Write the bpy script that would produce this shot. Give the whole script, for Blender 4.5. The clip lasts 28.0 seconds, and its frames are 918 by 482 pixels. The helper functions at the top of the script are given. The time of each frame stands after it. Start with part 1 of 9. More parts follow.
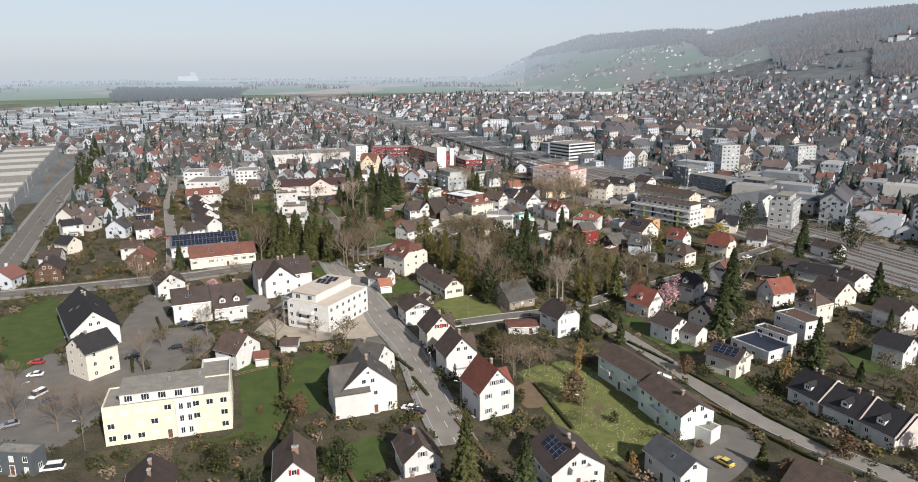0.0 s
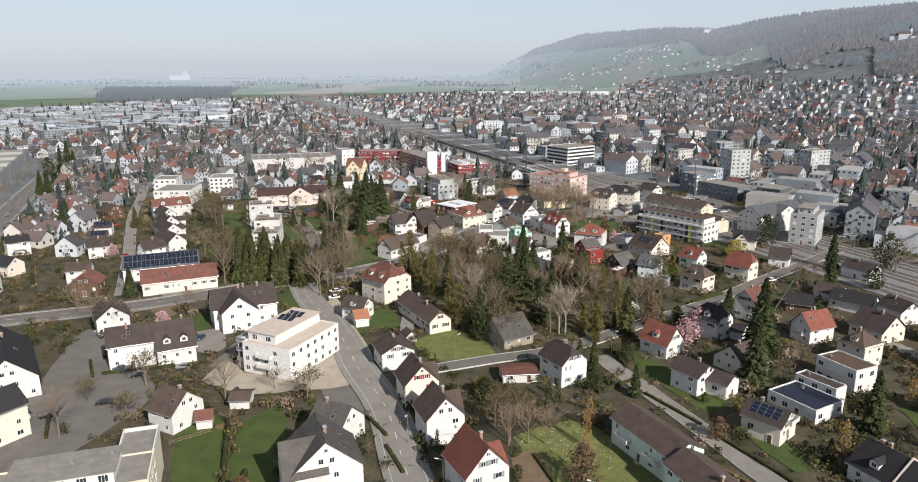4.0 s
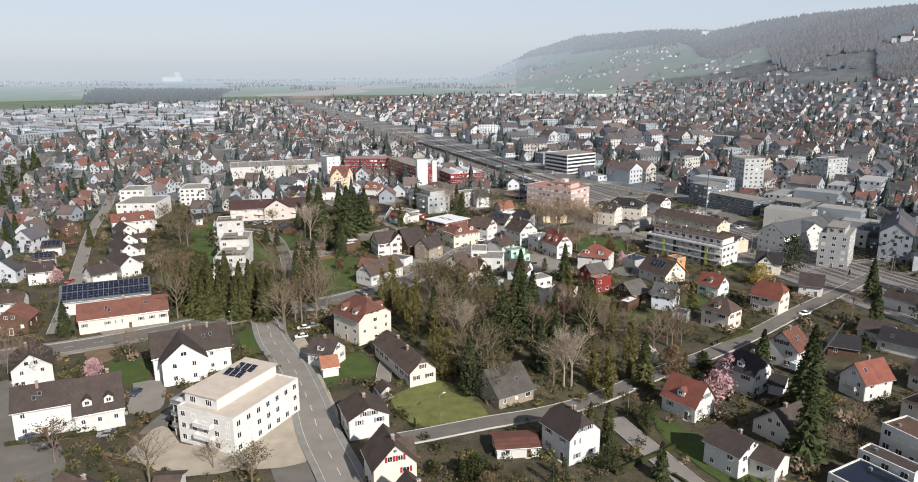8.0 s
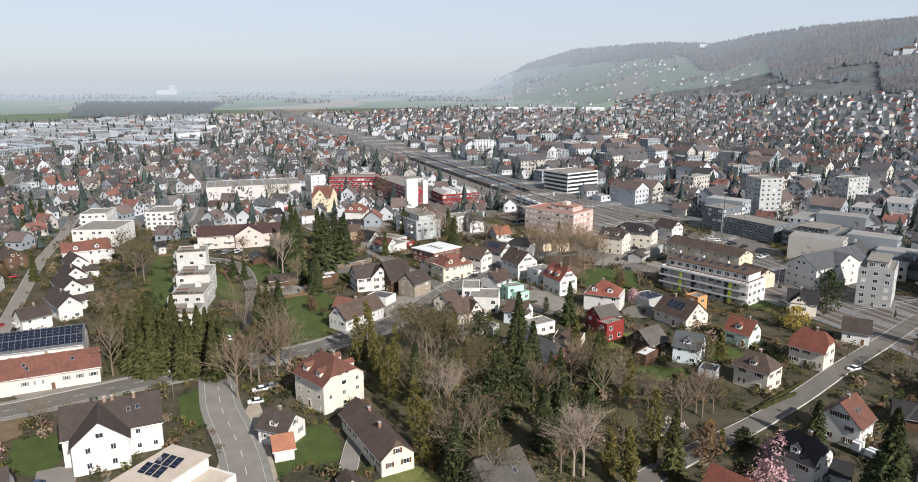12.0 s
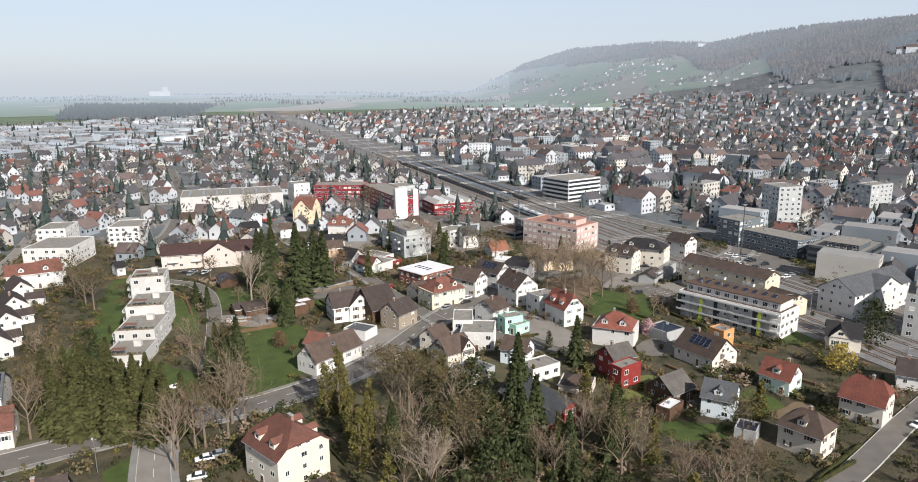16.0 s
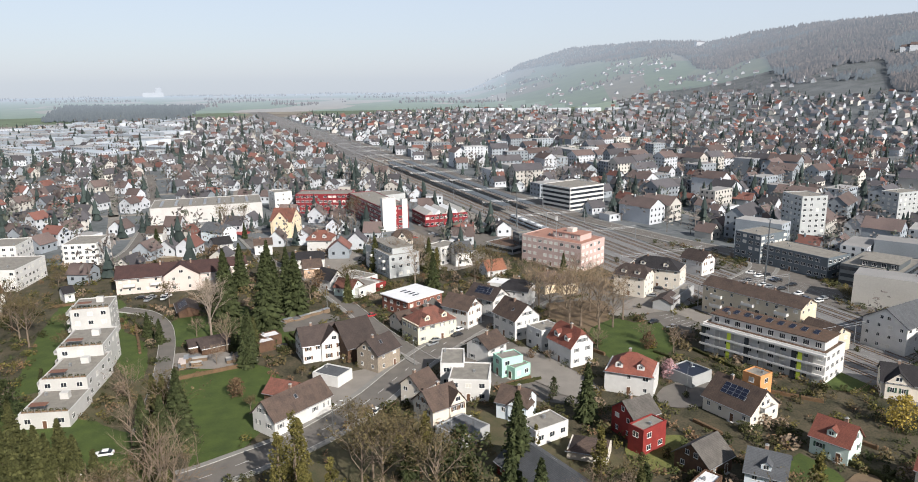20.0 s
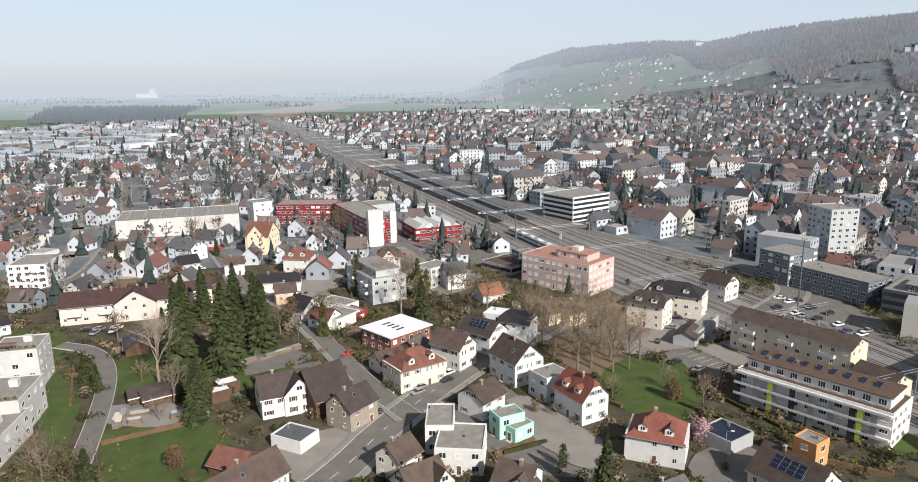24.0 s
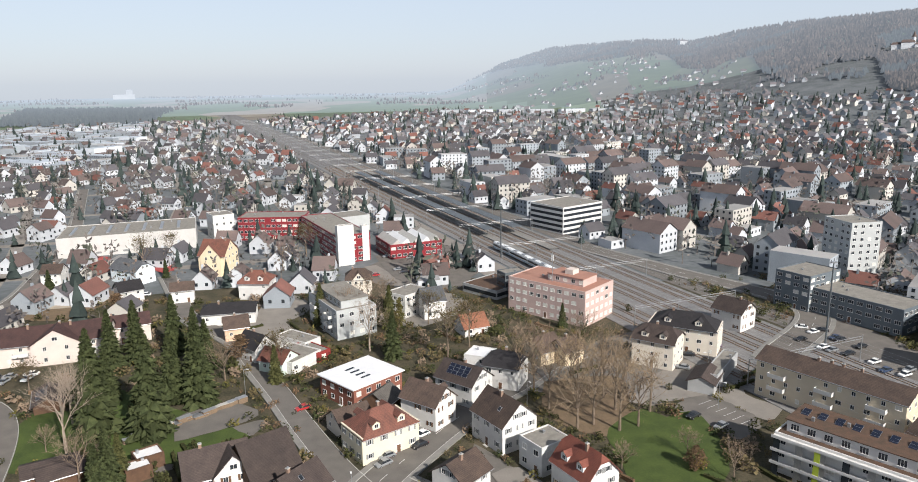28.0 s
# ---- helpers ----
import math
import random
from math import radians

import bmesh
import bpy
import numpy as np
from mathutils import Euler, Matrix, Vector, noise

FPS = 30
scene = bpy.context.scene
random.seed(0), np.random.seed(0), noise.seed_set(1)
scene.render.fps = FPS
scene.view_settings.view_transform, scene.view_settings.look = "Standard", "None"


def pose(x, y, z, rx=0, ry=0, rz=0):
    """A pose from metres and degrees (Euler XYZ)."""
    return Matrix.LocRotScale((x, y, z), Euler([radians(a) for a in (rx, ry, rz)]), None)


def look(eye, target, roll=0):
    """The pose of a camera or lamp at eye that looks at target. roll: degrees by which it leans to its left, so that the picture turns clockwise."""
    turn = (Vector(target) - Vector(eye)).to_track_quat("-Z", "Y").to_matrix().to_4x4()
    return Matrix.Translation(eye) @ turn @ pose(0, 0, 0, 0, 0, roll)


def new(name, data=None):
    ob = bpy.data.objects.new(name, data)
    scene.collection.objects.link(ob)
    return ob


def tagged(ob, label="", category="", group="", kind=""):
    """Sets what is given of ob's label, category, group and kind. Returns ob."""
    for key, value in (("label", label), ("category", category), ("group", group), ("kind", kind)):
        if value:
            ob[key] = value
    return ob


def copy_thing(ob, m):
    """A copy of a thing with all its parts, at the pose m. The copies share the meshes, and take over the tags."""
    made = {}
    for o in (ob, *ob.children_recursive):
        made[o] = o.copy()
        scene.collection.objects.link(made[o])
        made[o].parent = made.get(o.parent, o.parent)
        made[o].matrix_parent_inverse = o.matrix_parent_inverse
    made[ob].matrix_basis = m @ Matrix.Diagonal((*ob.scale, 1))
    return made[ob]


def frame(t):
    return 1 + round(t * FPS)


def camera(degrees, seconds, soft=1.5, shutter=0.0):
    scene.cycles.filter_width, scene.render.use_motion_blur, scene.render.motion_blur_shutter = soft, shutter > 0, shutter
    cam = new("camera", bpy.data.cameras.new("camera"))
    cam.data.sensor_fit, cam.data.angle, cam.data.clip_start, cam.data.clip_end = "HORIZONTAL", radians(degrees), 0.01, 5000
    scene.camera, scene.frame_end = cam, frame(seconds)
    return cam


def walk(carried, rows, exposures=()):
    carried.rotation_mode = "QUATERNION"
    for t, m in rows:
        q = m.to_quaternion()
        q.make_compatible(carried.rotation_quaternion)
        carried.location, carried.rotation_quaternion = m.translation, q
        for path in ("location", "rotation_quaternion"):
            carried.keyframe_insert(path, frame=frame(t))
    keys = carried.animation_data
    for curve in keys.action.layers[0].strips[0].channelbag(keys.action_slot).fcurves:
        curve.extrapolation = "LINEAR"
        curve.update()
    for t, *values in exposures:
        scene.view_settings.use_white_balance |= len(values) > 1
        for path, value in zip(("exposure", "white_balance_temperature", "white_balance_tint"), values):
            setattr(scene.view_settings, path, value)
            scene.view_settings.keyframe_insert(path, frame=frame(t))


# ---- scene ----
cam = camera(66.0, 28.0, soft=0.95)
PATH = [
    (0, (-13.609, -0.874, 85.241), (-13.492, 1.491, 84.651), -0.3),
    (0.5, (-12.950, 3.617, 85.237), (-12.831, 5.983, 84.648), -0.4),
    (1, (-12.311, 8.146, 85.238), (-12.191, 10.510, 84.648), -0.4),
    (1.5, (-11.689, 12.708, 85.241), (-11.568, 15.072, 84.653), -0.4),
    (2, (-11.081, 17.295, 85.250), (-10.958, 19.659, 84.659), -0.4),
    (2.5, (-10.499, 21.889, 85.261), (-10.374, 24.254, 84.669), -0.3),
    (3, (-9.938, 26.492, 85.274), (-9.811, 28.855, 84.681), -0.3),
    (3.5, (-9.394, 31.086, 85.283), (-9.265, 33.449, 84.690), -0.3),
    (5.5, (-7.224, 49.389, 85.291), (-7.083, 51.751, 84.697), -0.3),
    (6, (-6.625, 54.022, 85.290), (-6.486, 56.385, 84.696), -0.4),
    (6.5, (-5.994, 58.721, 85.278), (-5.852, 61.084, 84.685), -0.3),
    (7, (-5.340, 63.480, 85.252), (-5.197, 65.843, 84.661), -0.3),
    (7.5, (-4.667, 68.299, 85.211), (-4.523, 70.662, 84.619), -0.2),
    (8, (-3.991, 73.179, 85.160), (-3.845, 75.542, 84.573), -0.2),
    (8.5, (-3.328, 78.071, 85.110), (-3.181, 80.437, 84.533), -0.3),
    (9, (-2.679, 82.945, 85.057), (-2.529, 85.315, 84.495), -0.2),
    (9.5, (-2.026, 87.788, 85.005), (-1.876, 90.160, 84.459), -0.2),
    (10, (-1.368, 92.597, 84.953), (-1.216, 94.970, 84.409), -0.2),
    (10.5, (-0.703, 97.371, 84.912), (-0.549, 99.745, 84.367), -0.3),
    (11, (-0.026, 102.105, 84.883), (0.129, 104.480, 84.337), -0.3),
    (11.5, (0.669, 106.799, 84.858), (0.824, 109.173, 84.314), -0.3),
    (12, (1.338, 111.451, 84.849), (1.495, 113.824, 84.303), -0.2),
    (12.5, (1.982, 115.895, 84.858), (2.140, 118.268, 84.312), -0.3),
    (14.5, (4.487, 133.639, 85.045), (4.651, 136.012, 84.500), -0.3),
    (15, (5.072, 138.028, 85.082), (5.237, 140.400, 84.534), -0.3),
    (15.5, (5.627, 142.369, 85.132), (5.793, 144.742, 84.584), -0.3),
    (16, (6.176, 146.668, 85.185), (6.343, 149.040, 84.640), -0.4),
    (16.5, (6.740, 150.946, 85.238), (6.909, 153.317, 84.691), -0.4),
    (17, (7.359, 155.260, 85.280), (7.529, 157.631, 84.734), -0.4),
    (17.5, (8.036, 159.657, 85.313), (8.207, 162.029, 84.768), -0.4),
    (18, (8.755, 164.136, 85.334), (8.926, 166.508, 84.789), -0.5),
    (18.5, (9.478, 168.680, 85.338), (9.651, 171.051, 84.791), -0.5),
    (19, (10.154, 173.266, 85.328), (10.327, 175.637, 84.783), -0.5),
    (19.5, (10.776, 177.852, 85.308), (10.951, 180.223, 84.763), -0.5),
    (20, (11.368, 182.400, 85.279), (11.544, 184.771, 84.734), -0.6),
    (20.5, (11.946, 186.905, 85.254), (12.123, 189.277, 84.708), -0.5),
    (21, (12.516, 191.383, 85.240), (12.695, 193.754, 84.696), -0.5),
    (21.5, (13.097, 195.848, 85.241), (13.276, 198.219, 84.696), -0.5),
    (23.5, (15.522, 213.764, 85.330), (15.706, 216.135, 84.788), -0.5),
    (24, (16.206, 218.268, 85.339), (16.391, 220.639, 84.796), -0.6),
    (24.5, (16.953, 222.804, 85.348), (17.137, 225.175, 84.803), -0.7),
    (25, (17.705, 227.381, 85.363), (17.889, 229.753, 84.819), -0.7),
    (25.5, (18.422, 231.995, 85.382), (18.607, 234.366, 84.838), -0.7),
    (26, (19.103, 236.612, 85.407), (19.291, 238.983, 84.864), -0.7),
    (26.5, (19.768, 241.210, 85.435), (19.973, 243.580, 84.892), -0.6),
    (27, (20.430, 245.799, 85.460), (20.650, 248.169, 84.917), -0.7),
    (27.5, (21.101, 250.384, 85.482), (21.330, 252.752, 84.938), -0.7),
    (28, (21.775, 254.962, 85.492), (22.012, 257.329, 84.947), -0.8),
]
walk(cam, [(t, look(eye, target, roll)) for t, eye, target, roll in PATH], [(0, 0.38), (10, 0.41), (15, 0.48), (28, 0.50)])

# world, sun and exposure
SUN_AZ, SUN_EL = 150.0, 33.0  # degrees clockwise from +y, above the horizon
world = bpy.data.worlds.new("sky")
scene.world = world
world.use_nodes = True
sky = world.node_tree.nodes.new("ShaderNodeTexSky")
sky.sky_type, sky.sun_disc = "NISHITA", False
sky.sun_elevation, sky.sun_rotation = radians(SUN_EL), radians(SUN_AZ)
sky.altitude, sky.air_density, sky.dust_density, sky.ozone_density = 400, 1.0, 1.0, 1.0
world_bg = world.node_tree.nodes["Background"]
world_bg.inputs["Strength"].default_value = 0.15
haze = world.node_tree.nodes.new("ShaderNodeMix")
haze.data_type = "RGBA"
haze.inputs[0].default_value = 0.86  # thin spring haze over the whole sky
# the haze layer is bright up to some twenty degrees, the clear sky above it is deeper
where, split = world.node_tree.nodes.new("ShaderNodeTexCoord"), world.node_tree.nodes.new("ShaderNodeSeparateXYZ")
rise, glow = world.node_tree.nodes.new("ShaderNodeFloatCurve"), world.node_tree.nodes.new("ShaderNodeVectorMath")
for (px, py), q in zip(((0.0, 0.93), (0.14, 1.0), (0.28, 0.92)), (0, None, None)):
    if q is None:
        rise.mapping.curves[0].points.new(px, py)
    else:
        rise.mapping.curves[0].points[0].location = (px, py)
rise.mapping.curves[0].points.new(0.62, 0.50)
rise.mapping.curves[0].points[-1].location = (1.0, 0.42)
rise.mapping.update()
glow.operation = "SCALE"
glow.inputs[0].default_value = (2.80, 3.12, 3.70)
world.node_tree.links.new(where.outputs["Generated"], split.inputs[0])
world.node_tree.links.new(split.outputs["Z"], rise.inputs["Value"])
world.node_tree.links.new(rise.outputs[0], glow.inputs["Scale"])
world.node_tree.links.new(glow.outputs[0], haze.inputs[7])
world.node_tree.links.new(sky.outputs[0], haze.inputs[6])
world.node_tree.links.new(haze.outputs[2], world_bg.inputs["Color"])
sun = new("sun", bpy.data.lights.new("sun", "SUN"))
sun.data.energy, sun.data.angle, sun.data.color = 4.95, radians(0.6), (1.0, 0.945, 0.88)
sun.matrix_world = look((0, 0, 0), (-math.sin(radians(SUN_AZ)) * math.cos(radians(SUN_EL)), -math.cos(radians(SUN_AZ)) * math.cos(radians(SUN_EL)), -math.sin(radians(SUN_EL))))
scene.view_settings.exposure = 0.34

# ---- materials ----
MATS = {}


def mat(name, a, b=None, rough=0.8, scale=3.0, fine=40.0, bump=0.0, metal=0.0, island=0.0, per=0.0, emit=0.0, spec=0.3):
    """A surface of two tones mixed by coarse and fine noise, with optional change from piece to piece."""
    if name in MATS:
        return MATS[name]
    b = b or tuple(c * 0.75 for c in a)
    m = bpy.data.materials.new(name)
    m.use_nodes = True
    nt = m.node_tree
    nd, ln = nt.nodes, nt.links
    bsdf = nd["Principled BSDF"]
    geo = nd.new("ShaderNodeNewGeometry")
    n1, n2 = nd.new("ShaderNodeTexNoise"), nd.new("ShaderNodeTexNoise")
    n1.inputs["Scale"].default_value, n2.inputs["Scale"].default_value = scale, fine
    n1.inputs["Detail"].default_value = 5
    ln.new(geo.outputs["Position"], n1.inputs["Vector"])
    ln.new(geo.outputs["Position"], n2.inputs["Vector"])
    mixf = nd.new("ShaderNodeMix")
    mixf.inputs[0].default_value = 0.4
    ln.new(n1.outputs["Fac"], mixf.inputs[2])
    ln.new(n2.outputs["Fac"], mixf.inputs[3])
    ramp = nd.new("ShaderNodeValToRGB")
    ramp.color_ramp.elements[0].position, ramp.color_ramp.elements[1].position = 0.32, 0.68
    ramp.color_ramp.elements[0].color, ramp.color_ramp.elements[1].color = (*b, 1), (*a, 1)
    ln.new(mixf.outputs[0], ramp.inputs[0])
    out = ramp.outputs[0]
    if island or per:
        hsv = nd.new("ShaderNodeHueSaturation")
        mr = nd.new("ShaderNodeMapRange")
        w = island or per
        mr.inputs[3].default_value, mr.inputs[4].default_value = 1 - w, 1 + w
        if island:
            ln.new(geo.outputs["Random Per Island"], mr.inputs[0])
        else:
            info = nd.new("ShaderNodeObjectInfo")
            ln.new(info.outputs["Random"], mr.inputs[0])
        ln.new(mr.outputs[0], hsv.inputs["Value"])
        ln.new(out, hsv.inputs["Color"])
        out = hsv.outputs[0]
    ln.new(out, bsdf.inputs["Base Color"])
    bsdf.inputs["Roughness"].default_value, bsdf.inputs["Metallic"].default_value = rough, metal
    bsdf.inputs["Specular IOR Level"].default_value = spec
    if emit:
        ln.new(out, bsdf.inputs["Emission Color"])
        bsdf.inputs["Emission Strength"].default_value = emit
    if bump:
        bp = nd.new("ShaderNodeBump")
        bp.inputs["Strength"].default_value, bp.inputs["Distance"].default_value = 0.6, bump
        ln.new(n2.outputs["Fac"], bp.inputs["Height"])
        ln.new(bp.outputs[0], bsdf.inputs["Normal"])
    MATS[name] = m
    return m


def tile_mat(name, a, b, course=0.34):
    """Roof tiles: courses as fine relief, weathered in patches, moss towards the coarse noise."""
    m = mat(name, a, b, rough=0.85, scale=0.45, fine=5.0, per=0.18)
    nd, ln = m.node_tree.nodes, m.node_tree.links
    geo = nd.new("ShaderNodeNewGeometry")
    sep = nd.new("ShaderNodeSeparateXYZ")
    ln.new(geo.outputs["Position"], sep.inputs[0])
    mul = nd.new("ShaderNodeMath")
    mul.operation, mul.inputs[1].default_value = "MULTIPLY", 5.0
    ln.new(sep.outputs["Z"], mul.inputs[0])
    fr = nd.new("ShaderNodeMath")
    fr.operation = "FRACT"
    ln.new(mul.outputs[0], fr.inputs[0])
    old = nd["Principled BSDF"].inputs["Base Color"].links[0].from_socket
    sp = nd.new("ShaderNodeTexNoise")
    sp.inputs["Scale"].default_value, sp.inputs["Detail"].default_value = 2.6, 3
    ln.new(geo.outputs["Position"], sp.inputs["Vector"])
    add = nd.new("ShaderNodeMath")
    add.operation = "MULTIPLY_ADD"
    add.inputs[1].default_value, add.inputs[2].default_value = 0.35, 0.52
    ln.new(fr.outputs[0], add.inputs[0])
    tone = nd.new("ShaderNodeMath")
    tone.operation = "ADD"
    ln.new(add.outputs[0], tone.inputs[0])
    half_n = nd.new("ShaderNodeMath")
    half_n.operation, half_n.inputs[1].default_value = "MULTIPLY", 0.62
    ln.new(sp.outputs["Fac"], half_n.inputs[0])
    ln.new(half_n.outputs[0], tone.inputs[1])
    hv = nd.new("ShaderNodeHueSaturation")
    ln.new(tone.outputs[0], hv.inputs["Value"])
    ln.new(old, hv.inputs["Color"])
    ln.new(hv.outputs[0], nd["Principled BSDF"].inputs["Base Color"])
    bp = nd.new("ShaderNodeBump")
    bp.inputs["Strength"].default_value, bp.inputs["Distance"].default_value = 0.5, 0.06
    ln.new(fr.outputs[0], bp.inputs["Height"])
    ln.new(bp.outputs[0], nd["Principled BSDF"].inputs["Normal"])
    return m


WALL = {
    "white": mat("white_render", (0.63, 0.62, 0.60), (0.515, 0.505, 0.487), scale=0.5, fine=9, bump=0.01, per=0.05),
    "cream": mat("cream_render", (0.66, 0.605, 0.525), (0.575, 0.525, 0.45), scale=0.5, fine=9, bump=0.01),
    "yellow": mat("pale_yellow_render", (0.68, 0.62, 0.48), (0.59, 0.535, 0.41), scale=0.4, fine=9),
    "ochre": mat("ochre_render", (0.74, 0.62, 0.44), (0.66, 0.54, 0.38), scale=0.4, fine=9),
    "beige": mat("beige_render", (0.60, 0.52, 0.40), (0.53, 0.46, 0.35), scale=0.4, fine=9),
    "grey": mat("grey_render", (0.37, 0.375, 0.375), (0.30, 0.305, 0.305), scale=0.4, fine=9),
    "stone": mat("rubble_stone", (0.36, 0.30, 0.23), (0.20, 0.17, 0.14), scale=2.5, fine=6, bump=0.04),
    "mint": mat("mint_render", (0.40, 0.66, 0.53), (0.34, 0.58, 0.46), scale=0.4, fine=9),
    "palegreen": mat("pale_green_render", (0.62, 0.72, 0.66), (0.54, 0.64, 0.58), scale=0.4, fine=9),
    "wood": mat("dark_timber_boards", (0.13, 0.075, 0.045), (0.07, 0.04, 0.028), scale=1.0, fine=14, bump=0.02),
    "redwood": mat("red_painted_boards", (0.26, 0.035, 0.03), (0.17, 0.025, 0.022), scale=0.8, fine=14, bump=0.02),
    "pink": mat("pinkish_brown_cladding", (0.53, 0.40, 0.365), (0.43, 0.32, 0.29), scale=0.3, fine=3.0),
    "bluewhite": mat("bluish_white_render", (0.66, 0.72, 0.76), (0.58, 0.64, 0.68), scale=0.4, fine=9),
    "charcoal": mat("charcoal_cladding", (0.10, 0.115, 0.125), (0.07, 0.08, 0.088), scale=0.4, fine=6, rough=0.5),
    "orange": mat("orange_render", (0.62, 0.30, 0.12), (0.54, 0.25, 0.10), scale=0.4, fine=9),
    "crimson": mat("crimson_metal_cladding", (0.24, 0.028, 0.035), (0.17, 0.02, 0.026), scale=0.5, fine=2.0, rough=0.45),
}
ROOF = {
    "brown": tile_mat("brown_clay_tiles", (0.098, 0.068, 0.054), (0.048, 0.036, 0.031)),
    "dark": tile_mat("dark_brown_tiles", (0.068, 0.051, 0.045), (0.037, 0.029, 0.027)),
    "black": tile_mat("charcoal_tiles", (0.028, 0.026, 0.028), (0.017, 0.016, 0.018)),
    "grey": tile_mat("weathered_grey_tiles", (0.105, 0.096, 0.086), (0.056, 0.051, 0.047)),
    "red": tile_mat("red_clay_tiles", (0.205, 0.070, 0.048), (0.120, 0.044, 0.034)),
    "maroon": tile_mat("dark_maroon_tiles", (0.082, 0.044, 0.040), (0.045, 0.027, 0.026)),
    "oldred": tile_mat("weathered_red_tiles", (0.175, 0.072, 0.052), (0.092, 0.045, 0.036)),
    "orange": tile_mat("orange_clay_tiles", (0.31, 0.135, 0.080), (0.22, 0.095, 0.06)),
    "slate": tile_mat("blue_grey_slates", (0.105, 0.110, 0.118), (0.068, 0.072, 0.079)),
}
GRAVEL = mat("roof_gravel", (0.27, 0.25, 0.22), (0.16, 0.15, 0.13), scale=0.6, fine=12, bump=0.02)
SEDUM = mat("reddish_roof_sedum", (0.125, 0.070, 0.046), (0.06, 0.045, 0.032), scale=0.8, fine=6, bump=0.05)
MEMBRANE = mat("pale_roof_membrane", (0.52, 0.45, 0.38), (0.42, 0.36, 0.30), scale=0.4, fine=6)
WHITE_METAL = mat("white_sheet_metal", (0.74, 0.74, 0.74), (0.64, 0.64, 0.65), rough=0.4, scale=0.4, fine=5)
GLASS = mat("dark_window_glass", (0.035, 0.042, 0.05), (0.02, 0.024, 0.03), rough=0.08, scale=0.3, spec=0.6)
FRAME = mat("white_window_frame", (0.78, 0.77, 0.74), rough=0.5)
BLIND = mat("lowered_roller_blind", (0.60, 0.58, 0.53), (0.54, 0.52, 0.47), rough=0.6, fine=30)
SHUT = {
    "red": mat("red_shutter_paint", (0.34, 0.03, 0.03)), "green": mat("dark_green_shutter_paint", (0.05, 0.10, 0.07)),
    "grey": mat("grey_shutter_paint", (0.24, 0.25, 0.25)), "brown": mat("brown_shutter_paint", (0.13, 0.07, 0.04)),
    "teal": mat("teal_shutter_paint", (0.16, 0.34, 0.32)),
}
DOOR = mat("brown_door_wood", (0.15, 0.08, 0.05), rough=0.55)
CHIM = mat("chimney_brick", (0.30, 0.20, 0.15), (0.19, 0.13, 0.10), fine=6, bump=0.02)
METAL = mat("galvanised_metal", (0.42, 0.43, 0.44), rough=0.4, metal=0.7)
RAIL_M = mat("rusty_rail_steel", (0.20, 0.15, 0.12), rough=0.45, metal=0.6)
CONC = mat("pale_concrete", (0.46, 0.45, 0.42), (0.36, 0.35, 0.33), scale=0.5, fine=8, bump=0.01)
SOLAR = mat("blue_black_solar_cell", (0.013, 0.018, 0.036), (0.008, 0.011, 0.022), rough=0.38, scale=0.4, spec=0.25)
ASPHALT = mat("worn_asphalt", (0.165, 0.150, 0.134), (0.110, 0.101, 0.092), rough=0.9, scale=0.25, fine=14, bump=0.006)
ASPHALT2 = mat("pale_worn_asphalt", (0.250, 0.228, 0.203), (0.175, 0.160, 0.143), rough=0.9, scale=0.2, fine=10, bump=0.006)
PAVING = mat("pavement_slabs", (0.24, 0.23, 0.21), (0.17, 0.165, 0.155), scale=0.5, fine=10)
PAINT = mat("white_road_paint", (0.62, 0.62, 0.60), (0.45, 0.45, 0.44), fine=4)
BALLAST = mat("track_ballast", (0.225, 0.220, 0.215), (0.135, 0.132, 0.132), scale=0.6, fine=9, bump=0.05)
LAWN = mat("mown_lawn", (0.070, 0.098, 0.022), (0.034, 0.052, 0.014), rough=0.95, scale=0.22, fine=3.5, bump=0.05)
MEADOW = mat("meadow_with_leaf_litter", (0.17, 0.17, 0.055), (0.075, 0.095, 0.028), rough=0.95, scale=0.35, fine=2.5, bump=0.05)
PALE_EARTH = mat("sandy_building_ground", (0.40, 0.35, 0.28), (0.28, 0.24, 0.19), rough=0.95, scale=0.3, fine=4, bump=0.04)
EARTH = mat("bare_garden_earth", (0.19, 0.135, 0.085), (0.11, 0.08, 0.05), rough=0.95, scale=0.4, fine=5, bump=0.05)
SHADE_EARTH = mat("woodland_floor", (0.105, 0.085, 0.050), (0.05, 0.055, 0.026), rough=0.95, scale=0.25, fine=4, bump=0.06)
TIMBER = mat("weathered_timber", (0.24, 0.17, 0.11), (0.14, 0.10, 0.07), fine=12)
BARK = mat("tree_bark", (0.22, 0.170, 0.125), (0.12, 0.092, 0.07), scale=2, fine=12, bump=0.02)
PALEBARK = mat("pale_birch_bark", (0.36, 0.29, 0.23), (0.22, 0.18, 0.145), scale=2, fine=8)
TAWNY = mat("tawny_twigs", (0.33, 0.245, 0.155), (0.19, 0.138, 0.088), scale=0.5, fine=6)
TWIG = mat("bare_twigs", (0.25, 0.185, 0.128), (0.13, 0.096, 0.068), scale=0.5, fine=6)
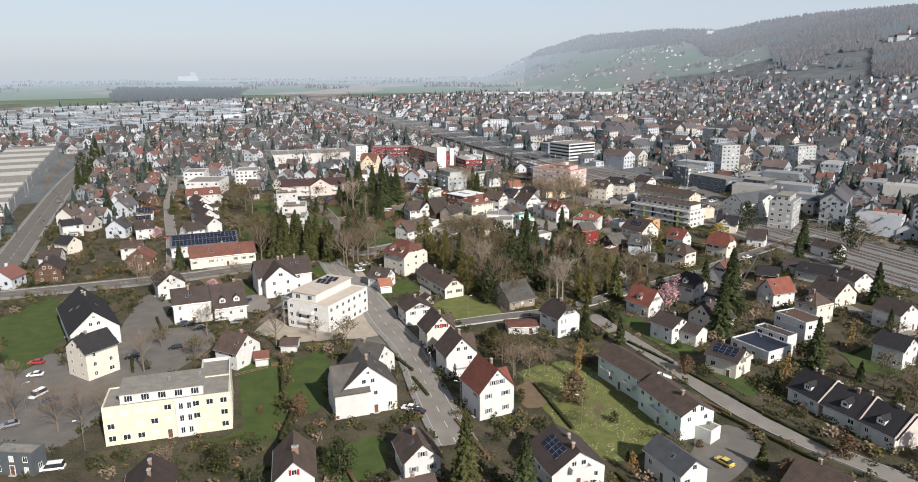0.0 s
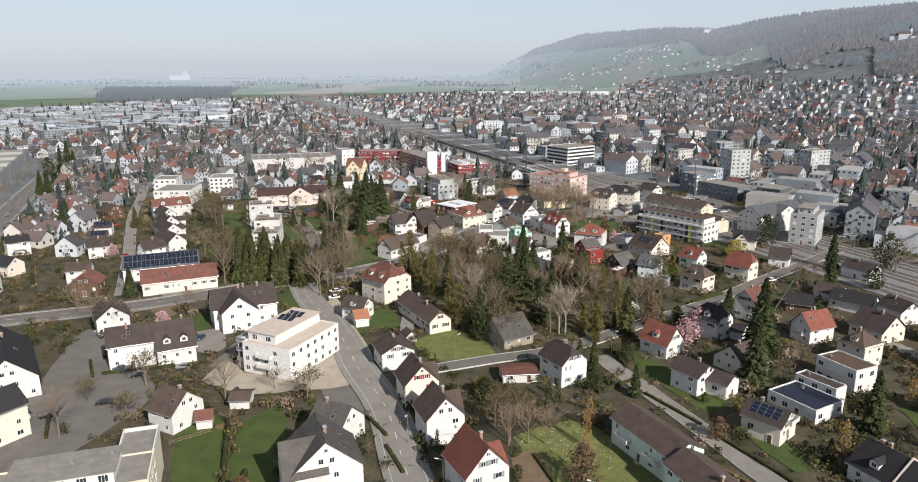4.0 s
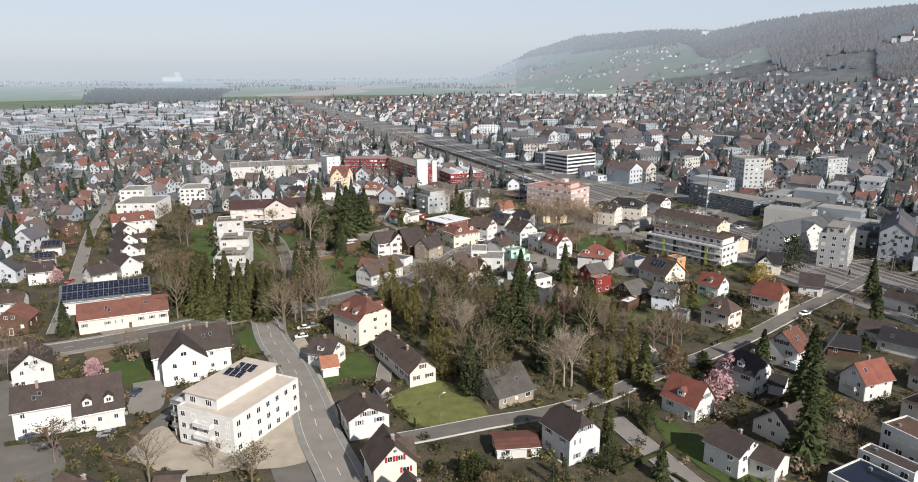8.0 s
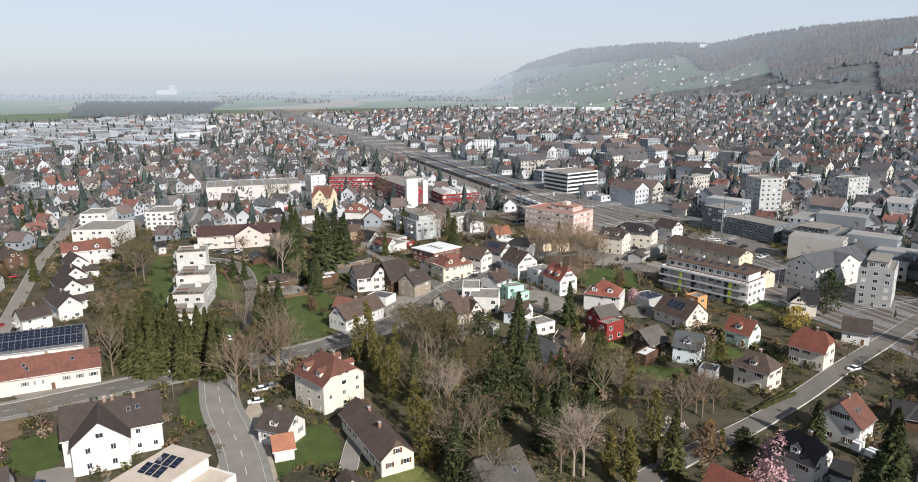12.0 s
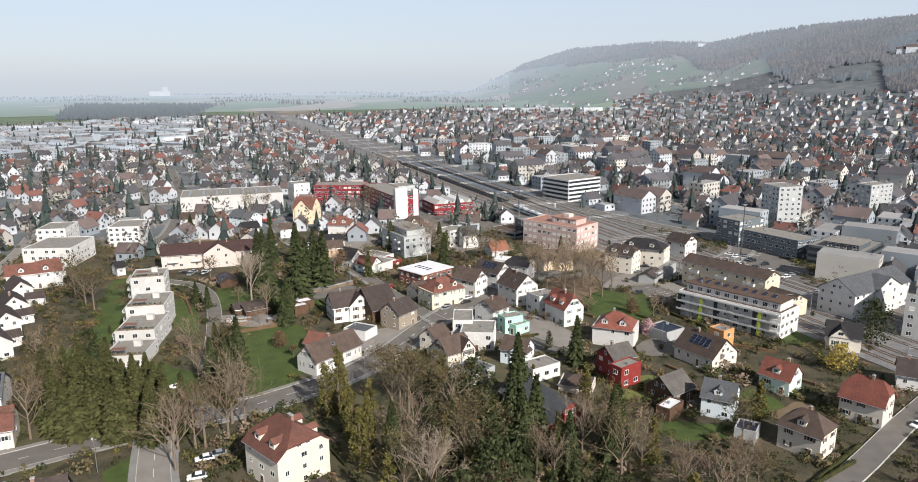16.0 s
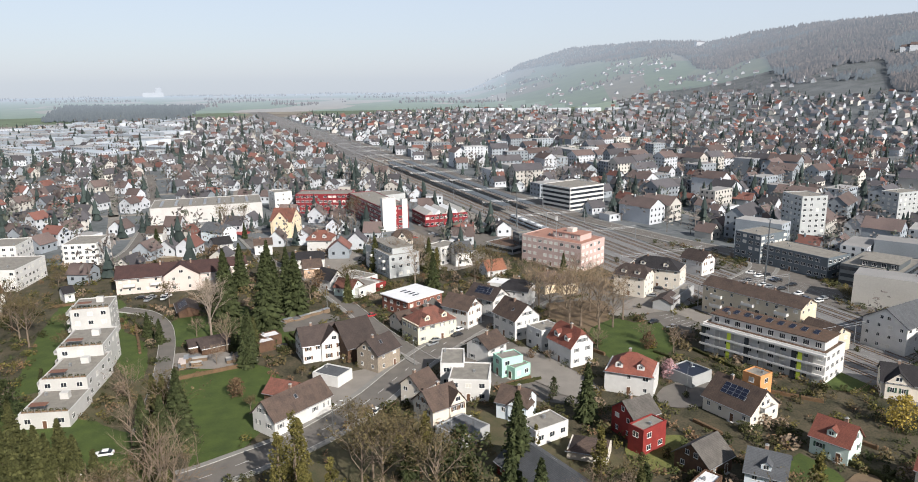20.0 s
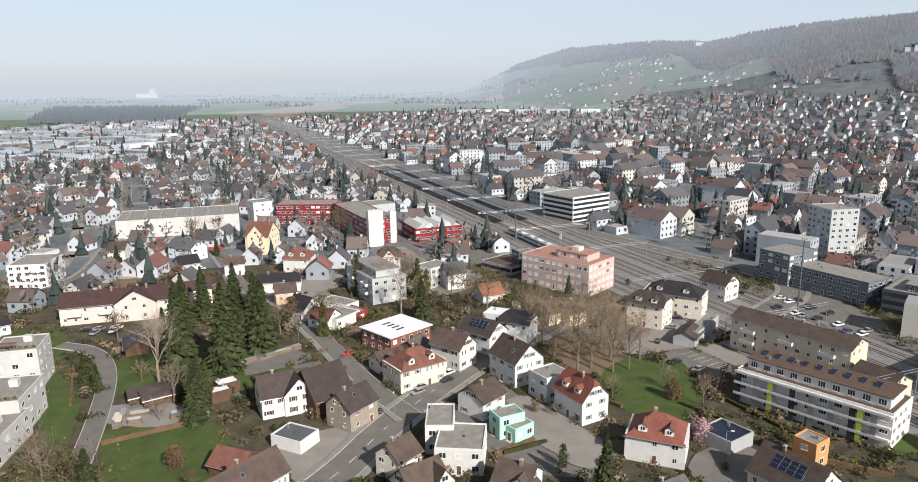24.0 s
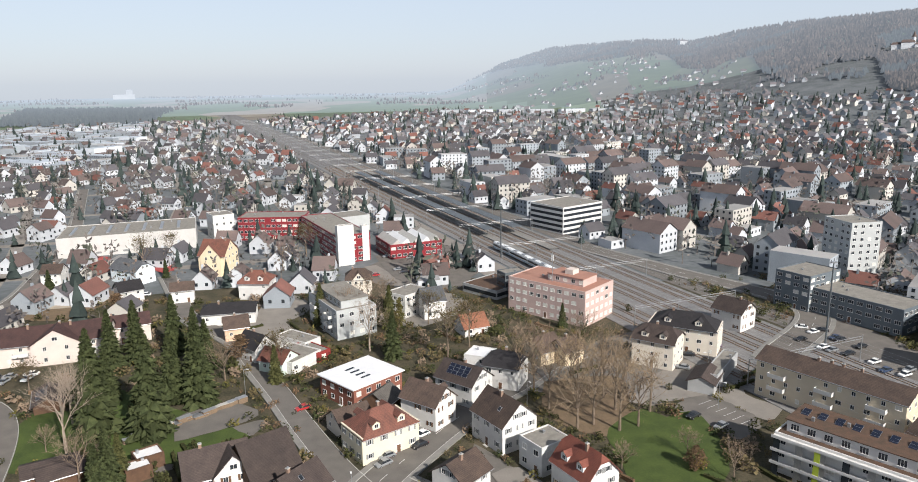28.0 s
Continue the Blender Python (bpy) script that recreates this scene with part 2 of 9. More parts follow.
LEAF = {
    "spruce": mat("spruce_needles", (0.060, 0.070, 0.029), (0.020, 0.027, 0.012), scale=0.6, fine=5, island=0.35, spec=0.1),
    "fir": mat("olive_fir_needles", (0.084, 0.084, 0.032), (0.030, 0.034, 0.014), scale=0.6, fine=5, island=0.35, spec=0.1),
    "ivy": mat("yellowish_evergreen_leaves", (0.165, 0.140, 0.044), (0.052, 0.052, 0.018), scale=0.6, fine=5, island=0.35, spec=0.1),
    "bush": mat("olive_shrub_leaves", (0.066, 0.066, 0.026), (0.020, 0.024, 0.010), scale=0.6, fine=5, island=0.4, spec=0.1),
    "bud": mat("budding_twigs", (0.150, 0.118, 0.060), (0.058, 0.048, 0.026), scale=0.5, fine=5, island=0.35, spec=0.1),
    "blossom": mat("pink_blossom", (0.50, 0.32, 0.33), (0.36, 0.21, 0.22), scale=0.6, fine=5, island=0.2),
    "white": mat("white_blossom", (0.62, 0.58, 0.52), (0.45, 0.42, 0.37), scale=0.6, fine=5, island=0.2),
    "gold": mat("yellow_willow_shoots", (0.40, 0.30, 0.06), (0.27, 0.21, 0.05), scale=0.6, fine=5, island=0.25),
    "orange": mat("golden_conifer_leaves", (0.30, 0.18, 0.045), (0.17, 0.11, 0.035), scale=0.6, fine=5, island=0.3),
    "rust": mat("rusty_beech_leaves", (0.165, 0.100, 0.055), (0.09, 0.06, 0.034), scale=0.6, fine=5, island=0.35),
}

# ---- the land ----
HUB = (6.1, 116.0)
TH = np.array([-180, 0.0, 4.6, 8.4, 13.0, 19.3, 23.0, 26.0, 30.0, 36.0, 55.0, 120.0, 180.0])
ELEV = np.array([0.0, 0.0, 0.05, 0.8, 2.15, 2.5, 2.35, 2.95, 3.4, 3.65, 4.0, 3.2, 0.0])
CREST = np.array([4600, 4600, 4500, 4200, 3900, 3400, 3200, 3000, 2800, 2600, 2500, 2500, 4600.0])
FOOT = np.array([3660, 3660, 3294, 2562, 2074, 1586, 1403, 1281, 1159, 1098, 1098, 1220, 3660])


def land(x, y):
    """Height of the land: level under the town, rising to the wooded ridge."""
    x, y = np.asarray(x, float), np.asarray(y, float)
    dx, dy = x - HUB[0], y - HUB[1]
    r, th = np.hypot(dx, dy), np.degrees(np.arctan2(dx, dy))
    crest, foot = np.interp(th, TH, CREST), np.interp(th, TH, FOOT)
    top = np.where(np.interp(th, TH, ELEV) > 0.02, crest * np.tan(np.radians(np.interp(th, TH, ELEV))) + 83.0 * np.clip(np.interp(th, TH, ELEV), 0, 1), 0)
    s = np.clip((r - foot) / (crest - foot), 0, 1.0)
    roll = 1 + 0.10 * np.sin(x / 210.0 + 1.3) * np.sin(y / 260.0) * (s > 0)
    back = np.clip((r - crest) / 1500.0, 0, 1)
    return top * (s ** 1.35) * np.where(s < 0.92, roll, 1 + (roll - 1) * np.clip((1 - s) / 0.08, 0, 1)) * (1 - 0.5 * back)


def gz(x, y):
    return float(land(x, y))


def plain_mesh(name, verts, faces, mats, idx=None, smooth=False):
    me = bpy.data.meshes.new(name)
    me.from_pydata(verts, [], faces)
    for m in mats:
        me.materials.append(m)
    if idx is not None:
        me.polygons.foreach_set("material_index", np.asarray(idx, np.int32))
    if smooth:
        me.polygons.foreach_set("use_smooth", np.ones(len(faces), bool))
    return new(name, me)


def field_mat(name, cols, cell, emit=0.0, grain=0.02):
    """Strips of farmland: each patch of a stretched cell pattern has one of a few tones."""
    m = bpy.data.materials.new(name)
    m.use_nodes = True
    nd, ln = m.node_tree.nodes, m.node_tree.links
    geo = nd.new("ShaderNodeNewGeometry")
    mp = nd.new("ShaderNodeMapping")
    mp.inputs["Scale"].default_value = (1.0, 0.55, 0.0)
    mp.inputs["Rotation"].default_value = (0, 0, 0.4)
    ln.new(geo.outputs["Position"], mp.inputs["Vector"])
    vo = nd.new("ShaderNodeTexVoronoi")
    vo.inputs["Scale"].default_value = 1.0 / cell
    ln.new(mp.outputs[0], vo.inputs["Vector"])
    sep = nd.new("ShaderNodeSeparateColor")
    ln.new(vo.outputs["Color"], sep.inputs[0])
    ramp = nd.new("ShaderNodeValToRGB")
    ramp.color_ramp.interpolation = "CONSTANT"
    while len(ramp.color_ramp.elements) < len(cols):
        ramp.color_ramp.elements.new(0.5)
    for k, c in enumerate(cols):
        ramp.color_ramp.elements[k].position, ramp.color_ramp.elements[k].color = k / len(cols), (*c, 1)
    ln.new(sep.outputs[0], ramp.inputs[0])
    n = nd.new("ShaderNodeTexNoise")
    n.inputs["Scale"].default_value, n.inputs["Detail"].default_value = grain, 6
    ln.new(geo.outputs["Position"], n.inputs["Vector"])
    hsv = nd.new("ShaderNodeHueSaturation")
    mr = nd.new("ShaderNodeMapRange")
    mr.inputs[3].default_value, mr.inputs[4].default_value = 0.6, 1.4
    ln.new(n.outputs["Fac"], mr.inputs[0])
    ln.new(mr.outputs[0], hsv.inputs["Value"])
    ln.new(ramp.outputs[0], hsv.inputs["Color"])
    b = nd["Principled BSDF"]
    b.inputs["Roughness"].default_value, b.inputs["Specular IOR Level"].default_value = 0.95, 0.1
    ln.new(hsv.outputs[0], b.inputs["Base Color"])
    if emit:
        ln.new(hsv.outputs[0], b.inputs["Emission Color"])
        b.inputs["Emission Strength"].default_value = emit
    return m


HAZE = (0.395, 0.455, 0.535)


def paint_haze(m, near, far, lo, hi):
    """Haze painted in: base colour gives way to an emissive glow with distance from the town."""
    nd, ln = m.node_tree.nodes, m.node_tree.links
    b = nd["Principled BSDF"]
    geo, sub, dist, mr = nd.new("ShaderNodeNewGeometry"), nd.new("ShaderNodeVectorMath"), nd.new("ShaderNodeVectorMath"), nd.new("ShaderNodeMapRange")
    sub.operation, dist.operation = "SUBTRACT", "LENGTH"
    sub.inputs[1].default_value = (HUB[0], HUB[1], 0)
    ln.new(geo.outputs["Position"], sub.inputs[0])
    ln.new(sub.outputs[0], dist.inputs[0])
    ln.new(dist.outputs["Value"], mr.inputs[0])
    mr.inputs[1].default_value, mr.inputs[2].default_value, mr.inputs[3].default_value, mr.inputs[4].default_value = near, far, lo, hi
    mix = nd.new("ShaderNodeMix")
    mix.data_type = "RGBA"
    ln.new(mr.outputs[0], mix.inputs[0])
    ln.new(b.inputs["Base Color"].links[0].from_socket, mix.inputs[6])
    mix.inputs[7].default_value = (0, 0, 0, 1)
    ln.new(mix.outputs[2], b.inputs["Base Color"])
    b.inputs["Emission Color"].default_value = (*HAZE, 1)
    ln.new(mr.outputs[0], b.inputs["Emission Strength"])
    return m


TOWN_GROUND = mat("garden_ground", (0.104, 0.084, 0.054), (0.019, 0.023, 0.011), rough=0.95, scale=0.16, fine=1.6, bump=0.05)
# far streets, gardens and fields are greyed and cooled, haze put into colour
FAR_TOWN_GROUND = mat("hazed_streets_gardens", (0.162, 0.172, 0.182), (0.072, 0.083, 0.084), rough=0.95, scale=0.03, fine=0.3)
FIELDS = field_mat("hazed_spring_fields", ((0.125, 0.155, 0.110), (0.105, 0.135, 0.095), (0.19, 0.17, 0.145), (0.13, 0.165, 0.115), (0.23, 0.21, 0.18), (0.115, 0.145, 0.105)), 190.0)
HILL_MEADOW = field_mat("hill_pastures", ((0.150, 0.200, 0.095), (0.125, 0.175, 0.080), (0.18, 0.205, 0.105), (0.14, 0.185, 0.09)), 160.0)

# one sheet of ground out to the horizon
rads = np.concatenate([np.linspace(0, 1100, 46), np.geomspace(1135, 4930, 74)])
angs = np.radians(np.arange(0, 360, 1.5))
gv = [(HUB[0], HUB[1], 0.0)]
for r in rads[1:]:
    xs, ys = HUB[0] + r * np.sin(angs), HUB[1] + r * np.cos(angs)
    gv += list(zip(xs.tolist(), ys.tolist(), (land(xs, ys) - 14.0 * min(1.0, max(0.0, (r - 2180) / 120.0))).tolist()))
na, gf, gi = len(angs), [], []
for k in range(na):
    gf.append((0, 1 + (k + 1) % na, 1 + k))
    gi.append(0)


def ground_kind(r, deg):
    d = (deg + 180) % 360 - 180
    edge = np.interp(d, [-60, -30, -20, -5, 5, 12, 22, 40, 70], [860, 1530, 1770, 1830, 2130, 1950, 1650, 1770, 1100])
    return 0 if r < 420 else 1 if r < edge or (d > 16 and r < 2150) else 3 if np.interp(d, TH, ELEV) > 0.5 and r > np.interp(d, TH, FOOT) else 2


for j in range(len(rads) - 2):
    for k in range(na):
        a, b = 1 + j * na + k, 1 + j * na + (k + 1) % na
        gf.append((a, b, b + na, a + na))
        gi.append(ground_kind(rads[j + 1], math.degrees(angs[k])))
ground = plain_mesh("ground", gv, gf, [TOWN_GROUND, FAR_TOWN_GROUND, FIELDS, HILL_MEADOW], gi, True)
tagged(ground, "gardens, town blocks and fields rising to pasture hills", "ground", kind="structure")

# far hills and plain with haze painted into their materials: a backdrop laid just over the land
FAR_FIELDS = field_mat("hazy_far_fields", ((0.12, 0.17, 0.09), (0.10, 0.145, 0.08), (0.23, 0.20, 0.16), (0.12, 0.17, 0.09), (0.27, 0.24, 0.20), (0.11, 0.16, 0.085)), 190.0)
paint_haze(FAR_FIELDS, 2050, 4600, 0.34, 0.94)
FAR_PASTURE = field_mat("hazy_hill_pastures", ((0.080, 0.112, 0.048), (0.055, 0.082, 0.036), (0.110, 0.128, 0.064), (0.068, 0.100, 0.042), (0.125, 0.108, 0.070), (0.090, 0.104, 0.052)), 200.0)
paint_haze(FAR_PASTURE, 1250, 4600, 0.15, 0.86)
# the nearer hill meadow carries the same painted haze
paint_haze(HILL_MEADOW, 1250, 4600, 0.15, 0.86)
bv, bf, bi = [], [], []
brads = [r for r in rads if r > 2070]
bangs = np.radians(np.arange(-70, 75, 1.5))
for r in brads:
    xs, ys = HUB[0] + r * np.sin(bangs), HUB[1] + r * np.cos(bangs)
    bv += list(zip(xs.tolist(), ys.tolist(), (land(xs, ys) + (1.2 if r > 2150 else -4.0)).tolist()))
nb = len(bangs)
for j in range(len(brads) - 1):
    for k in range(nb - 1):
        bf.append((j * nb + k, j * nb + k + 1, (j + 1) * nb + k + 1, (j + 1) * nb + k))
        d = math.degrees(bangs[k])
        bi.append(1 if np.interp(d, TH, ELEV) > 0.5 and brads[j] > np.interp(d, TH, FOOT) else 0)
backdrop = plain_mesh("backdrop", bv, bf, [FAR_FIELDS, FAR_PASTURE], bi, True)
tagged(backdrop, "hazy far plain and pasture hills", "backdrop", kind="structure")

# ---- building kit ----


def part(name, bm, material, parent, label=""):
    """Links a bmesh as one mesh object under a thing or a part."""
    me = bpy.data.meshes.new(name)
    bm.to_mesh(me)
    bm.free()
    for m in material if isinstance(material, (list, tuple)) else (material,):
        me.materials.append(m)
    ob = new(name, me)
    ob.parent = parent
    return tagged(ob, label)


def shared(name, me, parent, m):
    """One more object on a mesh that others use too."""
    ob = new(name, me)
    ob.parent = parent
    ob.matrix_basis = m
    return ob


def box(bm, x0, y0, z0, x1, y1, z1, mi=0, m=None):
    vs = [bm.verts.new((x, y, z)) for z in (z0, z1) for x, y in ((x0, y0), (x1, y0), (x1, y1), (x0, y1))]
    if m is not None:
        for v in vs:
            v.co = m @ v.co
    for f in ((3, 2, 1, 0), (4, 5, 6, 7), (0, 1, 5, 4), (1, 2, 6, 5), (2, 3, 7, 6), (3, 0, 4, 7)):
        bm.faces.new([vs[i] for i in f]).material_index = mi
    return vs


def tube(bm, a, b, ra, rb, n=5, mi=0):
    a, b = Vector(a), Vector(b)
    d = (b - a).normalized()
    u = d.orthogonal().normalized()
    w = d.cross(u)
    r1 = [bm.verts.new(a + (u * math.cos(k * math.tau / n) + w * math.sin(k * math.tau / n)) * ra) for k in range(n)]
    r2 = [bm.verts.new(b + (u * math.cos(k * math.tau / n) + w * math.sin(k * math.tau / n)) * rb) for k in range(n)]
    for k in range(n):
        bm.faces.new((r1[k], r1[(k + 1) % n], r2[(k + 1) % n], r2[k])).material_index = mi
    bm.faces.new(r2).material_index = mi


def mesh_of(bm, *mats):
    me = bpy.data.meshes.new("piece")
    bm.to_mesh(me)
    bm.free()
    for m in mats:
        me.materials.append(m)
    return me


def window_mesh(w, h, blind=False, shutter=None, bars=1):
    """A window that faces -y, its centre on the wall's plane: one moulded piece with recessed panes, mullions, sill and folded-back shutters."""
    bm = bmesh.new()
    f = 0.075
    cols = [(-w / 2, -w / 2 + f, 0)]
    x, pw = -w / 2 + f, (w - 2 * f - bars * 0.06) / (bars + 1)
    for k in range(bars + 1):
        cols.append((x, x + pw, 1))
        x += pw
        if k < bars:
            cols.append((x, x + 0.06, 0))
            x += 0.06
    cols.append((w / 2 - f, w / 2, 0))
    if shutter:
        cols = [(-w / 2 - 0.5, -w / 2, 3)] + cols + [(w / 2, w / 2 + 0.5, 3)]
    zs = [-h / 2, -h / 2 + f, h / 2 - f, h / 2]
    xs = [c[0] for c in cols] + [cols[-1][1]]
    grid = [[bm.verts.new((a, -0.05, b)) for a in xs] for b in zs]
    panes = []
    for r in range(3):
        for k, c in enumerate(cols):
            fc = bm.faces.new((grid[r][k], grid[r][k + 1], grid[r + 1][k + 1], grid[r + 1][k]))
            fc.material_index = 3 if c[2] == 3 else 0
            if c[2] == 1 and r == 1:
                panes.append(fc)
    edge = [e for e in bm.edges if len(e.link_faces) == 1]
    ex = bmesh.ops.extrude_edge_only(bm, edges=edge)
    for v in ex["geom"]:
        if isinstance(v, bmesh.types.BMVert):
            v.co.y = 0.02
    bmesh.ops.inset_individual(bm, faces=panes, thickness=0.012, depth=-0.035)
    for fc in panes:
        fc.material_index = 2 if blind else 1
    low = [v for v in bm.verts if abs(v.co.z + h / 2) < 0.001 and v.co.y < 0]
    for v in low:
        v.co.y -= 0.06
    return mesh_of(bm, FRAME, GLASS, BLIND, SHUT[shutter or "grey"])


WINS = {}


def window(parent, m, w=1.1, h=1.3, blind=False, shutter=None):
    key = (round(w, 1), round(h, 1), blind, shutter)
    if key not in WINS:
        WINS[key] = window_mesh(key[0], key[1], blind, shutter, 2 if w > 1.7 else 1)
    return shared("window", WINS[key], parent, m)


DOOR_MESH = {}


def door(parent, m):
    if not DOOR_MESH:
        bm = bmesh.new()
        box(bm, -0.5, -0.06, 0, 0.5, 0.02, 2.1, 0)
        box(bm, -0.62, -0.09, 0, -0.5, 0.02, 2.22, 1)
        box(bm, 0.5, -0.09, 0, 0.62, 0.02, 2.22, 1)
        box(bm, -0.5, -0.09, 2.1, 0.5, 0.02, 2.22, 1)
        box(bm, 0.34, -0.12, 1.0, 0.42, -0.06, 1.08, 1)
        box(bm, -0.8, -0.7, -0.1, 0.8, -0.09, 0.0, 2)
        DOOR_MESH["m"] = mesh_of(bm, DOOR, FRAME, CONC)
    return shared("door", DOOR_MESH["m"], parent, m)


CHIM_MESH = {}


def chimney(parent, x, y, z, h=1.3):
    k = round(h, 1)
    if k not in CHIM_MESH:
        bm = bmesh.new()
        box(bm, -0.32, -0.32, -1.2, 0.32, 0.32, h)
        box(bm, -0.40, -0.40, h, 0.40, 0.40, h + 0.1, 1)
        box(bm, -0.2, -0.2, h + 0.1, 0.2, 0.2, h + 0.3, 2)
        CHIM_MESH[k] = mesh_of(bm, CHIM, CONC, METAL)
    return shared("chimney", CHIM_MESH[k], parent, pose(x, y, z))


def gable_roof(L, W, eave, ridge, clip, over, og, thick=0.24):
    """A pitched roof slab along x. clip 0 gives gables, 1 full hips, between them half hips."""
    slope = (ridge - eave) / (W / 2)
    wy, lx, ze = W / 2 + over, L / 2 + og, eave - over * slope
    ym, zm, ins = wy * clip, ridge - clip * (ridge - ze), clip * wy * 0.95
    ins = min(ins, lx - 0.2)
    pts = []
    for sx in (-1, 1):
        pts += [(sx * lx, -wy, ze), (sx * lx, wy, ze), (sx * lx, -ym, zm), (sx * lx, ym, zm), (sx * (lx - ins), 0, ridge)]
    bm = bmesh.new()
    rings = []
    for dz in (0.06, 0.06 - thick):
        rings.append([bm.verts.new((x, y, z + dz)) for x, y, z in pts])
    top, low = rings

    def both(idx):
        bm.faces.new([top[i] for i in idx])
        bm.faces.new([low[i] for i in reversed(idx)])

    if clip <= 0.001:
        both((0, 5, 9, 4))
        both((6, 1, 4, 9))
        rim = (0, 5, 9, 6, 1, 4)
    elif clip >= 0.999:
        both((0, 5, 9, 4))
        both((6, 1, 4, 9))
        both((5, 6, 9))
        both((1, 0, 4))
        rim = (0, 5, 6, 1)
    else:
        both((0, 5, 7, 9, 4, 2))
        both((6, 1, 3, 4, 9, 8))
        both((7, 8, 9))
        both((3, 2, 4))
        rim = (0, 5, 7, 8, 6, 1, 3, 2)
    for i, j in zip(rim, rim[1:] + rim[:1]):
        bm.faces.new((top[i], low[i], low[j], top[j]))
    loose = [v for v in bm.verts if not v.link_faces]
    bmesh.ops.delete(bm, geom=loose, context="VERTS")
    return bm


def gable_walls(L, W, eave, ridge, clip):
    ym, zm = W / 2 * clip, ridge - clip * (ridge - eave)
    sec = [(-W / 2, -0.6), (W / 2, -0.6), (W / 2, eave - 0.05)]
    sec += [(0, ridge - 0.12)] if clip <= 0.001 else [(ym, zm - 0.12), (-ym, zm - 0.12)] if clip < 0.999 else []
    sec += [(-W / 2, eave - 0.05)]
    bm = bmesh.new()
    a = [bm.verts.new((-L / 2, y, z)) for y, z in sec]
    b = [bm.verts.new((L / 2, y, z)) for y, z in sec]
    bm.faces.new(list(reversed(a)))
    bm.faces.new(b)
    n = len(sec)
    for i in range(n):
        bm.faces.new((a[i], a[(i + 1) % n], b[(i + 1) % n], b[i]))
    return bm


def side_pose(side, u, z, L, W):
    """On a wall: u along it from its middle. Sides: s (-y), n (+y), w (-x), e (+x)."""
    return {"s": pose(u, -W / 2 - 0.005, z), "n": pose(-u, W / 2 + 0.005, z, rz=180),
            "w": pose(-L / 2 - 0.005, -u, z, rz=-90), "e": pose(L / 2 + 0.005, u, z, rz=90)}[side]


def slope_pose(side, u, v, W, eave, ridge):
    """On a pitched roof: u along the ridge, v from the eave (0) to the ridge (1). Local z is the slope's normal."""
    a = math.degrees(math.atan2(ridge - eave, W / 2))
    y, z = -W / 2 * (1 - v), eave + (ridge - eave) * v + 0.07
    return pose(u, y, z, rx=a) if side == "s" else pose(u, -y, z, rz=180) @ pose(0, 0, 0, rx=a)


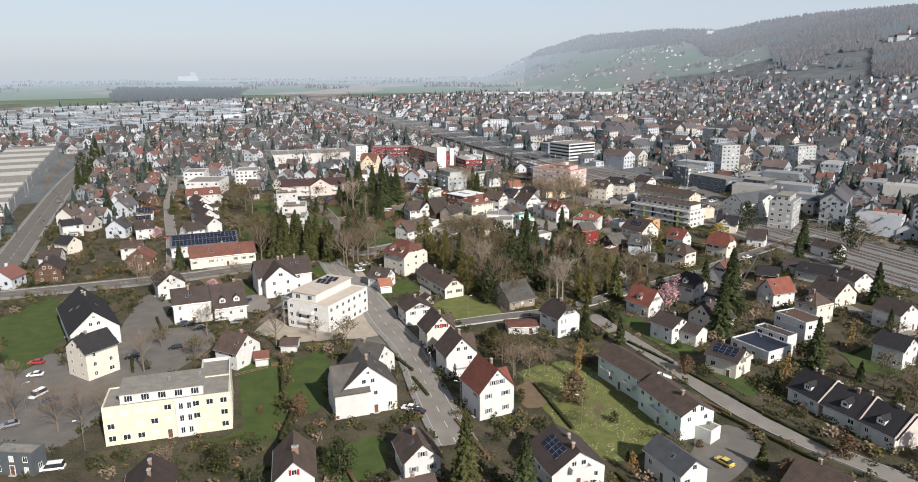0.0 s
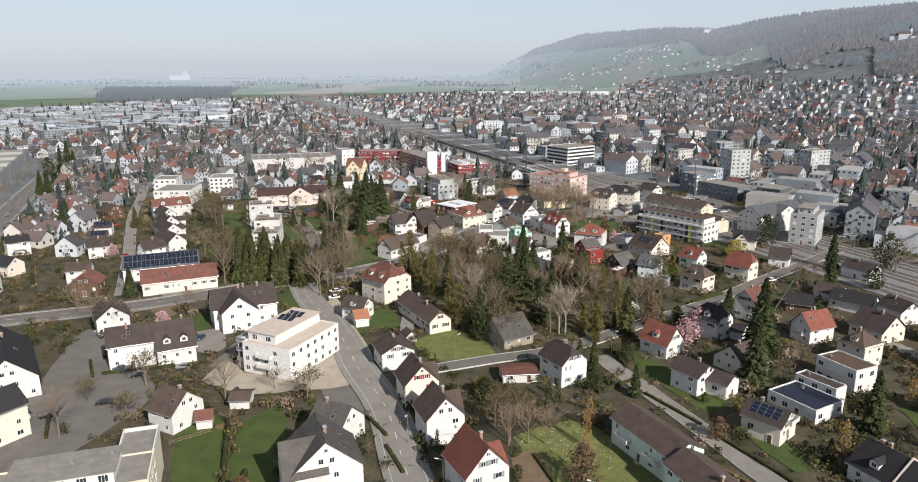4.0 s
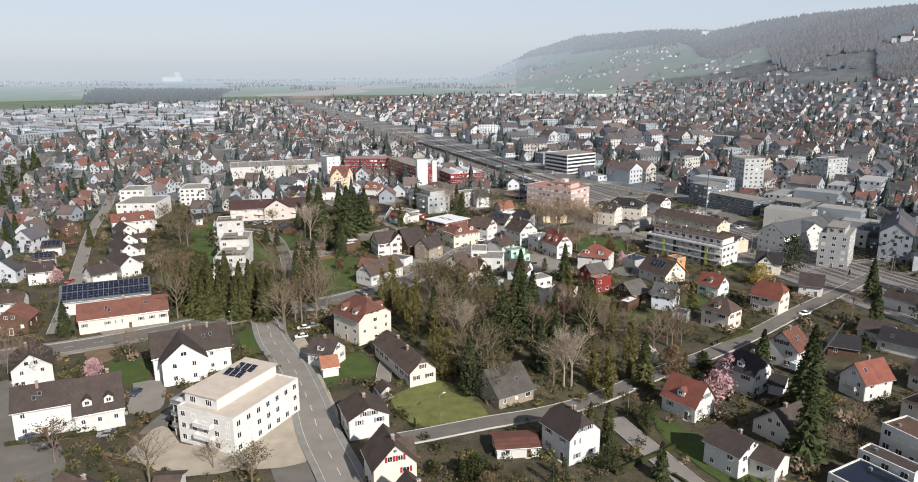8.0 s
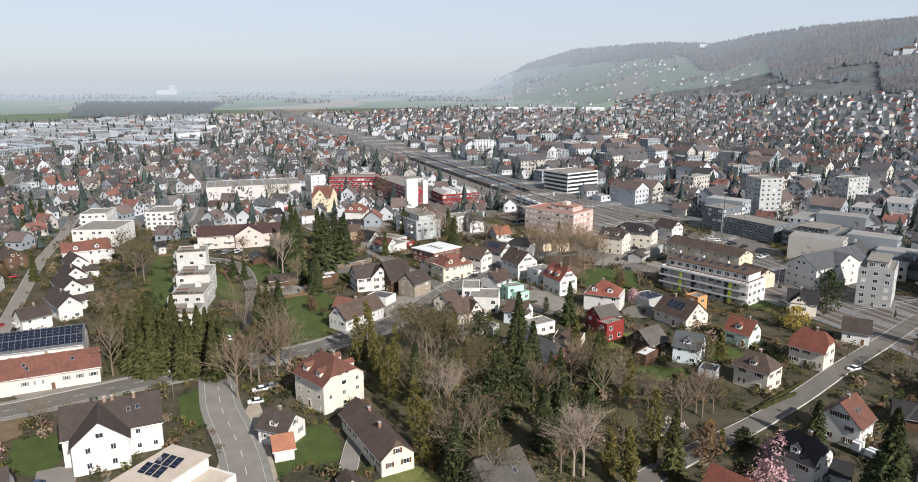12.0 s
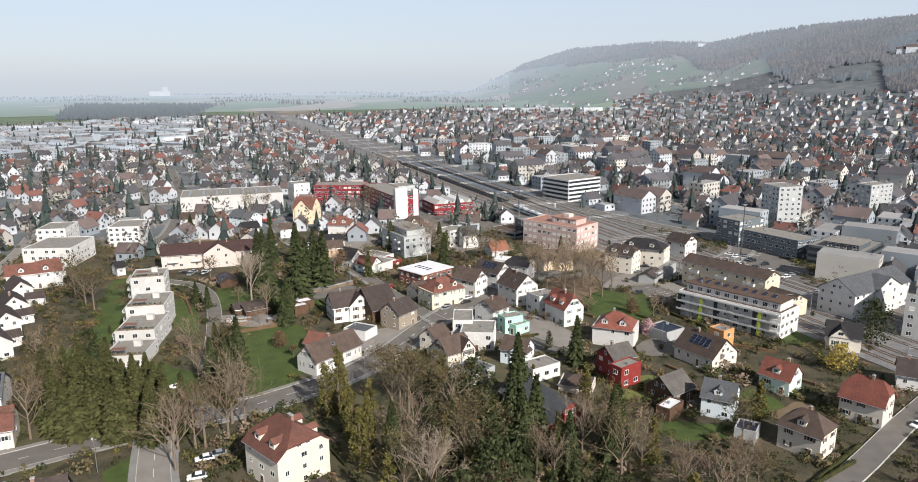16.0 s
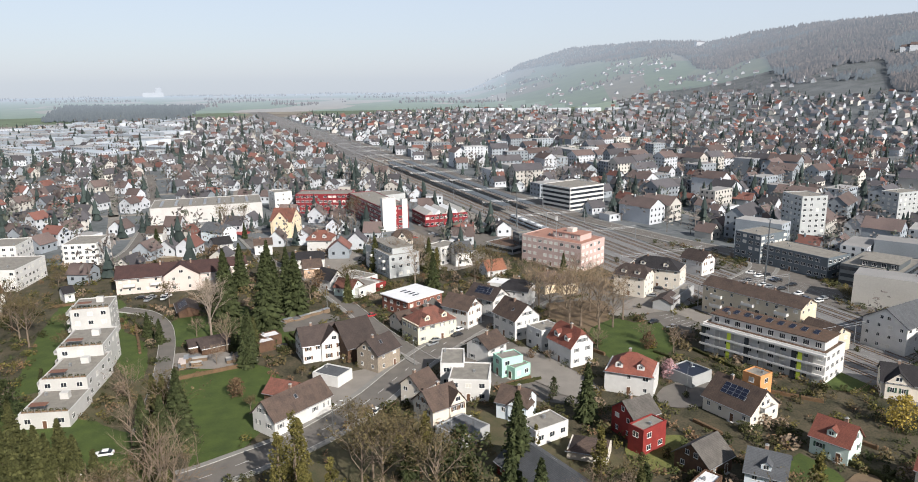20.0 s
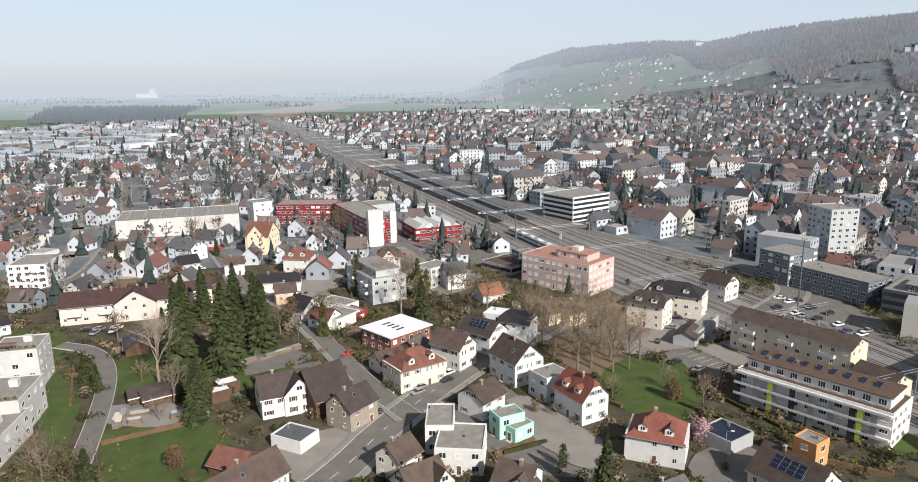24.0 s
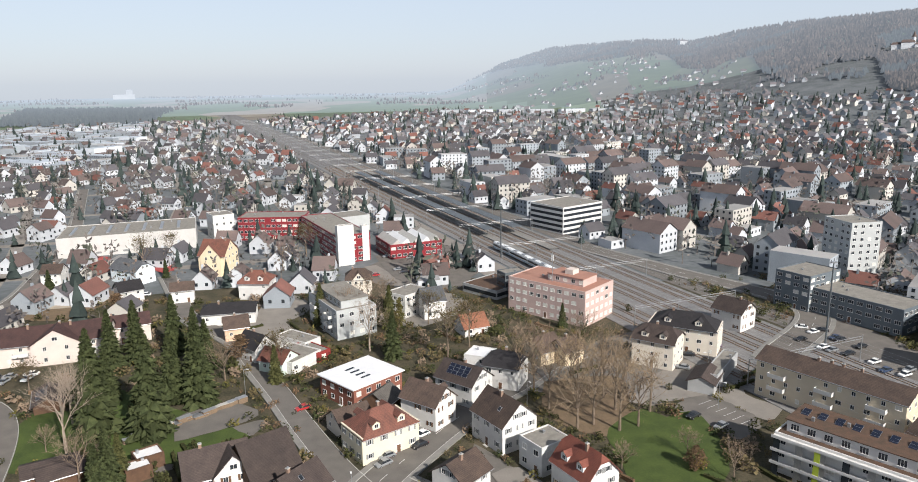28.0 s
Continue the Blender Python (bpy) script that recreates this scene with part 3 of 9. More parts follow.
def house(x, y, rot, L, W, eave, ridge, roof="brown", wall="white", label="", clip=0.0, over=0.6, shutter=None, dormer="", sky=0, chim=1, solar="",
          balcony="", group="", z=None, wins=True, cross=None, name="house", category="house"):
    """A pitched-roof house, its ridge along its own x, turned by rot degrees. dormer: sides such as 'sn'; solar: side; balcony: sides;
    cross: (u, width, reach, ridge height, side) of a wing whose gable stands out of one long wall."""
    z = gz(x, y) if z is None else z
    rng = random.Random(int(x * 31 + y * 17))
    top = tagged(new(name), label or "rendered house with a tiled pitched roof", category, group)
    top.matrix_basis = pose(x, y, z, rz=rot)
    BUILT.append((x, y, max(L, W) / 2))
    part("wall", gable_walls(L, W, eave, ridge, clip), WALL[wall], top)
    part("roof", gable_roof(L, W, eave, ridge, clip, over, 0.0 if clip > 0.9 else 0.45), ROOF[roof], top)
    for k in range(chim):
        u = (rng.random() - 0.5) * L * 0.5 + k * 1.8
        chimney(top, u, (rng.random() - 0.5) * 1.6, ridge - 0.5, 1.3)
    nf = max(1, int((eave - 0.2) / 2.65))
    fh = eave / nf
    if wins:
        for side, ln in (("s", L), ("n", L), ("w", W), ("e", W)):
            away = math.cos(radians(rot + {"s": 180, "n": 0, "w": 90, "e": -90}[side])) > 0.3
            n = 1 if away else max(1, int(ln / 3.35))
            for f in range(nf):
                for k in range(n):
                    if rng.random() < 0.10:
                        continue
                    u = (k + 0.5 - n / 2) * ln / n
                    if f == 0 and side == ("s" if L > W else "e") and k == n // 2:
                        door(top, side_pose(side, u, 0.12, L, W))
                        continue
                    if cross and side == cross[4] and abs(u - cross[0]) < cross[1] / 2 + 0.6:
                        continue
                    w = 1.5 if rng.random() < 0.18 else 1.0
                    window(top, side_pose(side, u, f * fh + fh * 0.56, L, W), w, 1.25, rng.random() < 0.15, shutter)
            if side in "we" and clip < 0.7 and ridge - eave > 2.4:
                gh = ridge - eave
                for k in range(2 if W > 8 else 1):
                    u = (k - 0.5) * 2.2 if W > 8 else 0
                    window(top, side_pose(side, u, eave + gh * 0.30, L, W), 1.1, 1.2, False, shutter)
                if gh > 4.6 and clip < 0.3:
                    window(top, side_pose(side, 0, eave + gh * 0.66, L, W), 0.8, 0.8)
    for s in dormer:
        us = (0,) if L < 10 else (-L * 0.22, L * 0.22)
        for u in us:
            gable_dormer(top, s, u, L, W, eave, ridge, roof, wall)
    for k in range(sky):
        skylight(top, slope_pose("sn"[k % 2], (rng.random() - 0.5) * L * 0.6, 0.35 + 0.3 * rng.random(), W, eave, ridge))
    if solar:
        for k in range(4):
            solar_panel(top, slope_pose(solar, (k - 1.5) * 1.75, 0.55, W, eave, ridge), 1.65, 3.2)
    for s in balcony:
        for f in range(1, max(2, nf)):
            bl = W if s in "we" else L
            nb = max(1, int(bl / 9.5))
            for k in range(nb):
                balcony_on(top, side_pose(s, (k + 0.5 - nb / 2) * bl / nb, f * fh, L, W), min(4.5, bl / nb * 0.5))
    if cross:
        u, cw, reach, cr, side = cross
        sy = -1 if side == "s" else 1
        cl = W / 2 + reach
        wing = part("wing", gable_walls(cl, cw, eave, cr, 0), WALL[wall], top)
        wing.matrix_basis = pose(u, sy * cl / 2, 0, rz=90 * sy)
        wr = part("wing_roof", gable_roof(cl, cw, eave, cr, 0, 0.5, 0.35), ROOF[roof], top)
        wr.matrix_basis = wing.matrix_basis
        for f in range(nf):
            for k in (-1, 1):
                window(top, wing.matrix_basis @ side_pose("e", k * cw * 0.22, f * fh + fh * 0.56, cl, cw), 1.1, 1.35, False, shutter)
        window(top, wing.matrix_basis @ side_pose("e", 0, eave + (cr - eave) * 0.32, cl, cw), 1.6, 1.2)
    slope = (ridge - eave) / (W / 2)
    gut, s = bmesh.new(), -1 if math.cos(radians(rot)) > 0 else 1
    tube(gut, (-L / 2 - 0.4, s * (W / 2 + over + 0.06), eave - over * slope), (L / 2 + 0.4, s * (W / 2 + over + 0.06), eave - over * slope), 0.09, 0.09, 5)
    part("gutter", gut, METAL, top)
    return top


def gable_dormer(top, side, u, L, W, eave, ridge, roof, wall):
    slope = (ridge - eave) / (W / 2)
    zb = eave + (ridge - eave) * 0.16
    h = min(1.5, (ridge - eave) * 0.4)
    yf = W / 2 - (zb - eave) / slope
    depth = min(h * 1.5 / slope + 0.3, yf - 0.1)
    bm = gable_walls(depth, 2.0, h, h + 0.75, 0)
    wr = gable_roof(depth + 0.3, 2.0, h, h + 0.75, 0, 0.22, 0.15, 0.14)
    m = pose(u, -(yf - depth / 2), zb, rz=-90) if side == "s" else pose(u, yf - depth / 2, zb, rz=90)
    d = part("dormer", bm, WALL[wall], top)
    d.matrix_basis = m
    r = part("dormer_roof", wr, ROOF[roof], d)
    window(d, side_pose("e", 0, h * 0.55, depth, 2.0), 1.1, 1.0)
    return r


SKY_MESH = {}


def skylight(top, m):
    if not SKY_MESH:
        bm = bmesh.new()
        box(bm, -0.45, -0.6, -0.02, 0.45, 0.6, 0.05, 0)
        box(bm, -0.37, -0.52, 0.05, 0.37, 0.52, 0.07, 1)
        SKY_MESH["m"] = mesh_of(bm, METAL, GLASS)
    return shared("skylight", SKY_MESH["m"], top, m)


SOL_MESH = {}


def solar_panel(top, m, w, l):
    if (w, l) not in SOL_MESH:
        bm = bmesh.new()
        box(bm, -w / 2, -l / 2, 0.02, w / 2, l / 2, 0.08, 1)
        n = max(2, int(round(l / 1.0)))
        for k in range(n):
            box(bm, -w / 2 + 0.04, -l / 2 + l * k / n + 0.03, 0.08, w / 2 - 0.04, -l / 2 + l * (k + 1) / n - 0.03, 0.095, 0)
        SOL_MESH[(w, l)] = mesh_of(bm, SOLAR, METAL)
    return shared("solar_panel", SOL_MESH[(w, l)], top, m)


def balcony_on(top, m, w, d=1.5):
    bm = bmesh.new()
    box(bm, -w / 2, -d, -0.16, w / 2, 0, 0.0)
    box(bm, -w / 2, -d, 0.0, w / 2, -d + 0.08, 0.95)
    box(bm, -w / 2, -d + 0.08, 0.0, -w / 2 + 0.08, 0, 0.95)
    box(bm, w / 2 - 0.08, -d + 0.08, 0.0, w / 2, 0, 0.95)
    ob = part("balcony", bm, CONC if w < 4 else WALL["white"], top)
    ob.matrix_basis = m
    return ob


def flat_block(x, y, rot, L, W, H, wall="white", label="", roof=None, floors=0, winw=1.6, bays=0, parapet=0.4, attic=None, ends=True, name="apartment_building", category="building",
               balcony="", group="", z=None, band=False, blind=0.2, sides="snwe", step=3.0):
    """A flat-roofed building with parapet, rows of windows, balconies and an optional set-back top storey (x0, y0, x1, y1, height)."""
    z = gz(x, y) if z is None else z
    rng = random.Random(int(x * 13 + y * 7))
    top = tagged(new(name), label or "flat-roofed rendered block with rows of windows", category, group)
    top.matrix_basis = pose(x, y, z, rz=rot)
    for k in range(max(1, int(max(L, W) / min(L, W) + 0.5))):
        nn = max(1, int(max(L, W) / min(L, W) + 0.5))
        q = Vector(((k + 0.5 - nn / 2) * L / nn if L > W else 0, (k + 0.5 - nn / 2) * W / nn if W >= L else 0, 0))
        q = top.matrix_basis @ q
        BUILT.append((q.x, q.y, min(L, W) * 0.7))
    bm = bmesh.new()
    box(bm, -L / 2, -W / 2, -0.6, L / 2, W / 2, H)
    part("wall", bm, WALL[wall], top)
    bm = bmesh.new()
    t = 0.3
    for a in ((-L / 2, -W / 2, L / 2, -W / 2 + t), (-L / 2, W / 2 - t, L / 2, W / 2), (-L / 2, -W / 2 + t, -L / 2 + t, W / 2 - t), (L / 2 - t, -W / 2 + t, L / 2, W / 2 - t)):
        box(bm, a[0], a[1], H + 0.002, a[2], a[3], H + parapet)
    part("parapet", bm, WALL[wall], top)
    bm = bmesh.new()
    box(bm, -L / 2 + t, -W / 2 + t, H + 0.004, L / 2 - t, W / 2 - t, H + 0.12)
    part("roof", bm, roof or GRAVEL, top)
    nf = floors or max(1, round(H / 2.9))
    fh = H / nf
    for side, ln in (("s", L), ("n", L), ("w", W), ("e", W)):
        if side not in sides:
            continue
        away = math.cos(radians(rot + {"s": 180, "n": 0, "w": 90, "e": -90}[side])) > 0.3
        n = max(1, int(ln / (step * 14 if away else step)))
        for f in range(nf):
            if band:
                bmw = bmesh.new()
                box(bmw, -ln / 2 + 0.4, -0.05, -0.75, ln / 2 - 0.4, 0.02, 0.75)
                ob = part("window_band", bmw, GLASS, top)
                ob.matrix_basis = side_pose(side, 0, f * fh + fh * 0.55, L, W)
                continue
            for k in range(n):
                if rng.random() < 0.05:
                    continue
                u = (k + 0.5 - n / 2) * ln / n
                if f == 0 and side == "s" and k == n // 2:
                    door(top, side_pose(side, u, 0.12, L, W))
                    continue
                window(top, side_pose(side, u, f * fh + fh * 0.55, L, W), winw, 1.45, rng.random() < blind)
    for s in balcony:
        ln = L if s in "sn" else W
        nb = max(1, int(ln / 9))
        for f in range(1 if nf > 1 else 0, nf):
            for k in range(nb):
                balcony_on(top, side_pose(s, (k + 0.5 - nb / 2) * ln / nb, f * fh + 0.1, L, W), min(5.0, ln / nb * 0.6))
    if attic:
        x0, y0, x1, y1, ah = attic
        bm = bmesh.new()
        box(bm, x0, y0, H + 0.12, x1, y1, H + ah)
        a = part("attic_storey", bm, WALL[wall], top)
        bm = bmesh.new()
        box(bm, x0 - 0.4, y0 - 0.4, H + ah, x1 + 0.4, y1 + 0.4, H + ah + 0.22)
        part("attic_roof", bm, roof or GRAVEL, top)
        n = max(1, int((x1 - x0) / 3.2))
        for k in range(n):
            window(a, pose(x0 + (k + 0.5) * (x1 - x0) / n, y0 - 0.005, H + ah * 0.52), 1.8, 1.6)
            window(a, pose(x0 + (k + 0.5) * (x1 - x0) / n, y1 + 0.005, H + ah * 0.52, rz=180), 1.8, 1.6)
    for k in range(max(1, int(L / 14))):
        bm = bmesh.new()
        cx, cy = (rng.random() - 0.5) * L * 0.7, (rng.random() - 0.5) * W * 0.6
        hh = H + (attic[4] + 0.22 if attic and attic[0] < cx < attic[2] and attic[1] < cy < attic[3] else 0.12)
        box(bm, cx - 0.3, cy - 0.3, hh, cx + 0.3, cy + 0.3, hh + 0.55 + 0.4 * rng.random())
        part("roof_vent", bm, METAL, top)
    return top

# ---- trees ----


def leaf_quad(bm, c, size, rng, up=0.3, mi=0):
    n = Vector((rng.gauss(0, 1), rng.gauss(0, 1), rng.gauss(0, 1) + up)).normalized()
    u = n.orthogonal().normalized()
    w = n.cross(u)
    a = rng.random() * math.tau
    u, w = u * math.cos(a) + w * math.sin(a), w * math.cos(a) - u * math.sin(a)
    c = Vector(c)
    s1, s2 = size * (0.6 + 0.7 * rng.random()), size * (0.35 + 0.5 * rng.random())
    bm.faces.new([bm.verts.new(c + p) for p in (-u * s1, w * s2, u * s1 * 0.9, -w * s2)]).material_index = mi


def spruce(h, r, leaf, rng):
    """Trunk and whorls of drooping, ragged boughs."""
    t = bmesh.new()
    tube(t, (0, 0, -0.3), (0, 0, h * 0.97), 0.02 * h + 0.04, 0.02, 6)
    c = bmesh.new()
    n = int(110 + h * 9)
    for i in range(n):
        f = (i + rng.random()) / n
        z = h * (0.07 + 0.92 * f)
        reach = r * (1 - f) ** 0.8 * (0.7 + 0.5 * rng.random()) + 0.12
        a = i * 2.4 + rng.random()
        d = Vector((math.cos(a), math.sin(a), 0))
        s = Vector((-d.y, d.x, 0))
        droop = reach * (0.28 + 0.2 * rng.random())
        w = reach * 0.26 + 0.1
        base = Vector((0, 0, z))
        mid = base + d * reach * 0.55 + Vector((0, 0, -droop * 0.25))
        tip = base + d * reach + Vector((0, 0, -droop))
        vb, vt = c.verts.new(base), c.verts.new(tip)
        l, q = c.verts.new(mid + s * w + Vector((0, 0, -droop * 0.5))), c.verts.new(mid - s * w + Vector((0, 0, -droop * 0.5)))
        vm = c.verts.new(mid + Vector((0, 0, 0.05 * reach)))
        c.faces.new((vb, vm, l))
        c.faces.new((vb, q, vm))
        c.faces.new((l, vm, vt))
        c.faces.new((q, vt, vm))
        for k in range(7):
            g = 0.25 + 0.75 * rng.random()
            p = base + d * reach * g + s * (rng.random() - 0.5) * w * 1.8 + Vector((0, 0, -droop * g - 0.1 * rng.random()))
            leaf_quad(c, p, 0.066 * r + 0.15, rng, 0.6)
    return t, c


def branch(bm, p, d, length, rad, level, rng, twigs):
    bend = Vector((rng.gauss(0, 0.22), rng.gauss(0, 0.22), rng.gauss(0.06, 0.12)))
    mid = p + d * length * 0.5
    d2 = (d + bend).normalized()
    end = mid + d2 * length * 0.5
    tube(bm, p, mid, rad, rad * 0.75, 4 if level > 1 else 3)
    tube(bm, mid, end, rad * 0.75, rad * 0.4, 4 if level > 1 else 3)
    if level == 0:
        twigs.append((mid, d2, length))
        twigs.append((end, d2, length))
        return
    for k in range(4 if level > 1 else 5):
        f = 0.35 + 0.65 * (k + rng.random()) / 4.5
        a = rng.random() * math.tau
        u = d2.orthogonal().normalized()
        w = d2.cross(u)
        side = u * math.cos(a) + w * math.sin(a)
        nd = (d2 * 0.75 + side * (0.65 + 0.25 * rng.random()) + Vector((0, 0, 0.22))).normalized()
        branch(bm, p.lerp(end, min(f, 1.0)), nd, length * (0.55 + 0.15 * rng.random()), rad * 0.42, level - 1, rng, twigs)


def bare_tree(h, r, rng, twig_n=9, leaf=0.0):
    """Leafless crown: forked limbs that end in fans of fine twigs, with buds."""
    t = bmesh.new()
    fork = h * (0.22 + 0.12 * rng.random())
    tube(t, (0, 0, -0.3), (0, 0, fork), 0.018 * h + 0.05, 0.014 * h + 0.03, 7)
    tube(t, (0, 0, fork), (0.2, 0.1, h * 0.8), 0.012 * h + 0.02, 0.02, 5)
    twigs = []
    c = bmesh.new()
    for k in range(9):
        a = k * 2.4 + rng.random()
        f = k / 9
        z = fork + (h * 0.72 - fork) * f
        out = (r / h) * 2.2 * (1 - 0.5 * f)
        d = Vector((math.cos(a) * out, math.sin(a) * out, 1.0)).normalized()
        branch(t, Vector((0.2 * f, 0.1 * f, z)), d, (h - z) * 0.62 + 0.5, 0.008 * h + 0.015, 1, rng, twigs)
    for p, d, ln in twigs:
        for k in range(twig_n):
            e = p + (d + Vector((rng.gauss(0, 0.55), rng.gauss(0, 0.55), rng.gauss(0.15, 0.4)))).normalized() * ln * (0.35 + 0.6 * rng.random())
            s = Vector((rng.gauss(0, 1), rng.gauss(0, 1), rng.gauss(0, 1))).normalized() * 0.026
            c.faces.new((c.verts.new(p - s), c.verts.new(p + s), c.verts.new(e)))
            if rng.random() < leaf:
                leaf_quad(c, e, 0.13 + 0.012 * h, rng)
    return t, c


def leafy_tree(h, r, rng, n=700, column=False, low=0.12, size=0.0):
    """Evergreen or budding crown of leaf clumps on an uneven outline, with gaps."""
    t = bmesh.new()
    tube(t, (0, 0, -0.3), (0, 0, h * 0.8), 0.02 * h + 0.03, 0.02, 6)
    c = bmesh.new()
    lumps = []
    for k in range(16):
        a, f = k * 2.4 + rng.random(), (k + rng.random()) / 16
        prof = (math.sin(math.pi * min(1, f * 0.9 + 0.12)) ** 0.6) if not column else (1 - f) ** 0.5 * min(1, 0.5 + f * 3)
        rr = r * prof * (0.35 + 0.35 * rng.random())
        lumps.append((Vector((math.cos(a) * rr, math.sin(a) * rr, h * (low + (0.93 - low) * f))), max(0.22 * r, r * prof * (0.42 + 0.25 * rng.random()))))
    for k in range(5):
        p, q = lumps[rng.randrange(16)]
        tube(t, (0, 0, h * (0.25 + 0.08 * k)), p, 0.008 * h, 0.02, 4)
    size = size or 0.06 * r + 0.09
    for i in range(n):
        p, q = lumps[i % 16]
        v = Vector((rng.gauss(0, 1), rng.gauss(0, 1), rng.gauss(0, 1))).normalized() * q * (0.55 + 0.55 * rng.random())
        v.z *= 1.25 if column else 0.9
        pos = p + v
        if pos.z > 0.05:
            leaf_quad(c, pos, size, rng, 0.5)
    return t, c


TREES = {}


def tree(kind, x, y, h, r=0.0, label="", group="", z=None):
    """Trees of a kind and size share their meshes and differ in turn and height."""
    rng = random.Random(int(x * 7.3 + y * 3.1) & 0xFFFF)
    step = 1 if h < 4 else 3 if h < 13 else 4
    hk = max(step, round(h / step) * step)
    var = rng.randrange(3) if kind in ("bare", "spruce", "fir", "bud") else rng.randrange(2)
    slim = {"spruce": 0.23, "fir": 0.21, "ivy": 0.20, "bare": 0.42, "plane": 0.34, "birch": 0.26, "bud": 0.38, "bush": 0.55, "blossom": 0.5, "white": 0.5, "gold": 0.5, "orange": 0.22, "rust": 0.45, "hedge": 0.5, "thuja": 0.22, "green": 0.42}[kind]
    rk = round((r or hk * slim) * 2) / 2
    key = (kind, hk, rk, var)
    names = {"spruce": "spruce_tree", "fir": "fir_tree", "ivy": "evergreen_tree", "bare": "bare_tree", "plane": "bare_tree", "birch": "birch_tree", "bud": "budding_tree", "bush": "shrub",
             "blossom": "blossoming_tree", "white": "blossoming_tree", "gold": "willow_tree", "orange": "golden_conifer", "rust": "beech_tree", "hedge": "shrub", "thuja": "thuja_tree", "green": "evergreen_tree"}
    says = {"spruce": "dark green spruce with drooping boughs", "fir": "olive-green conifer with ragged boughs in a group", "ivy": "tall yellowish evergreen tree with a narrow crown",
            "bare": "leafless brown deciduous tree with fine twigs", "plane": "tall leafless tree with tawny twigs in a grove", "birch": "leafless pale birch with a white trunk", "bud": "budding deciduous tree with brownish haze of twigs",
            "bush": "low olive-brown rounded garden shrub", "blossom": "small tree in pale pink blossom", "white": "small tree in white blossom", "gold": "yellow willow with fresh shoots",
            "orange": "golden-orange cone-shaped garden conifer tree", "rust": "rust-brown leafy garden tree", "hedge": "clipped green hedge shrub", "thuja": "slim dark green garden thuja", "green": "broad dark evergreen tree"}
    zz = gz(x, y) if z is None else z
    m = pose(x, y, zz, rz=rng.random() * 360)
    if key in TREES:
        ob = copy_thing(TREES[key], m)
        if label:
            ob["label"] = label
        return ob
    g = random.Random(hash_of(kind) + var * 7 + hk)
    bark = BARK
    if kind in ("spruce", "fir", "orange", "thuja"):
        t, c = spruce(hk, rk, kind, g) if kind in ("spruce", "fir") else leafy_tree(hk, rk, g, 500, True, 0.05)
        leaf = LEAF["spruce" if kind == "thuja" else kind]
    elif kind == "ivy":
        t, c = leafy_tree(hk, rk, g, 1700, True, 0.06, 0.29)
        leaf = LEAF["ivy"]
    elif kind in ("bare", "birch", "plane"):
        t, c = bare_tree(hk, rk, g, {"bare": 7, "birch": 10, "plane": 9}[kind])
        leaf = {"bare": TWIG, "birch": PALEBARK, "plane": TAWNY}[kind]
        bark = PALEBARK if kind == "birch" else BARK
    elif kind == "bud":
        t, c = bare_tree(hk, rk, g, 9, 0.4)
        leaf = LEAF["bud"]
    else:
        t, c = leafy_tree(hk, rk, g, 380 if hk < 4 else 1250, False, 0.10)
        leaf = LEAF[{"bush": "bush", "hedge": "bush", "green": "spruce"}.get(kind, kind)]
    top = tagged(new(names[kind]), label or says[kind], "shrub" if kind in ("bush", "hedge") else "tree", group or "garden trees")
    top.matrix_basis = m
    part("trunk", t, bark, top)
    part("crown", c, leaf, top)
    TREES[key] = top
    return top


def hash_of(s):
    return sum(ord(ch) * (i + 3) for i, ch in enumerate(s)) * 13

# ---- more surfaces ----
WALL["offwhite"] = mat("weathered_off_white_render", (0.54, 0.53, 0.51), (0.42, 0.41, 0.395), scale=0.25, fine=5)
WALL["pinkish"] = mat("pale_pink_render", (0.60, 0.52, 0.475), (0.52, 0.45, 0.41), scale=0.4, fine=9)
WALL["orangish"] = mat("salmon_render", (0.66, 0.46, 0.33), (0.58, 0.40, 0.28), scale=0.4, fine=9)
WALL["greylight"] = mat("light_grey_concrete", (0.43, 0.445, 0.445), (0.35, 0.365, 0.365), scale=0.4, fine=6)
WALL["greyblue"] = mat("blue_grey_cladding", (0.135, 0.160, 0.180), (0.10, 0.12, 0.135), scale=0.4, fine=4, rough=0.55)
WALL["brickred"] = mat("red_brick_wall", (0.25, 0.10, 0.07), (0.17, 0.07, 0.05), scale=1.5, fine=8, bump=0.02)
TERRACOTTA = mat("terracotta_roof_gravel", (0.36, 0.19, 0.14), (0.27, 0.145, 0.11), scale=0.4, fine=6)
COURT = mat("red_sports_court", (0.36, 0.075, 0.07), (0.30, 0.06, 0.055), scale=0.2, fine=5)
CARS = {n: mat(n + "_car_paint", c, c, rough=0.3, spec=0.5) for n, c in (
    ("white", (0.74, 0.74, 0.73)), ("black", (0.02, 0.02, 0.022)), ("grey", (0.22, 0.23, 0.24)), ("navy", (0.03, 0.05, 0.10)), ("red", (0.38, 0.03, 0.03)), ("yellow", (0.60, 0.46, 0.10)))}
TYRE = mat("black_tyre_rubber", (0.02, 0.02, 0.02))
RIM = mat("alloy_rim", (0.45, 0.45, 0.46), rough=0.35, metal=0.8)
LAMP_RED = mat("red_lamp_plastic", (0.35, 0.02, 0.02), rough=0.3)
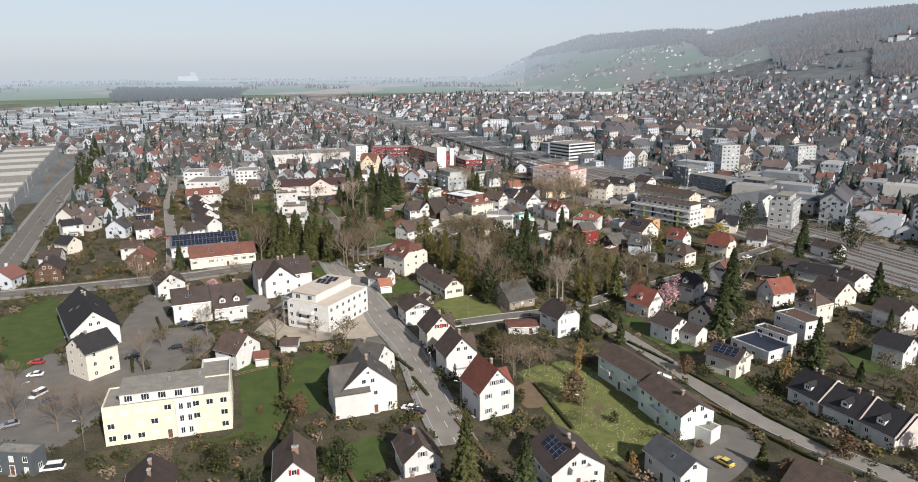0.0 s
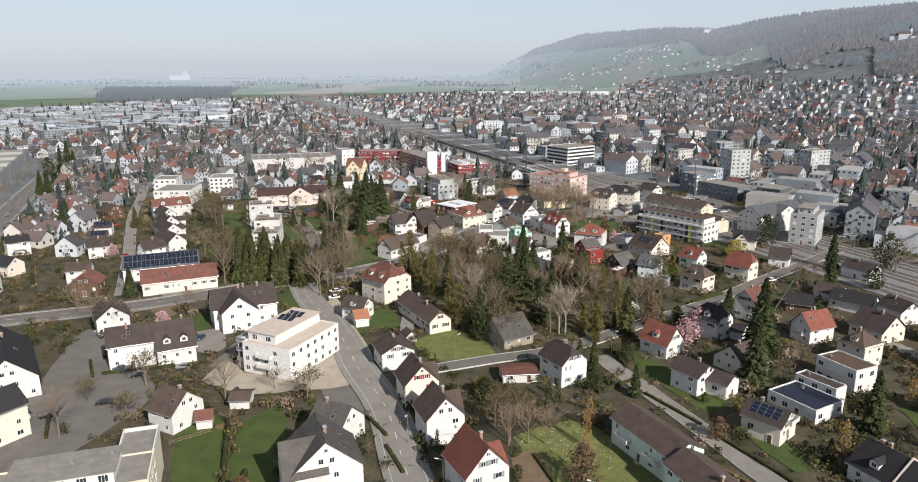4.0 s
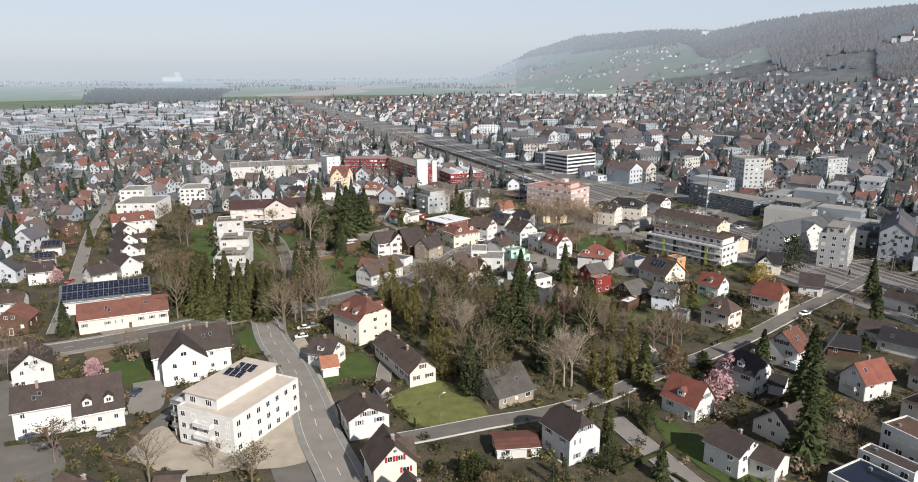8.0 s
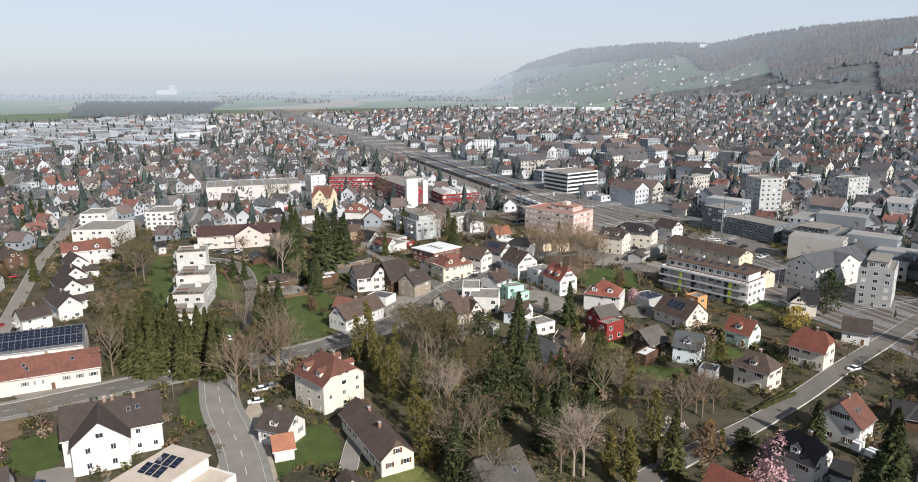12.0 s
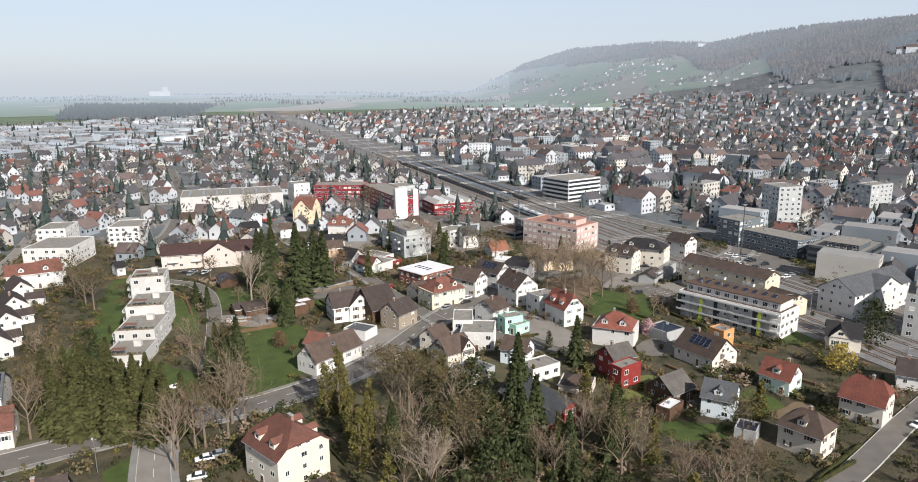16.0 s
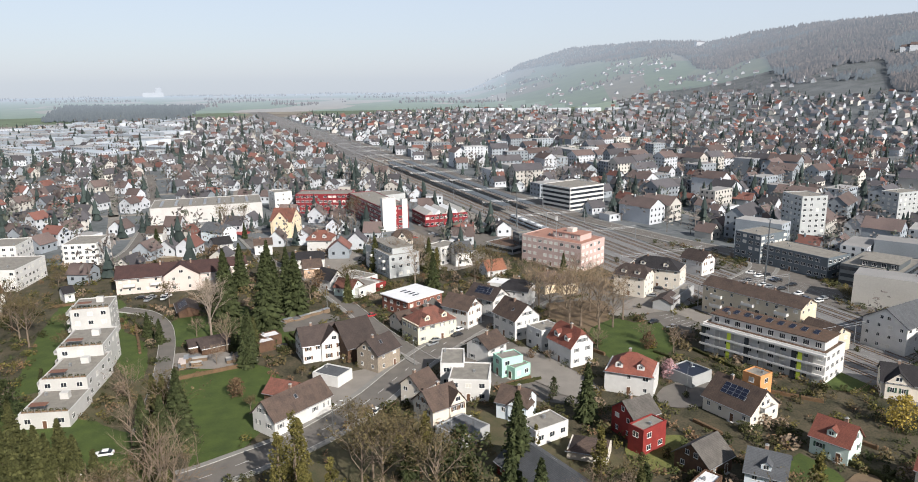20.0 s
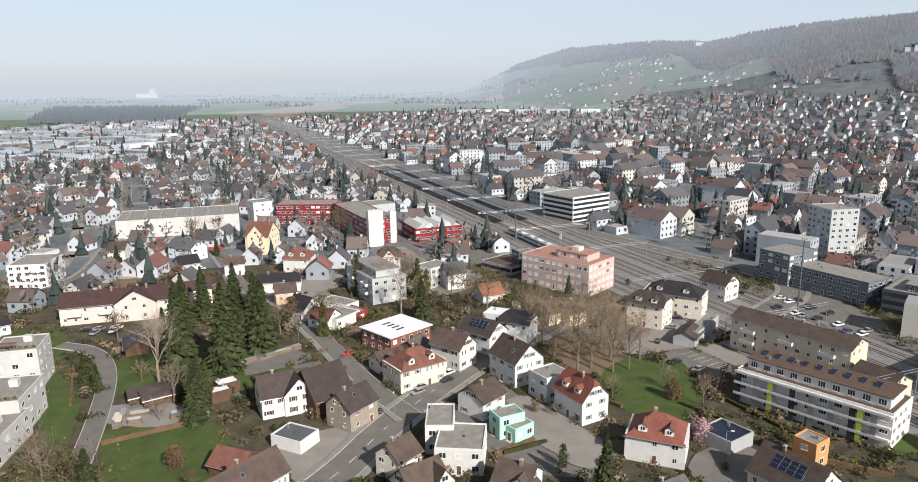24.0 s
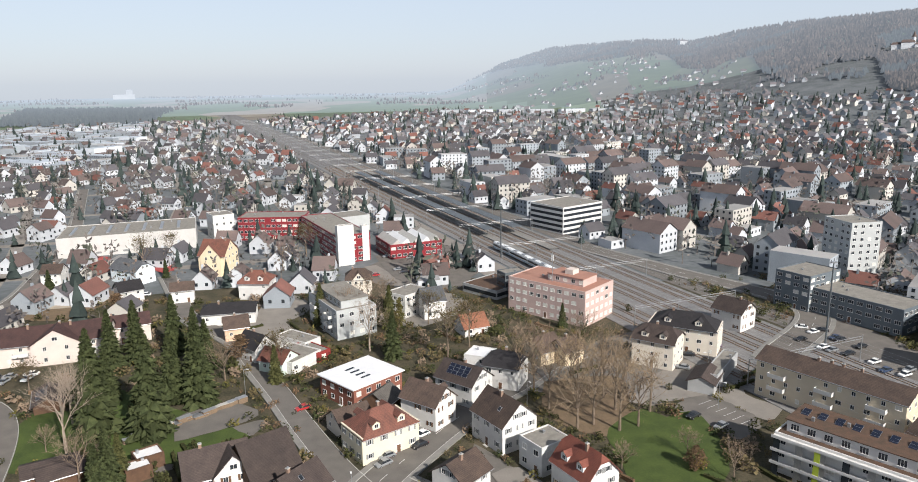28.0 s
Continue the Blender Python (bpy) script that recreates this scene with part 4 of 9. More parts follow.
LAMP_CLEAR = mat("clear_lamp_plastic", (0.65, 0.65, 0.62), rough=0.15)

BUILT, STREETS, OPEN = [], [], []


def taken(x, y):
    """Whether a plot is already built on, or is street, or belongs to the part of town that is laid out house by house."""
    if abs(x) < 165 and y < 488 or (x < 50 and y < 73 + 0.2 * abs(x)):
        return True
    for bx, by, br in BUILT:
        if (bx - x) ** 2 + (by - y) ** 2 < (br + 9) ** 2:
            return True
    for px, py, w in STREETS:
        if (px - x) ** 2 + (py - y) ** 2 < (w + 8) ** 2:
            return True
    return False


def spline(pts, step=4.0):
    """A smooth line through a few plan points."""
    p = [Vector((*q, 0)) for q in pts]
    p = [p[0] * 2 - p[1]] + p + [p[-1] * 2 - p[-2]]
    out = []
    for i in range(1, len(p) - 2):
        n = max(2, int((p[i + 1] - p[i]).length / step))
        for k in range(n):
            t = k / n
            a, b, c, d = p[i - 1], p[i], p[i + 1], p[i + 2]
            out.append(0.5 * (2 * b + (c - a) * t + (2 * a - 5 * b + 4 * c - d) * t * t + (3 * b - a - 3 * c + d) * t ** 3))
    return out + [p[-2]]


def ribbon(line, lo, hi, z0, z1):
    """A strip along a line between two offsets to its left, with sides down to z0."""
    bm = bmesh.new()
    rows = []
    for i, q in enumerate(line):
        d = (line[min(i + 1, len(line) - 1)] - line[max(i - 1, 0)]).normalized()
        s = Vector((-d.y, d.x, 0))
        g = gz(q.x, q.y)
        rows.append([bm.verts.new(q + s * o + Vector((0, 0, g + z))) for o, z in ((lo, z0), (lo, z1), (hi, z1), (hi, z0))])
    for a, b in zip(rows, rows[1:]):
        for k in range(3):
            bm.faces.new((a[k + 1], a[k], b[k], b[k + 1]))
    bmesh.ops.recalc_face_normals(bm, faces=bm.faces[:])
    return bm


LEVEL = [0.02]


def next_level():
    LEVEL[0] += 0.004
    return LEVEL[0]


def road(kind, width, surface, pts):
    """A carriageway with raised kerbs and pavements, and painted lines on the wide ones."""
    line = spline(pts)
    z = next_level() + 0.05
    r = part("road", ribbon(line, -width / 2, width / 2, -0.2, z), surface, None)
    tagged(r, {"main_road": "grey asphalt main road with a dashed white line", "main_street": "pale worn asphalt street with kerbs", "bypass": "wide asphalt bypass road"}.get(kind, "narrow asphalt residential lane"), "road", kind="structure")
    for q in line[::2]:
        STREETS.append((q.x, q.y, width / 2))
    for s in (-1, 1):
        lo, hi = sorted((s * (width / 2), s * (width / 2 + 0.15)))
        k = part("kerb", ribbon(line, lo, hi, -0.2, z + 0.10), CONC, r)
    if width > 5.8:
        for s in (-1, 1) if width > 6.5 else (1,):
            lo, hi = sorted((s * (width / 2 + 0.15), s * (width / 2 + 1.7)))
            tagged(part("pavement", ribbon(line, lo, hi, -0.2, z + 0.09), PAVING, r))
    if width > 6.8:
        total, seg, on = 0.0, [], True
        fine = spline(pts, 1.0)
        for a, b in zip(fine, fine[1:]):
            total += (b - a).length
            if int(total / 4.0) % 2 == 0:
                seg.append(b)
            else:
                if len(seg) > 1:
                    part("road_marking", ribbon(seg, -0.08, 0.08, z, z + 0.006), PAINT, r)
                seg = []


def patch(name, surface, label, pts):
    """A lawn, yard or bed with a soft, uneven edge."""
    rng = random.Random(int(pts[0][0] * 10))
    line = spline(list(pts) + [pts[0]], 3.0)[:-1]
    z = next_level()
    if surface is not SHADE_EARTH:
        OPEN.append([tuple(p) for p in pts])
    bm = bmesh.new()
    cx, cy = sum(p.x for p in line) / len(line), sum(p.y for p in line) / len(line)
    vs = [bm.verts.new((p.x + rng.uniform(-0.4, 0.4), p.y + rng.uniform(-0.4, 0.4), gz(cx, cy) + z)) for p in line]
    f = bm.faces.new(vs)
    bmesh.ops.triangulate(bm, faces=[f])
    bmesh.ops.recalc_face_normals(bm, faces=bm.faces[:])
    for f in bm.faces:
        if f.normal.z < 0:
            f.normal_flip()
    ob = part(name, bm, surface, None)
    return tagged(ob, label, name.replace("_", " "), kind="structure")


CAR_MESH = {}


def car(x, y, rot, colour, van=False):
    """A parked car: body, glazed cabin, wheels with rims, lamps."""
    key = (colour, van)
    m = pose(x, y, gz(x, y) + 0.13, rz=rot)
    BUILT.append((x, y, 0.5))
    if key in CAR_MESH:
        return copy_thing(CAR_MESH[key], m)
    top = tagged(new("van" if van else "car"), f"parked {colour} {'delivery van' if van else 'family car'} on its bay", "van" if van else "car", "parked cars")
    top.matrix_basis = m
    L, W, H = (4.9, 1.9, 1.9) if van else (4.3, 1.78, 1.45)
    prof = [(-L / 2, 0.35), (-L / 2 + 0.05, 0.8), (-L / 2 + 0.9, 0.95), (L / 2 - 0.55, 0.98), (L / 2 - 0.05, 0.85), (L / 2, 0.4)]
    cab = [(-L / 2 + (0.75 if van else 1.0), 0.95), (-L / 2 + (1.4 if van else 1.75), H - 0.04), (L / 2 - (0.35 if van else 1.1), H), (L / 2 - (0.15 if van else 0.45), 0.97)]
    bm = bmesh.new()
    for pts, w in ((prof, W / 2),):
        a, b = [bm.verts.new((px, -w, pz)) for px, pz in pts], [bm.verts.new((px, w, pz)) for px, pz in pts]
        bm.faces.new(a), bm.faces.new(list(reversed(b)))
        for k in range(len(pts)):
            bm.faces.new((a[k], b[k], b[(k + 1) % len(pts)], a[(k + 1) % len(pts)]))
    bmesh.ops.recalc_face_normals(bm, faces=bm.faces[:])
    bmesh.ops.bevel(bm, geom=bm.edges[:], offset=0.06, segments=1, affect="EDGES")
    part("body", bm, CARS[colour], top)
    bm = bmesh.new()
    w0, w1 = W / 2 - 0.04, W / 2 - 0.18
    a = [bm.verts.new((px, -(w0 if i in (0, 3) else w1), pz)) for i, (px, pz) in enumerate(cab)]
    b = [bm.verts.new((px, (w0 if i in (0, 3) else w1), pz)) for i, (px, pz) in enumerate(cab)]
    bm.faces.new(a), bm.faces.new(list(reversed(b)))
    for k in range(4):
        bm.faces.new((a[k], b[k], b[(k + 1) % 4], a[(k + 1) % 4]))
    bmesh.ops.recalc_face_normals(bm, faces=bm.faces[:])
    part("cabin_glass", bm, GLASS, top)
    bm = bmesh.new()
    box(bm, cab[1][0] + 0.02, -w1 - 0.01, H - 0.06, cab[2][0] - 0.02, w1 + 0.01, H + 0.02)
    part("car_roof", bm, CARS[colour], top)
    for sx in (-1, 1):
        for sy in (-1, 1):
            bm = bmesh.new()
            tube(bm, (0, 0.1, 0), (0, -0.1, 0), 0.31, 0.31, 10)
            wh = part("wheel", bm, TYRE, top)
            wh.matrix_basis = pose(sx * L * 0.31, sy * (W / 2 - 0.06), 0.31)
            bm = bmesh.new()
            tube(bm, (0, 0, 0), (0, sy * 0.12, 0), 0.19, 0.19, 8)
            part("rim", bm, RIM, wh)
            bm = bmesh.new()
            box(bm, -0.05, -0.17, -0.07, 0.05, 0.17, 0.07)
            ln = part("tail_lamp" if sx > 0 else "headlight", bm, LAMP_RED if sx > 0 else LAMP_CLEAR, top)
            ln.matrix_basis = pose(sx * (L / 2 - 0.01), sy * (W / 2 - 0.28), 0.72)
    CAR_MESH[key] = top
    return top


POLE = []


def street_lamp(x, y, h=7.5):
    m = pose(x, y, gz(x, y), rz=(x * 37) % 360)
    if POLE:
        return copy_thing(POLE[0], m)
    top = tagged(new("street_lamp"), "slim galvanised street lamp on a tall pole", "street lamp", "street lamps")
    top.matrix_basis = m
    bm = bmesh.new()
    tube(bm, (0, 0, -0.2), (0, 0, h), 0.09, 0.06, 7)
    part("pole", bm, METAL, top)
    bm = bmesh.new()
    tube(bm, (0, 0, h - 0.05), (1.1, 0, h + 0.25), 0.05, 0.04, 6)
    part("arm", bm, METAL, top)
    bm = bmesh.new()
    box(bm, 0.9, -0.14, h + 0.17, 1.7, 0.14, h + 0.30)
    part("lamp_head", bm, WHITE_METAL, top)
    POLE.append(top)
    return top


def hedge(x, y, rot, L, H=1.2, W=0.9):
    """A clipped hedge of leaf clumps on a dense core."""
    rng = random.Random(int(x * 5 + y * 3))
    bm = bmesh.new()
    n = max(2, int(L / 1.5))
    rows = []
    for k in range(n + 1):
        u = -L / 2 + L * k / n
        h, w = H * rng.uniform(0.8, 0.95), W / 2 * rng.uniform(0.75, 0.95)
        rows.append([bm.verts.new((u, a, b)) for a, b in ((-w, -0.1), (-w, h * 0.9), (0, h), (w, h * 0.9), (w, -0.1))])
    for a, b in zip(rows, rows[1:]):
        for k in range(4):
            bm.faces.new((a[k], a[k + 1], b[k + 1], b[k]))
    bm.faces.new(list(reversed(rows[0]))), bm.faces.new(rows[-1])
    bmesh.ops.recalc_face_normals(bm, faces=bm.faces[:])
    for k in range(int(L * 9)):
        leaf_quad(bm, (rng.uniform(-L / 2, L / 2), rng.uniform(-W / 2, W / 2), H * rng.uniform(0.3, 1.05)), 0.22, rng, 0.5)
    top = tagged(new("hedge"), "clipped garden hedge with brownish green leaves", "hedge", "garden hedges")
    top.matrix_basis = pose(x, y, gz(x, y), rz=rot)
    part("foliage", bm, LEAF["bush" if rng.random() < 0.7 else "rust"], top)
    return top


def picket_fence(x, y, rot, L):
    """Garden fence of posts and two rails."""
    top = tagged(new("fence"), "low weathered wooden garden fence", "fence", "garden fences")
    top.matrix_basis = pose(x, y, gz(x, y), rz=rot)
    for k in range(int(L / 2.4) + 1):
        bm = bmesh.new()
        box(bm, -0.06, -0.06, -0.1, 0.06, 0.06, 1.1)
        part("post", bm, TIMBER, top).matrix_basis = pose(-L / 2 + k * 2.4, 0, 0)
    for z in (0.4, 0.9):
        bm = bmesh.new()
        box(bm, -L / 2, -0.10, z, L / 2, -0.06, z + 0.14)
        part("rail", bm, TIMBER, top)
    return top


TRACK_A = (86.1, 618.5)  # a point on the line and its way
TRACK_D = Vector((-0.290, 0.957))


def off_track(x, y):
    """Distance from the railway's middle, positive to its far side."""
    dx, dy = x - TRACK_A[0], y - TRACK_A[1]
    return dx * TRACK_D.y - dy * TRACK_D.x



# ---- streets, yards and lawns ----
patch("car_park", ASPHALT, "grey asphalt yard with parking bays", [(-113.1, 211.9), (-120.2, 263.4), (-91.1, 232), (-81.4, 209.7), (-92.7, 172.9), (-99.6, 149.1), (-113.1, 152.5), (-141.9, 195.6)])
patch("courtyard", ASPHALT, "grey asphalt yard with parking bays", [(-71.4, 230.6), (-65.9, 255.8), (-63.6, 230.1), (-30.1, 227.7), (-22, 205.7), (-28.7, 196.7), (-45.9, 228.9)])
patch("car_park", ASPHALT, "grey asphalt yard with parking bays", [(48.9, 435.8), (96.3, 474.8), (138.1, 482.1), (130.7, 439), (107.5, 424.7), (94.4, 426.3), (67.5, 433.5)])
patch("yard", ASPHALT, "grey asphalt yard with parking bays", [(40.5, 408.3), (63.1, 369.4), (56.9, 354.8), (38.1, 362.3), (31.6, 383.9)])
patch("car_park", ASPHALT, "grey asphalt yard with parking bays", [(157.1, 474.9), (178.5, 481.2), (185.2, 444.3), (164.2, 418), (157.3, 434.6)])
patch("yard", ASPHALT, "grey asphalt yard with parking bays", [(50, 148), (58.7, 151.6), (62.8, 141.9), (46.7, 126.5), (43.2, 133.3)])
patch("yard", ASPHALT2, "pale worn asphalt yard", [(-17.7, 380.8), (-6.6, 382.3), (8.5, 386.3), (-2.3, 367.2), (-10.5, 359)])
patch("yard", ASPHALT, "grey asphalt court between stacked timber", [(-40.5, 411.9), (-32.7, 418), (-19.3, 425), (-11.9, 427.8), (-14, 420), (-26.2, 412.5), (-31.5, 404.5)])
patch("lawn", LAWN, "mown green lawn", [(-42.5, 441), (-14.8, 419.3), (-26.4, 408.2), (-45.6, 414.2), (-57.6, 437.6)])
patch("car_park", ASPHALT, "grey asphalt yard with parking bays", [(3.8, 571.6), (28.5, 595.4), (56.4, 558.6), (43.7, 533.4), (27.1, 544.4), (14.6, 550.7)])
patch("lawn", LAWN, "mown green lawn", [(-69.2, 194.8), (-58.1, 198.7), (-49.2, 152.6), (-68.9, 152.4), (-58.9, 155.9)])
patch("lawn", LAWN, "mown green lawn", [(-54.3, 196.2), (-44.7, 202.4), (-40.5, 166), (-50, 170.1)])
patch("meadow", MEADOW, "meadow strewn with pale flowers", [(11.5, 185.2), (30.3, 190.4), (43.7, 154.1), (27.3, 136.6), (18.4, 151.3), (13.5, 177)])
patch("lawn", LAWN, "mown green lawn", [(-36.6, 145.3), (-24.9, 151.2), (-22.9, 137.2), (-30, 132.2), (-36.2, 133.6)])
patch("meadow", MEADOW, "meadow strewn with pale flowers", [(-12.6, 245.6), (2.4, 255.3), (13.3, 232.5), (-4.9, 230.2)])
patch("lawn", LAWN, "mown green lawn", [(-34.9, 263.4), (-22.7, 276.9), (-16.1, 260.1), (-26.7, 256), (-31.5, 248.5)])
patch("lawn", LAWN, "mown green lawn", [(-162.4, 236.8), (-154.8, 262.2), (-134.6, 235), (-129.3, 203.5), (-135.2, 195)])
patch("lawn", LAWN, "mown green lawn", [(-73.8, 369.5), (-99.9, 457.1), (-124.6, 459.7), (-98.5, 371.9)])
patch("lawn", LAWN, "mown green lawn", [(-61.6, 387.7), (-35.9, 390.6), (-23.1, 364.7), (-35, 325.6), (-43.3, 342.7)])
patch("plaza", ASPHALT2, "pale worn asphalt yard", [(83.8, 425.5), (99.3, 443.2), (119.8, 456.6), (131.8, 468), (133.3, 457.6), (124.1, 434.3), (117.1, 426.3), (122.6, 416.8), (115, 410.8), (110.3, 420.4), (106.8, 427.1), (94.2, 423.9), (89.3, 422.6)])
patch("car_park", ASPHALT, "grey asphalt yard with parking bays", [(93.2, 421.4), (106.4, 426.4), (113.7, 411), (104.4, 402.5), (101.4, 405.8)])
patch("playground", EARTH, "bare brown earth", [(64.5, 441.5), (86.7, 441.5), (81.6, 414.1), (86.9, 409.9), (83.1, 405), (73.8, 407.2), (65.3, 412.6), (60.6, 423.3)])
patch("lawn", LAWN, "mown green lawn", [(71.4, 401.1), (98, 418.2), (95.9, 392.2), (81.7, 375.8), (73.1, 384.1)])
patch("lawn", LAWN, "mown green lawn", [(87, 421), (92, 413.7), (99.6, 397.6), (84.5, 385.6), (72, 404.1), (79.3, 417)])
patch("lawn", LAWN, "mown green lawn", [(-74.2, 424.7), (-74.4, 438.7), (-59.7, 436.9), (-53.3, 416), (-65.4, 408.6)])
patch("lawn", LAWN, "mown green lawn", [(25.7, 314.8), (40.3, 319.3), (39.8, 295.7), (33.3, 301.1)])
patch("lawn", LAWN, "mown green lawn", [(69.7, 307.6), (84.4, 303.5), (88.6, 298), (71, 297.2), (66.4, 302.6)])
patch("lawn", LAWN, "mown green lawn", [(100.5, 324.2), (104.3, 312.9), (93.8, 308.1), (93.1, 318.4)])
patch("lawn", LAWN, "mown green lawn", [(53.9, 230.9), (61.2, 221.4), (69.1, 199.5), (63.1, 192.8), (53.9, 216.2)])
patch("lawn", LAWN, "mown green lawn", [(74.3, 194.3), (75.5, 172.9), (70.8, 165.7), (67.5, 181.5)])
patch("lawn", LAWN, "mown green lawn", [(110.8, 191.9), (125.7, 195.7), (121.5, 177.9), (110.2, 178.6)])
patch("building_site", EARTH, "bare brown earth", [(-121.8, 522.5), (-121.4, 563.8), (-91.7, 550.6), (-98.8, 519.5)])
patch("lawn", LAWN, "mown green lawn", [(-96.3, 273.3), (-85.3, 276), (-80, 258.5), (-88.7, 259.1)])
patch("lawn", LAWN, "mown green lawn", [(-63.8, 294.4), (-57.3, 303.2), (-52.2, 281.1), (-56.2, 277.6)])
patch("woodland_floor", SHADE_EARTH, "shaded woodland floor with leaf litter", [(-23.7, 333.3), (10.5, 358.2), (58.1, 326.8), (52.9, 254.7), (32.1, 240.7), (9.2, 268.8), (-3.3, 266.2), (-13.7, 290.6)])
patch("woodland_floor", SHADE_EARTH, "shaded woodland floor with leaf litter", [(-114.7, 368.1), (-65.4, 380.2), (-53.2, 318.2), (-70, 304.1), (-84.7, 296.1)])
patch("lawn", LAWN, "mown green lawn", [(-96.7, 371.7), (-112, 368.8), (-85.2, 316.2), (-51.9, 313.3), (-54.3, 343.8)])
patch("lawn", LAWN, "mown green lawn", [(129.3, 369.1), (148.8, 372.5), (135.7, 353.9), (126, 359.4)])
patch("garden", MEADOW, "meadow strewn with pale flowers", [(61.9, 332.9), (76.9, 335.1), (69.5, 319), (60.5, 322.9)])
patch("playground", COURT, "red sports court", [(-99.1, 622.4), (-88.7, 625.1), (-78.9, 586.7), (-87.4, 585.6)])
patch("playground", COURT, "red sports court", [(-136.3, 617.3), (-120.2, 618.9), (-112.6, 595.8), (-124.6, 589.6)])
patch("building_site", PALE_EARTH, "pale sandy building ground", [(-45, 269.3), (-42.2, 292.8), (-34.3, 268.5), (-23.8, 230.6), (-39, 231.7)])
patch("building_site", PALE_EARTH, "pale sandy building ground", [(-65, 233.8), (-56.9, 241.9), (-49.4, 228.8), (-58.6, 227)])
patch("yard", ASPHALT2, "pale worn asphalt yard", [(-67.1, 400.6), (-61.6, 402.6), (-39.8, 400), (-37.8, 389.8), (-58.4, 389.8)])
patch("kitchen_garden", EARTH, "bare brown earth", [(10.1, 175.3), (16.3, 178.7), (18.2, 165.7), (11.6, 162.6)])
patch("kitchen_garden", EARTH, "bare brown earth", [(97.8, 307.7), (109.4, 315.4), (111.6, 309.3), (100.2, 302.1)])
patch("kitchen_garden", EARTH, "bare brown earth", [(-110, 289.5), (-105.5, 297.6), (-95.5, 276.8), (-100.9, 273.6)])
patch("lawn", LAWN, "mown green lawn", [(-76.4, 412.2), (-91.5, 426.5), (-76.9, 389.3), (-67.6, 383.2)])
patch("yard", ASPHALT2, "pale worn asphalt yard", [(-117.6, 305.4), (-98.2, 313.8), (-90.6, 305.7), (-98.5, 292.8)])
patch("yard", ASPHALT2, "pale worn asphalt yard", [(-82.8, 258.6), (-74.8, 259.6), (-70.1, 242.9), (-77.1, 240.8)])
patch("car_park", ASPHALT, "grey asphalt yard with parking bays", [(14.2, 597.6), (33.1, 641.8), (50.8, 617.4), (67, 577.9), (55.5, 551.1), (43.7, 533.4), (24.9, 553.8)])
patch("yard", ASPHALT2, "pale worn asphalt yard", [(-38.6, 523.3), (-16.2, 503.2), (-13.2, 473), (-28.4, 488.9)])
patch("yard", ASPHALT2, "pale worn asphalt yard", [(15.2, 504.2), (38.9, 534.1), (51.5, 516.5), (32, 492.4)])
patch("yard", ASPHALT2, "pale worn asphalt yard", [(-28.5, 531.9), (-18.5, 538.3), (-9.6, 519.1), (-19.9, 501.8), (-28.4, 511.9)])
patch("building_site", PALE_EARTH, "pale sandy building ground", [(-125.7, 531.2), (-131.3, 553.1), (-109.9, 554.7), (-101.1, 535.7)])
patch("yard", ASPHALT, "worn blue-grey asphalt court of the timber yard", [(-32.1, 418.8), (-26.4, 421.0), (-14.4, 429.8), (-21.3, 438.3), (-29.2, 435.9), (-35.7, 431.6)])
patch("lawn", LAWN, "mown green lawn", [(-65.5, 448.7), (-52.9, 450.1), (-43.8, 431), (-51, 423), (-60.5, 435.5)])
patch("building_site", PALE_EARTH, "pale sandy building ground", [(-70.6, 220.6), (-66.6, 234), (-56.4, 223.9), (-40.9, 236.9), (-38.7, 250.2), (-32.5, 226.4), (-29.4, 215.1), (-44.7, 212.2), (-57.1, 211.3)])
patch("yard", ASPHALT2, "pale worn asphalt yard", [(42.3, 394.4), (48.9, 396.1), (57.3, 380.4), (63.7, 362.2), (54.8, 358.2), (50.1, 365.5), (45.9, 371.4), (45.3, 383.6)])
patch("yard", ASPHALT, "grey asphalt yard with parking bays", [(81.9, 362.3), (91.1, 366.7), (97.5, 360.8), (88.3, 349.5), (78.6, 350.4), (77.5, 355.9)])
road("main_street", 7, ASPHALT2, [(-7.1, 146), (-12.8, 171.3), (-18.4, 200.7), (-27.4, 225.7), (-31.9, 241.2), (-39.0, 262.4), (-44.4, 275.0), (-50.8, 289.4), (-58, 313)])
road("main_road", 9, ASPHALT, [(-183.2, 264.3), (-161.3, 271.3), (-140.2, 278), (-122.1, 283.5), (-106, 290), (-89.9, 299), (-74, 308), (-60, 315), (-47.5, 320.6), (-36.9, 325.3), (-28, 331.5), (-16.2, 340.5), (-8.5, 349.5), (1, 364), (9, 380), (17, 393.5), (24, 404), (34, 417.5), (45.8, 431.3), (54.7, 439.2), (67.5, 453.2), (80.3, 463.5)])
road("lane", 5.5, ASPHALT, [(-15.7, 221.6), (-3.7, 224.8), (13.1, 230.1), (26.6, 233.6), (38.6, 238.6), (48.6, 244.7), (63.8, 255.2), (84.7, 268), (105.5, 282.8), (127.9, 300.4), (153.5, 319.4), (184.3, 342.8)])
road("lane", 5.5, ASPHALT2, [(43.6, 229.7), (50.9, 205.8), (57.1, 185.6), (64, 160.8), (71.5, 145.3), (79.3, 134.7), (89.3, 120.9)])
road("lane", 5, ASPHALT2, [(-123, 299), (-141.2, 352.2), (-162.6, 410.9), (-179.3, 458.8), (-194.6, 512.6), (-209.7, 558.9)])
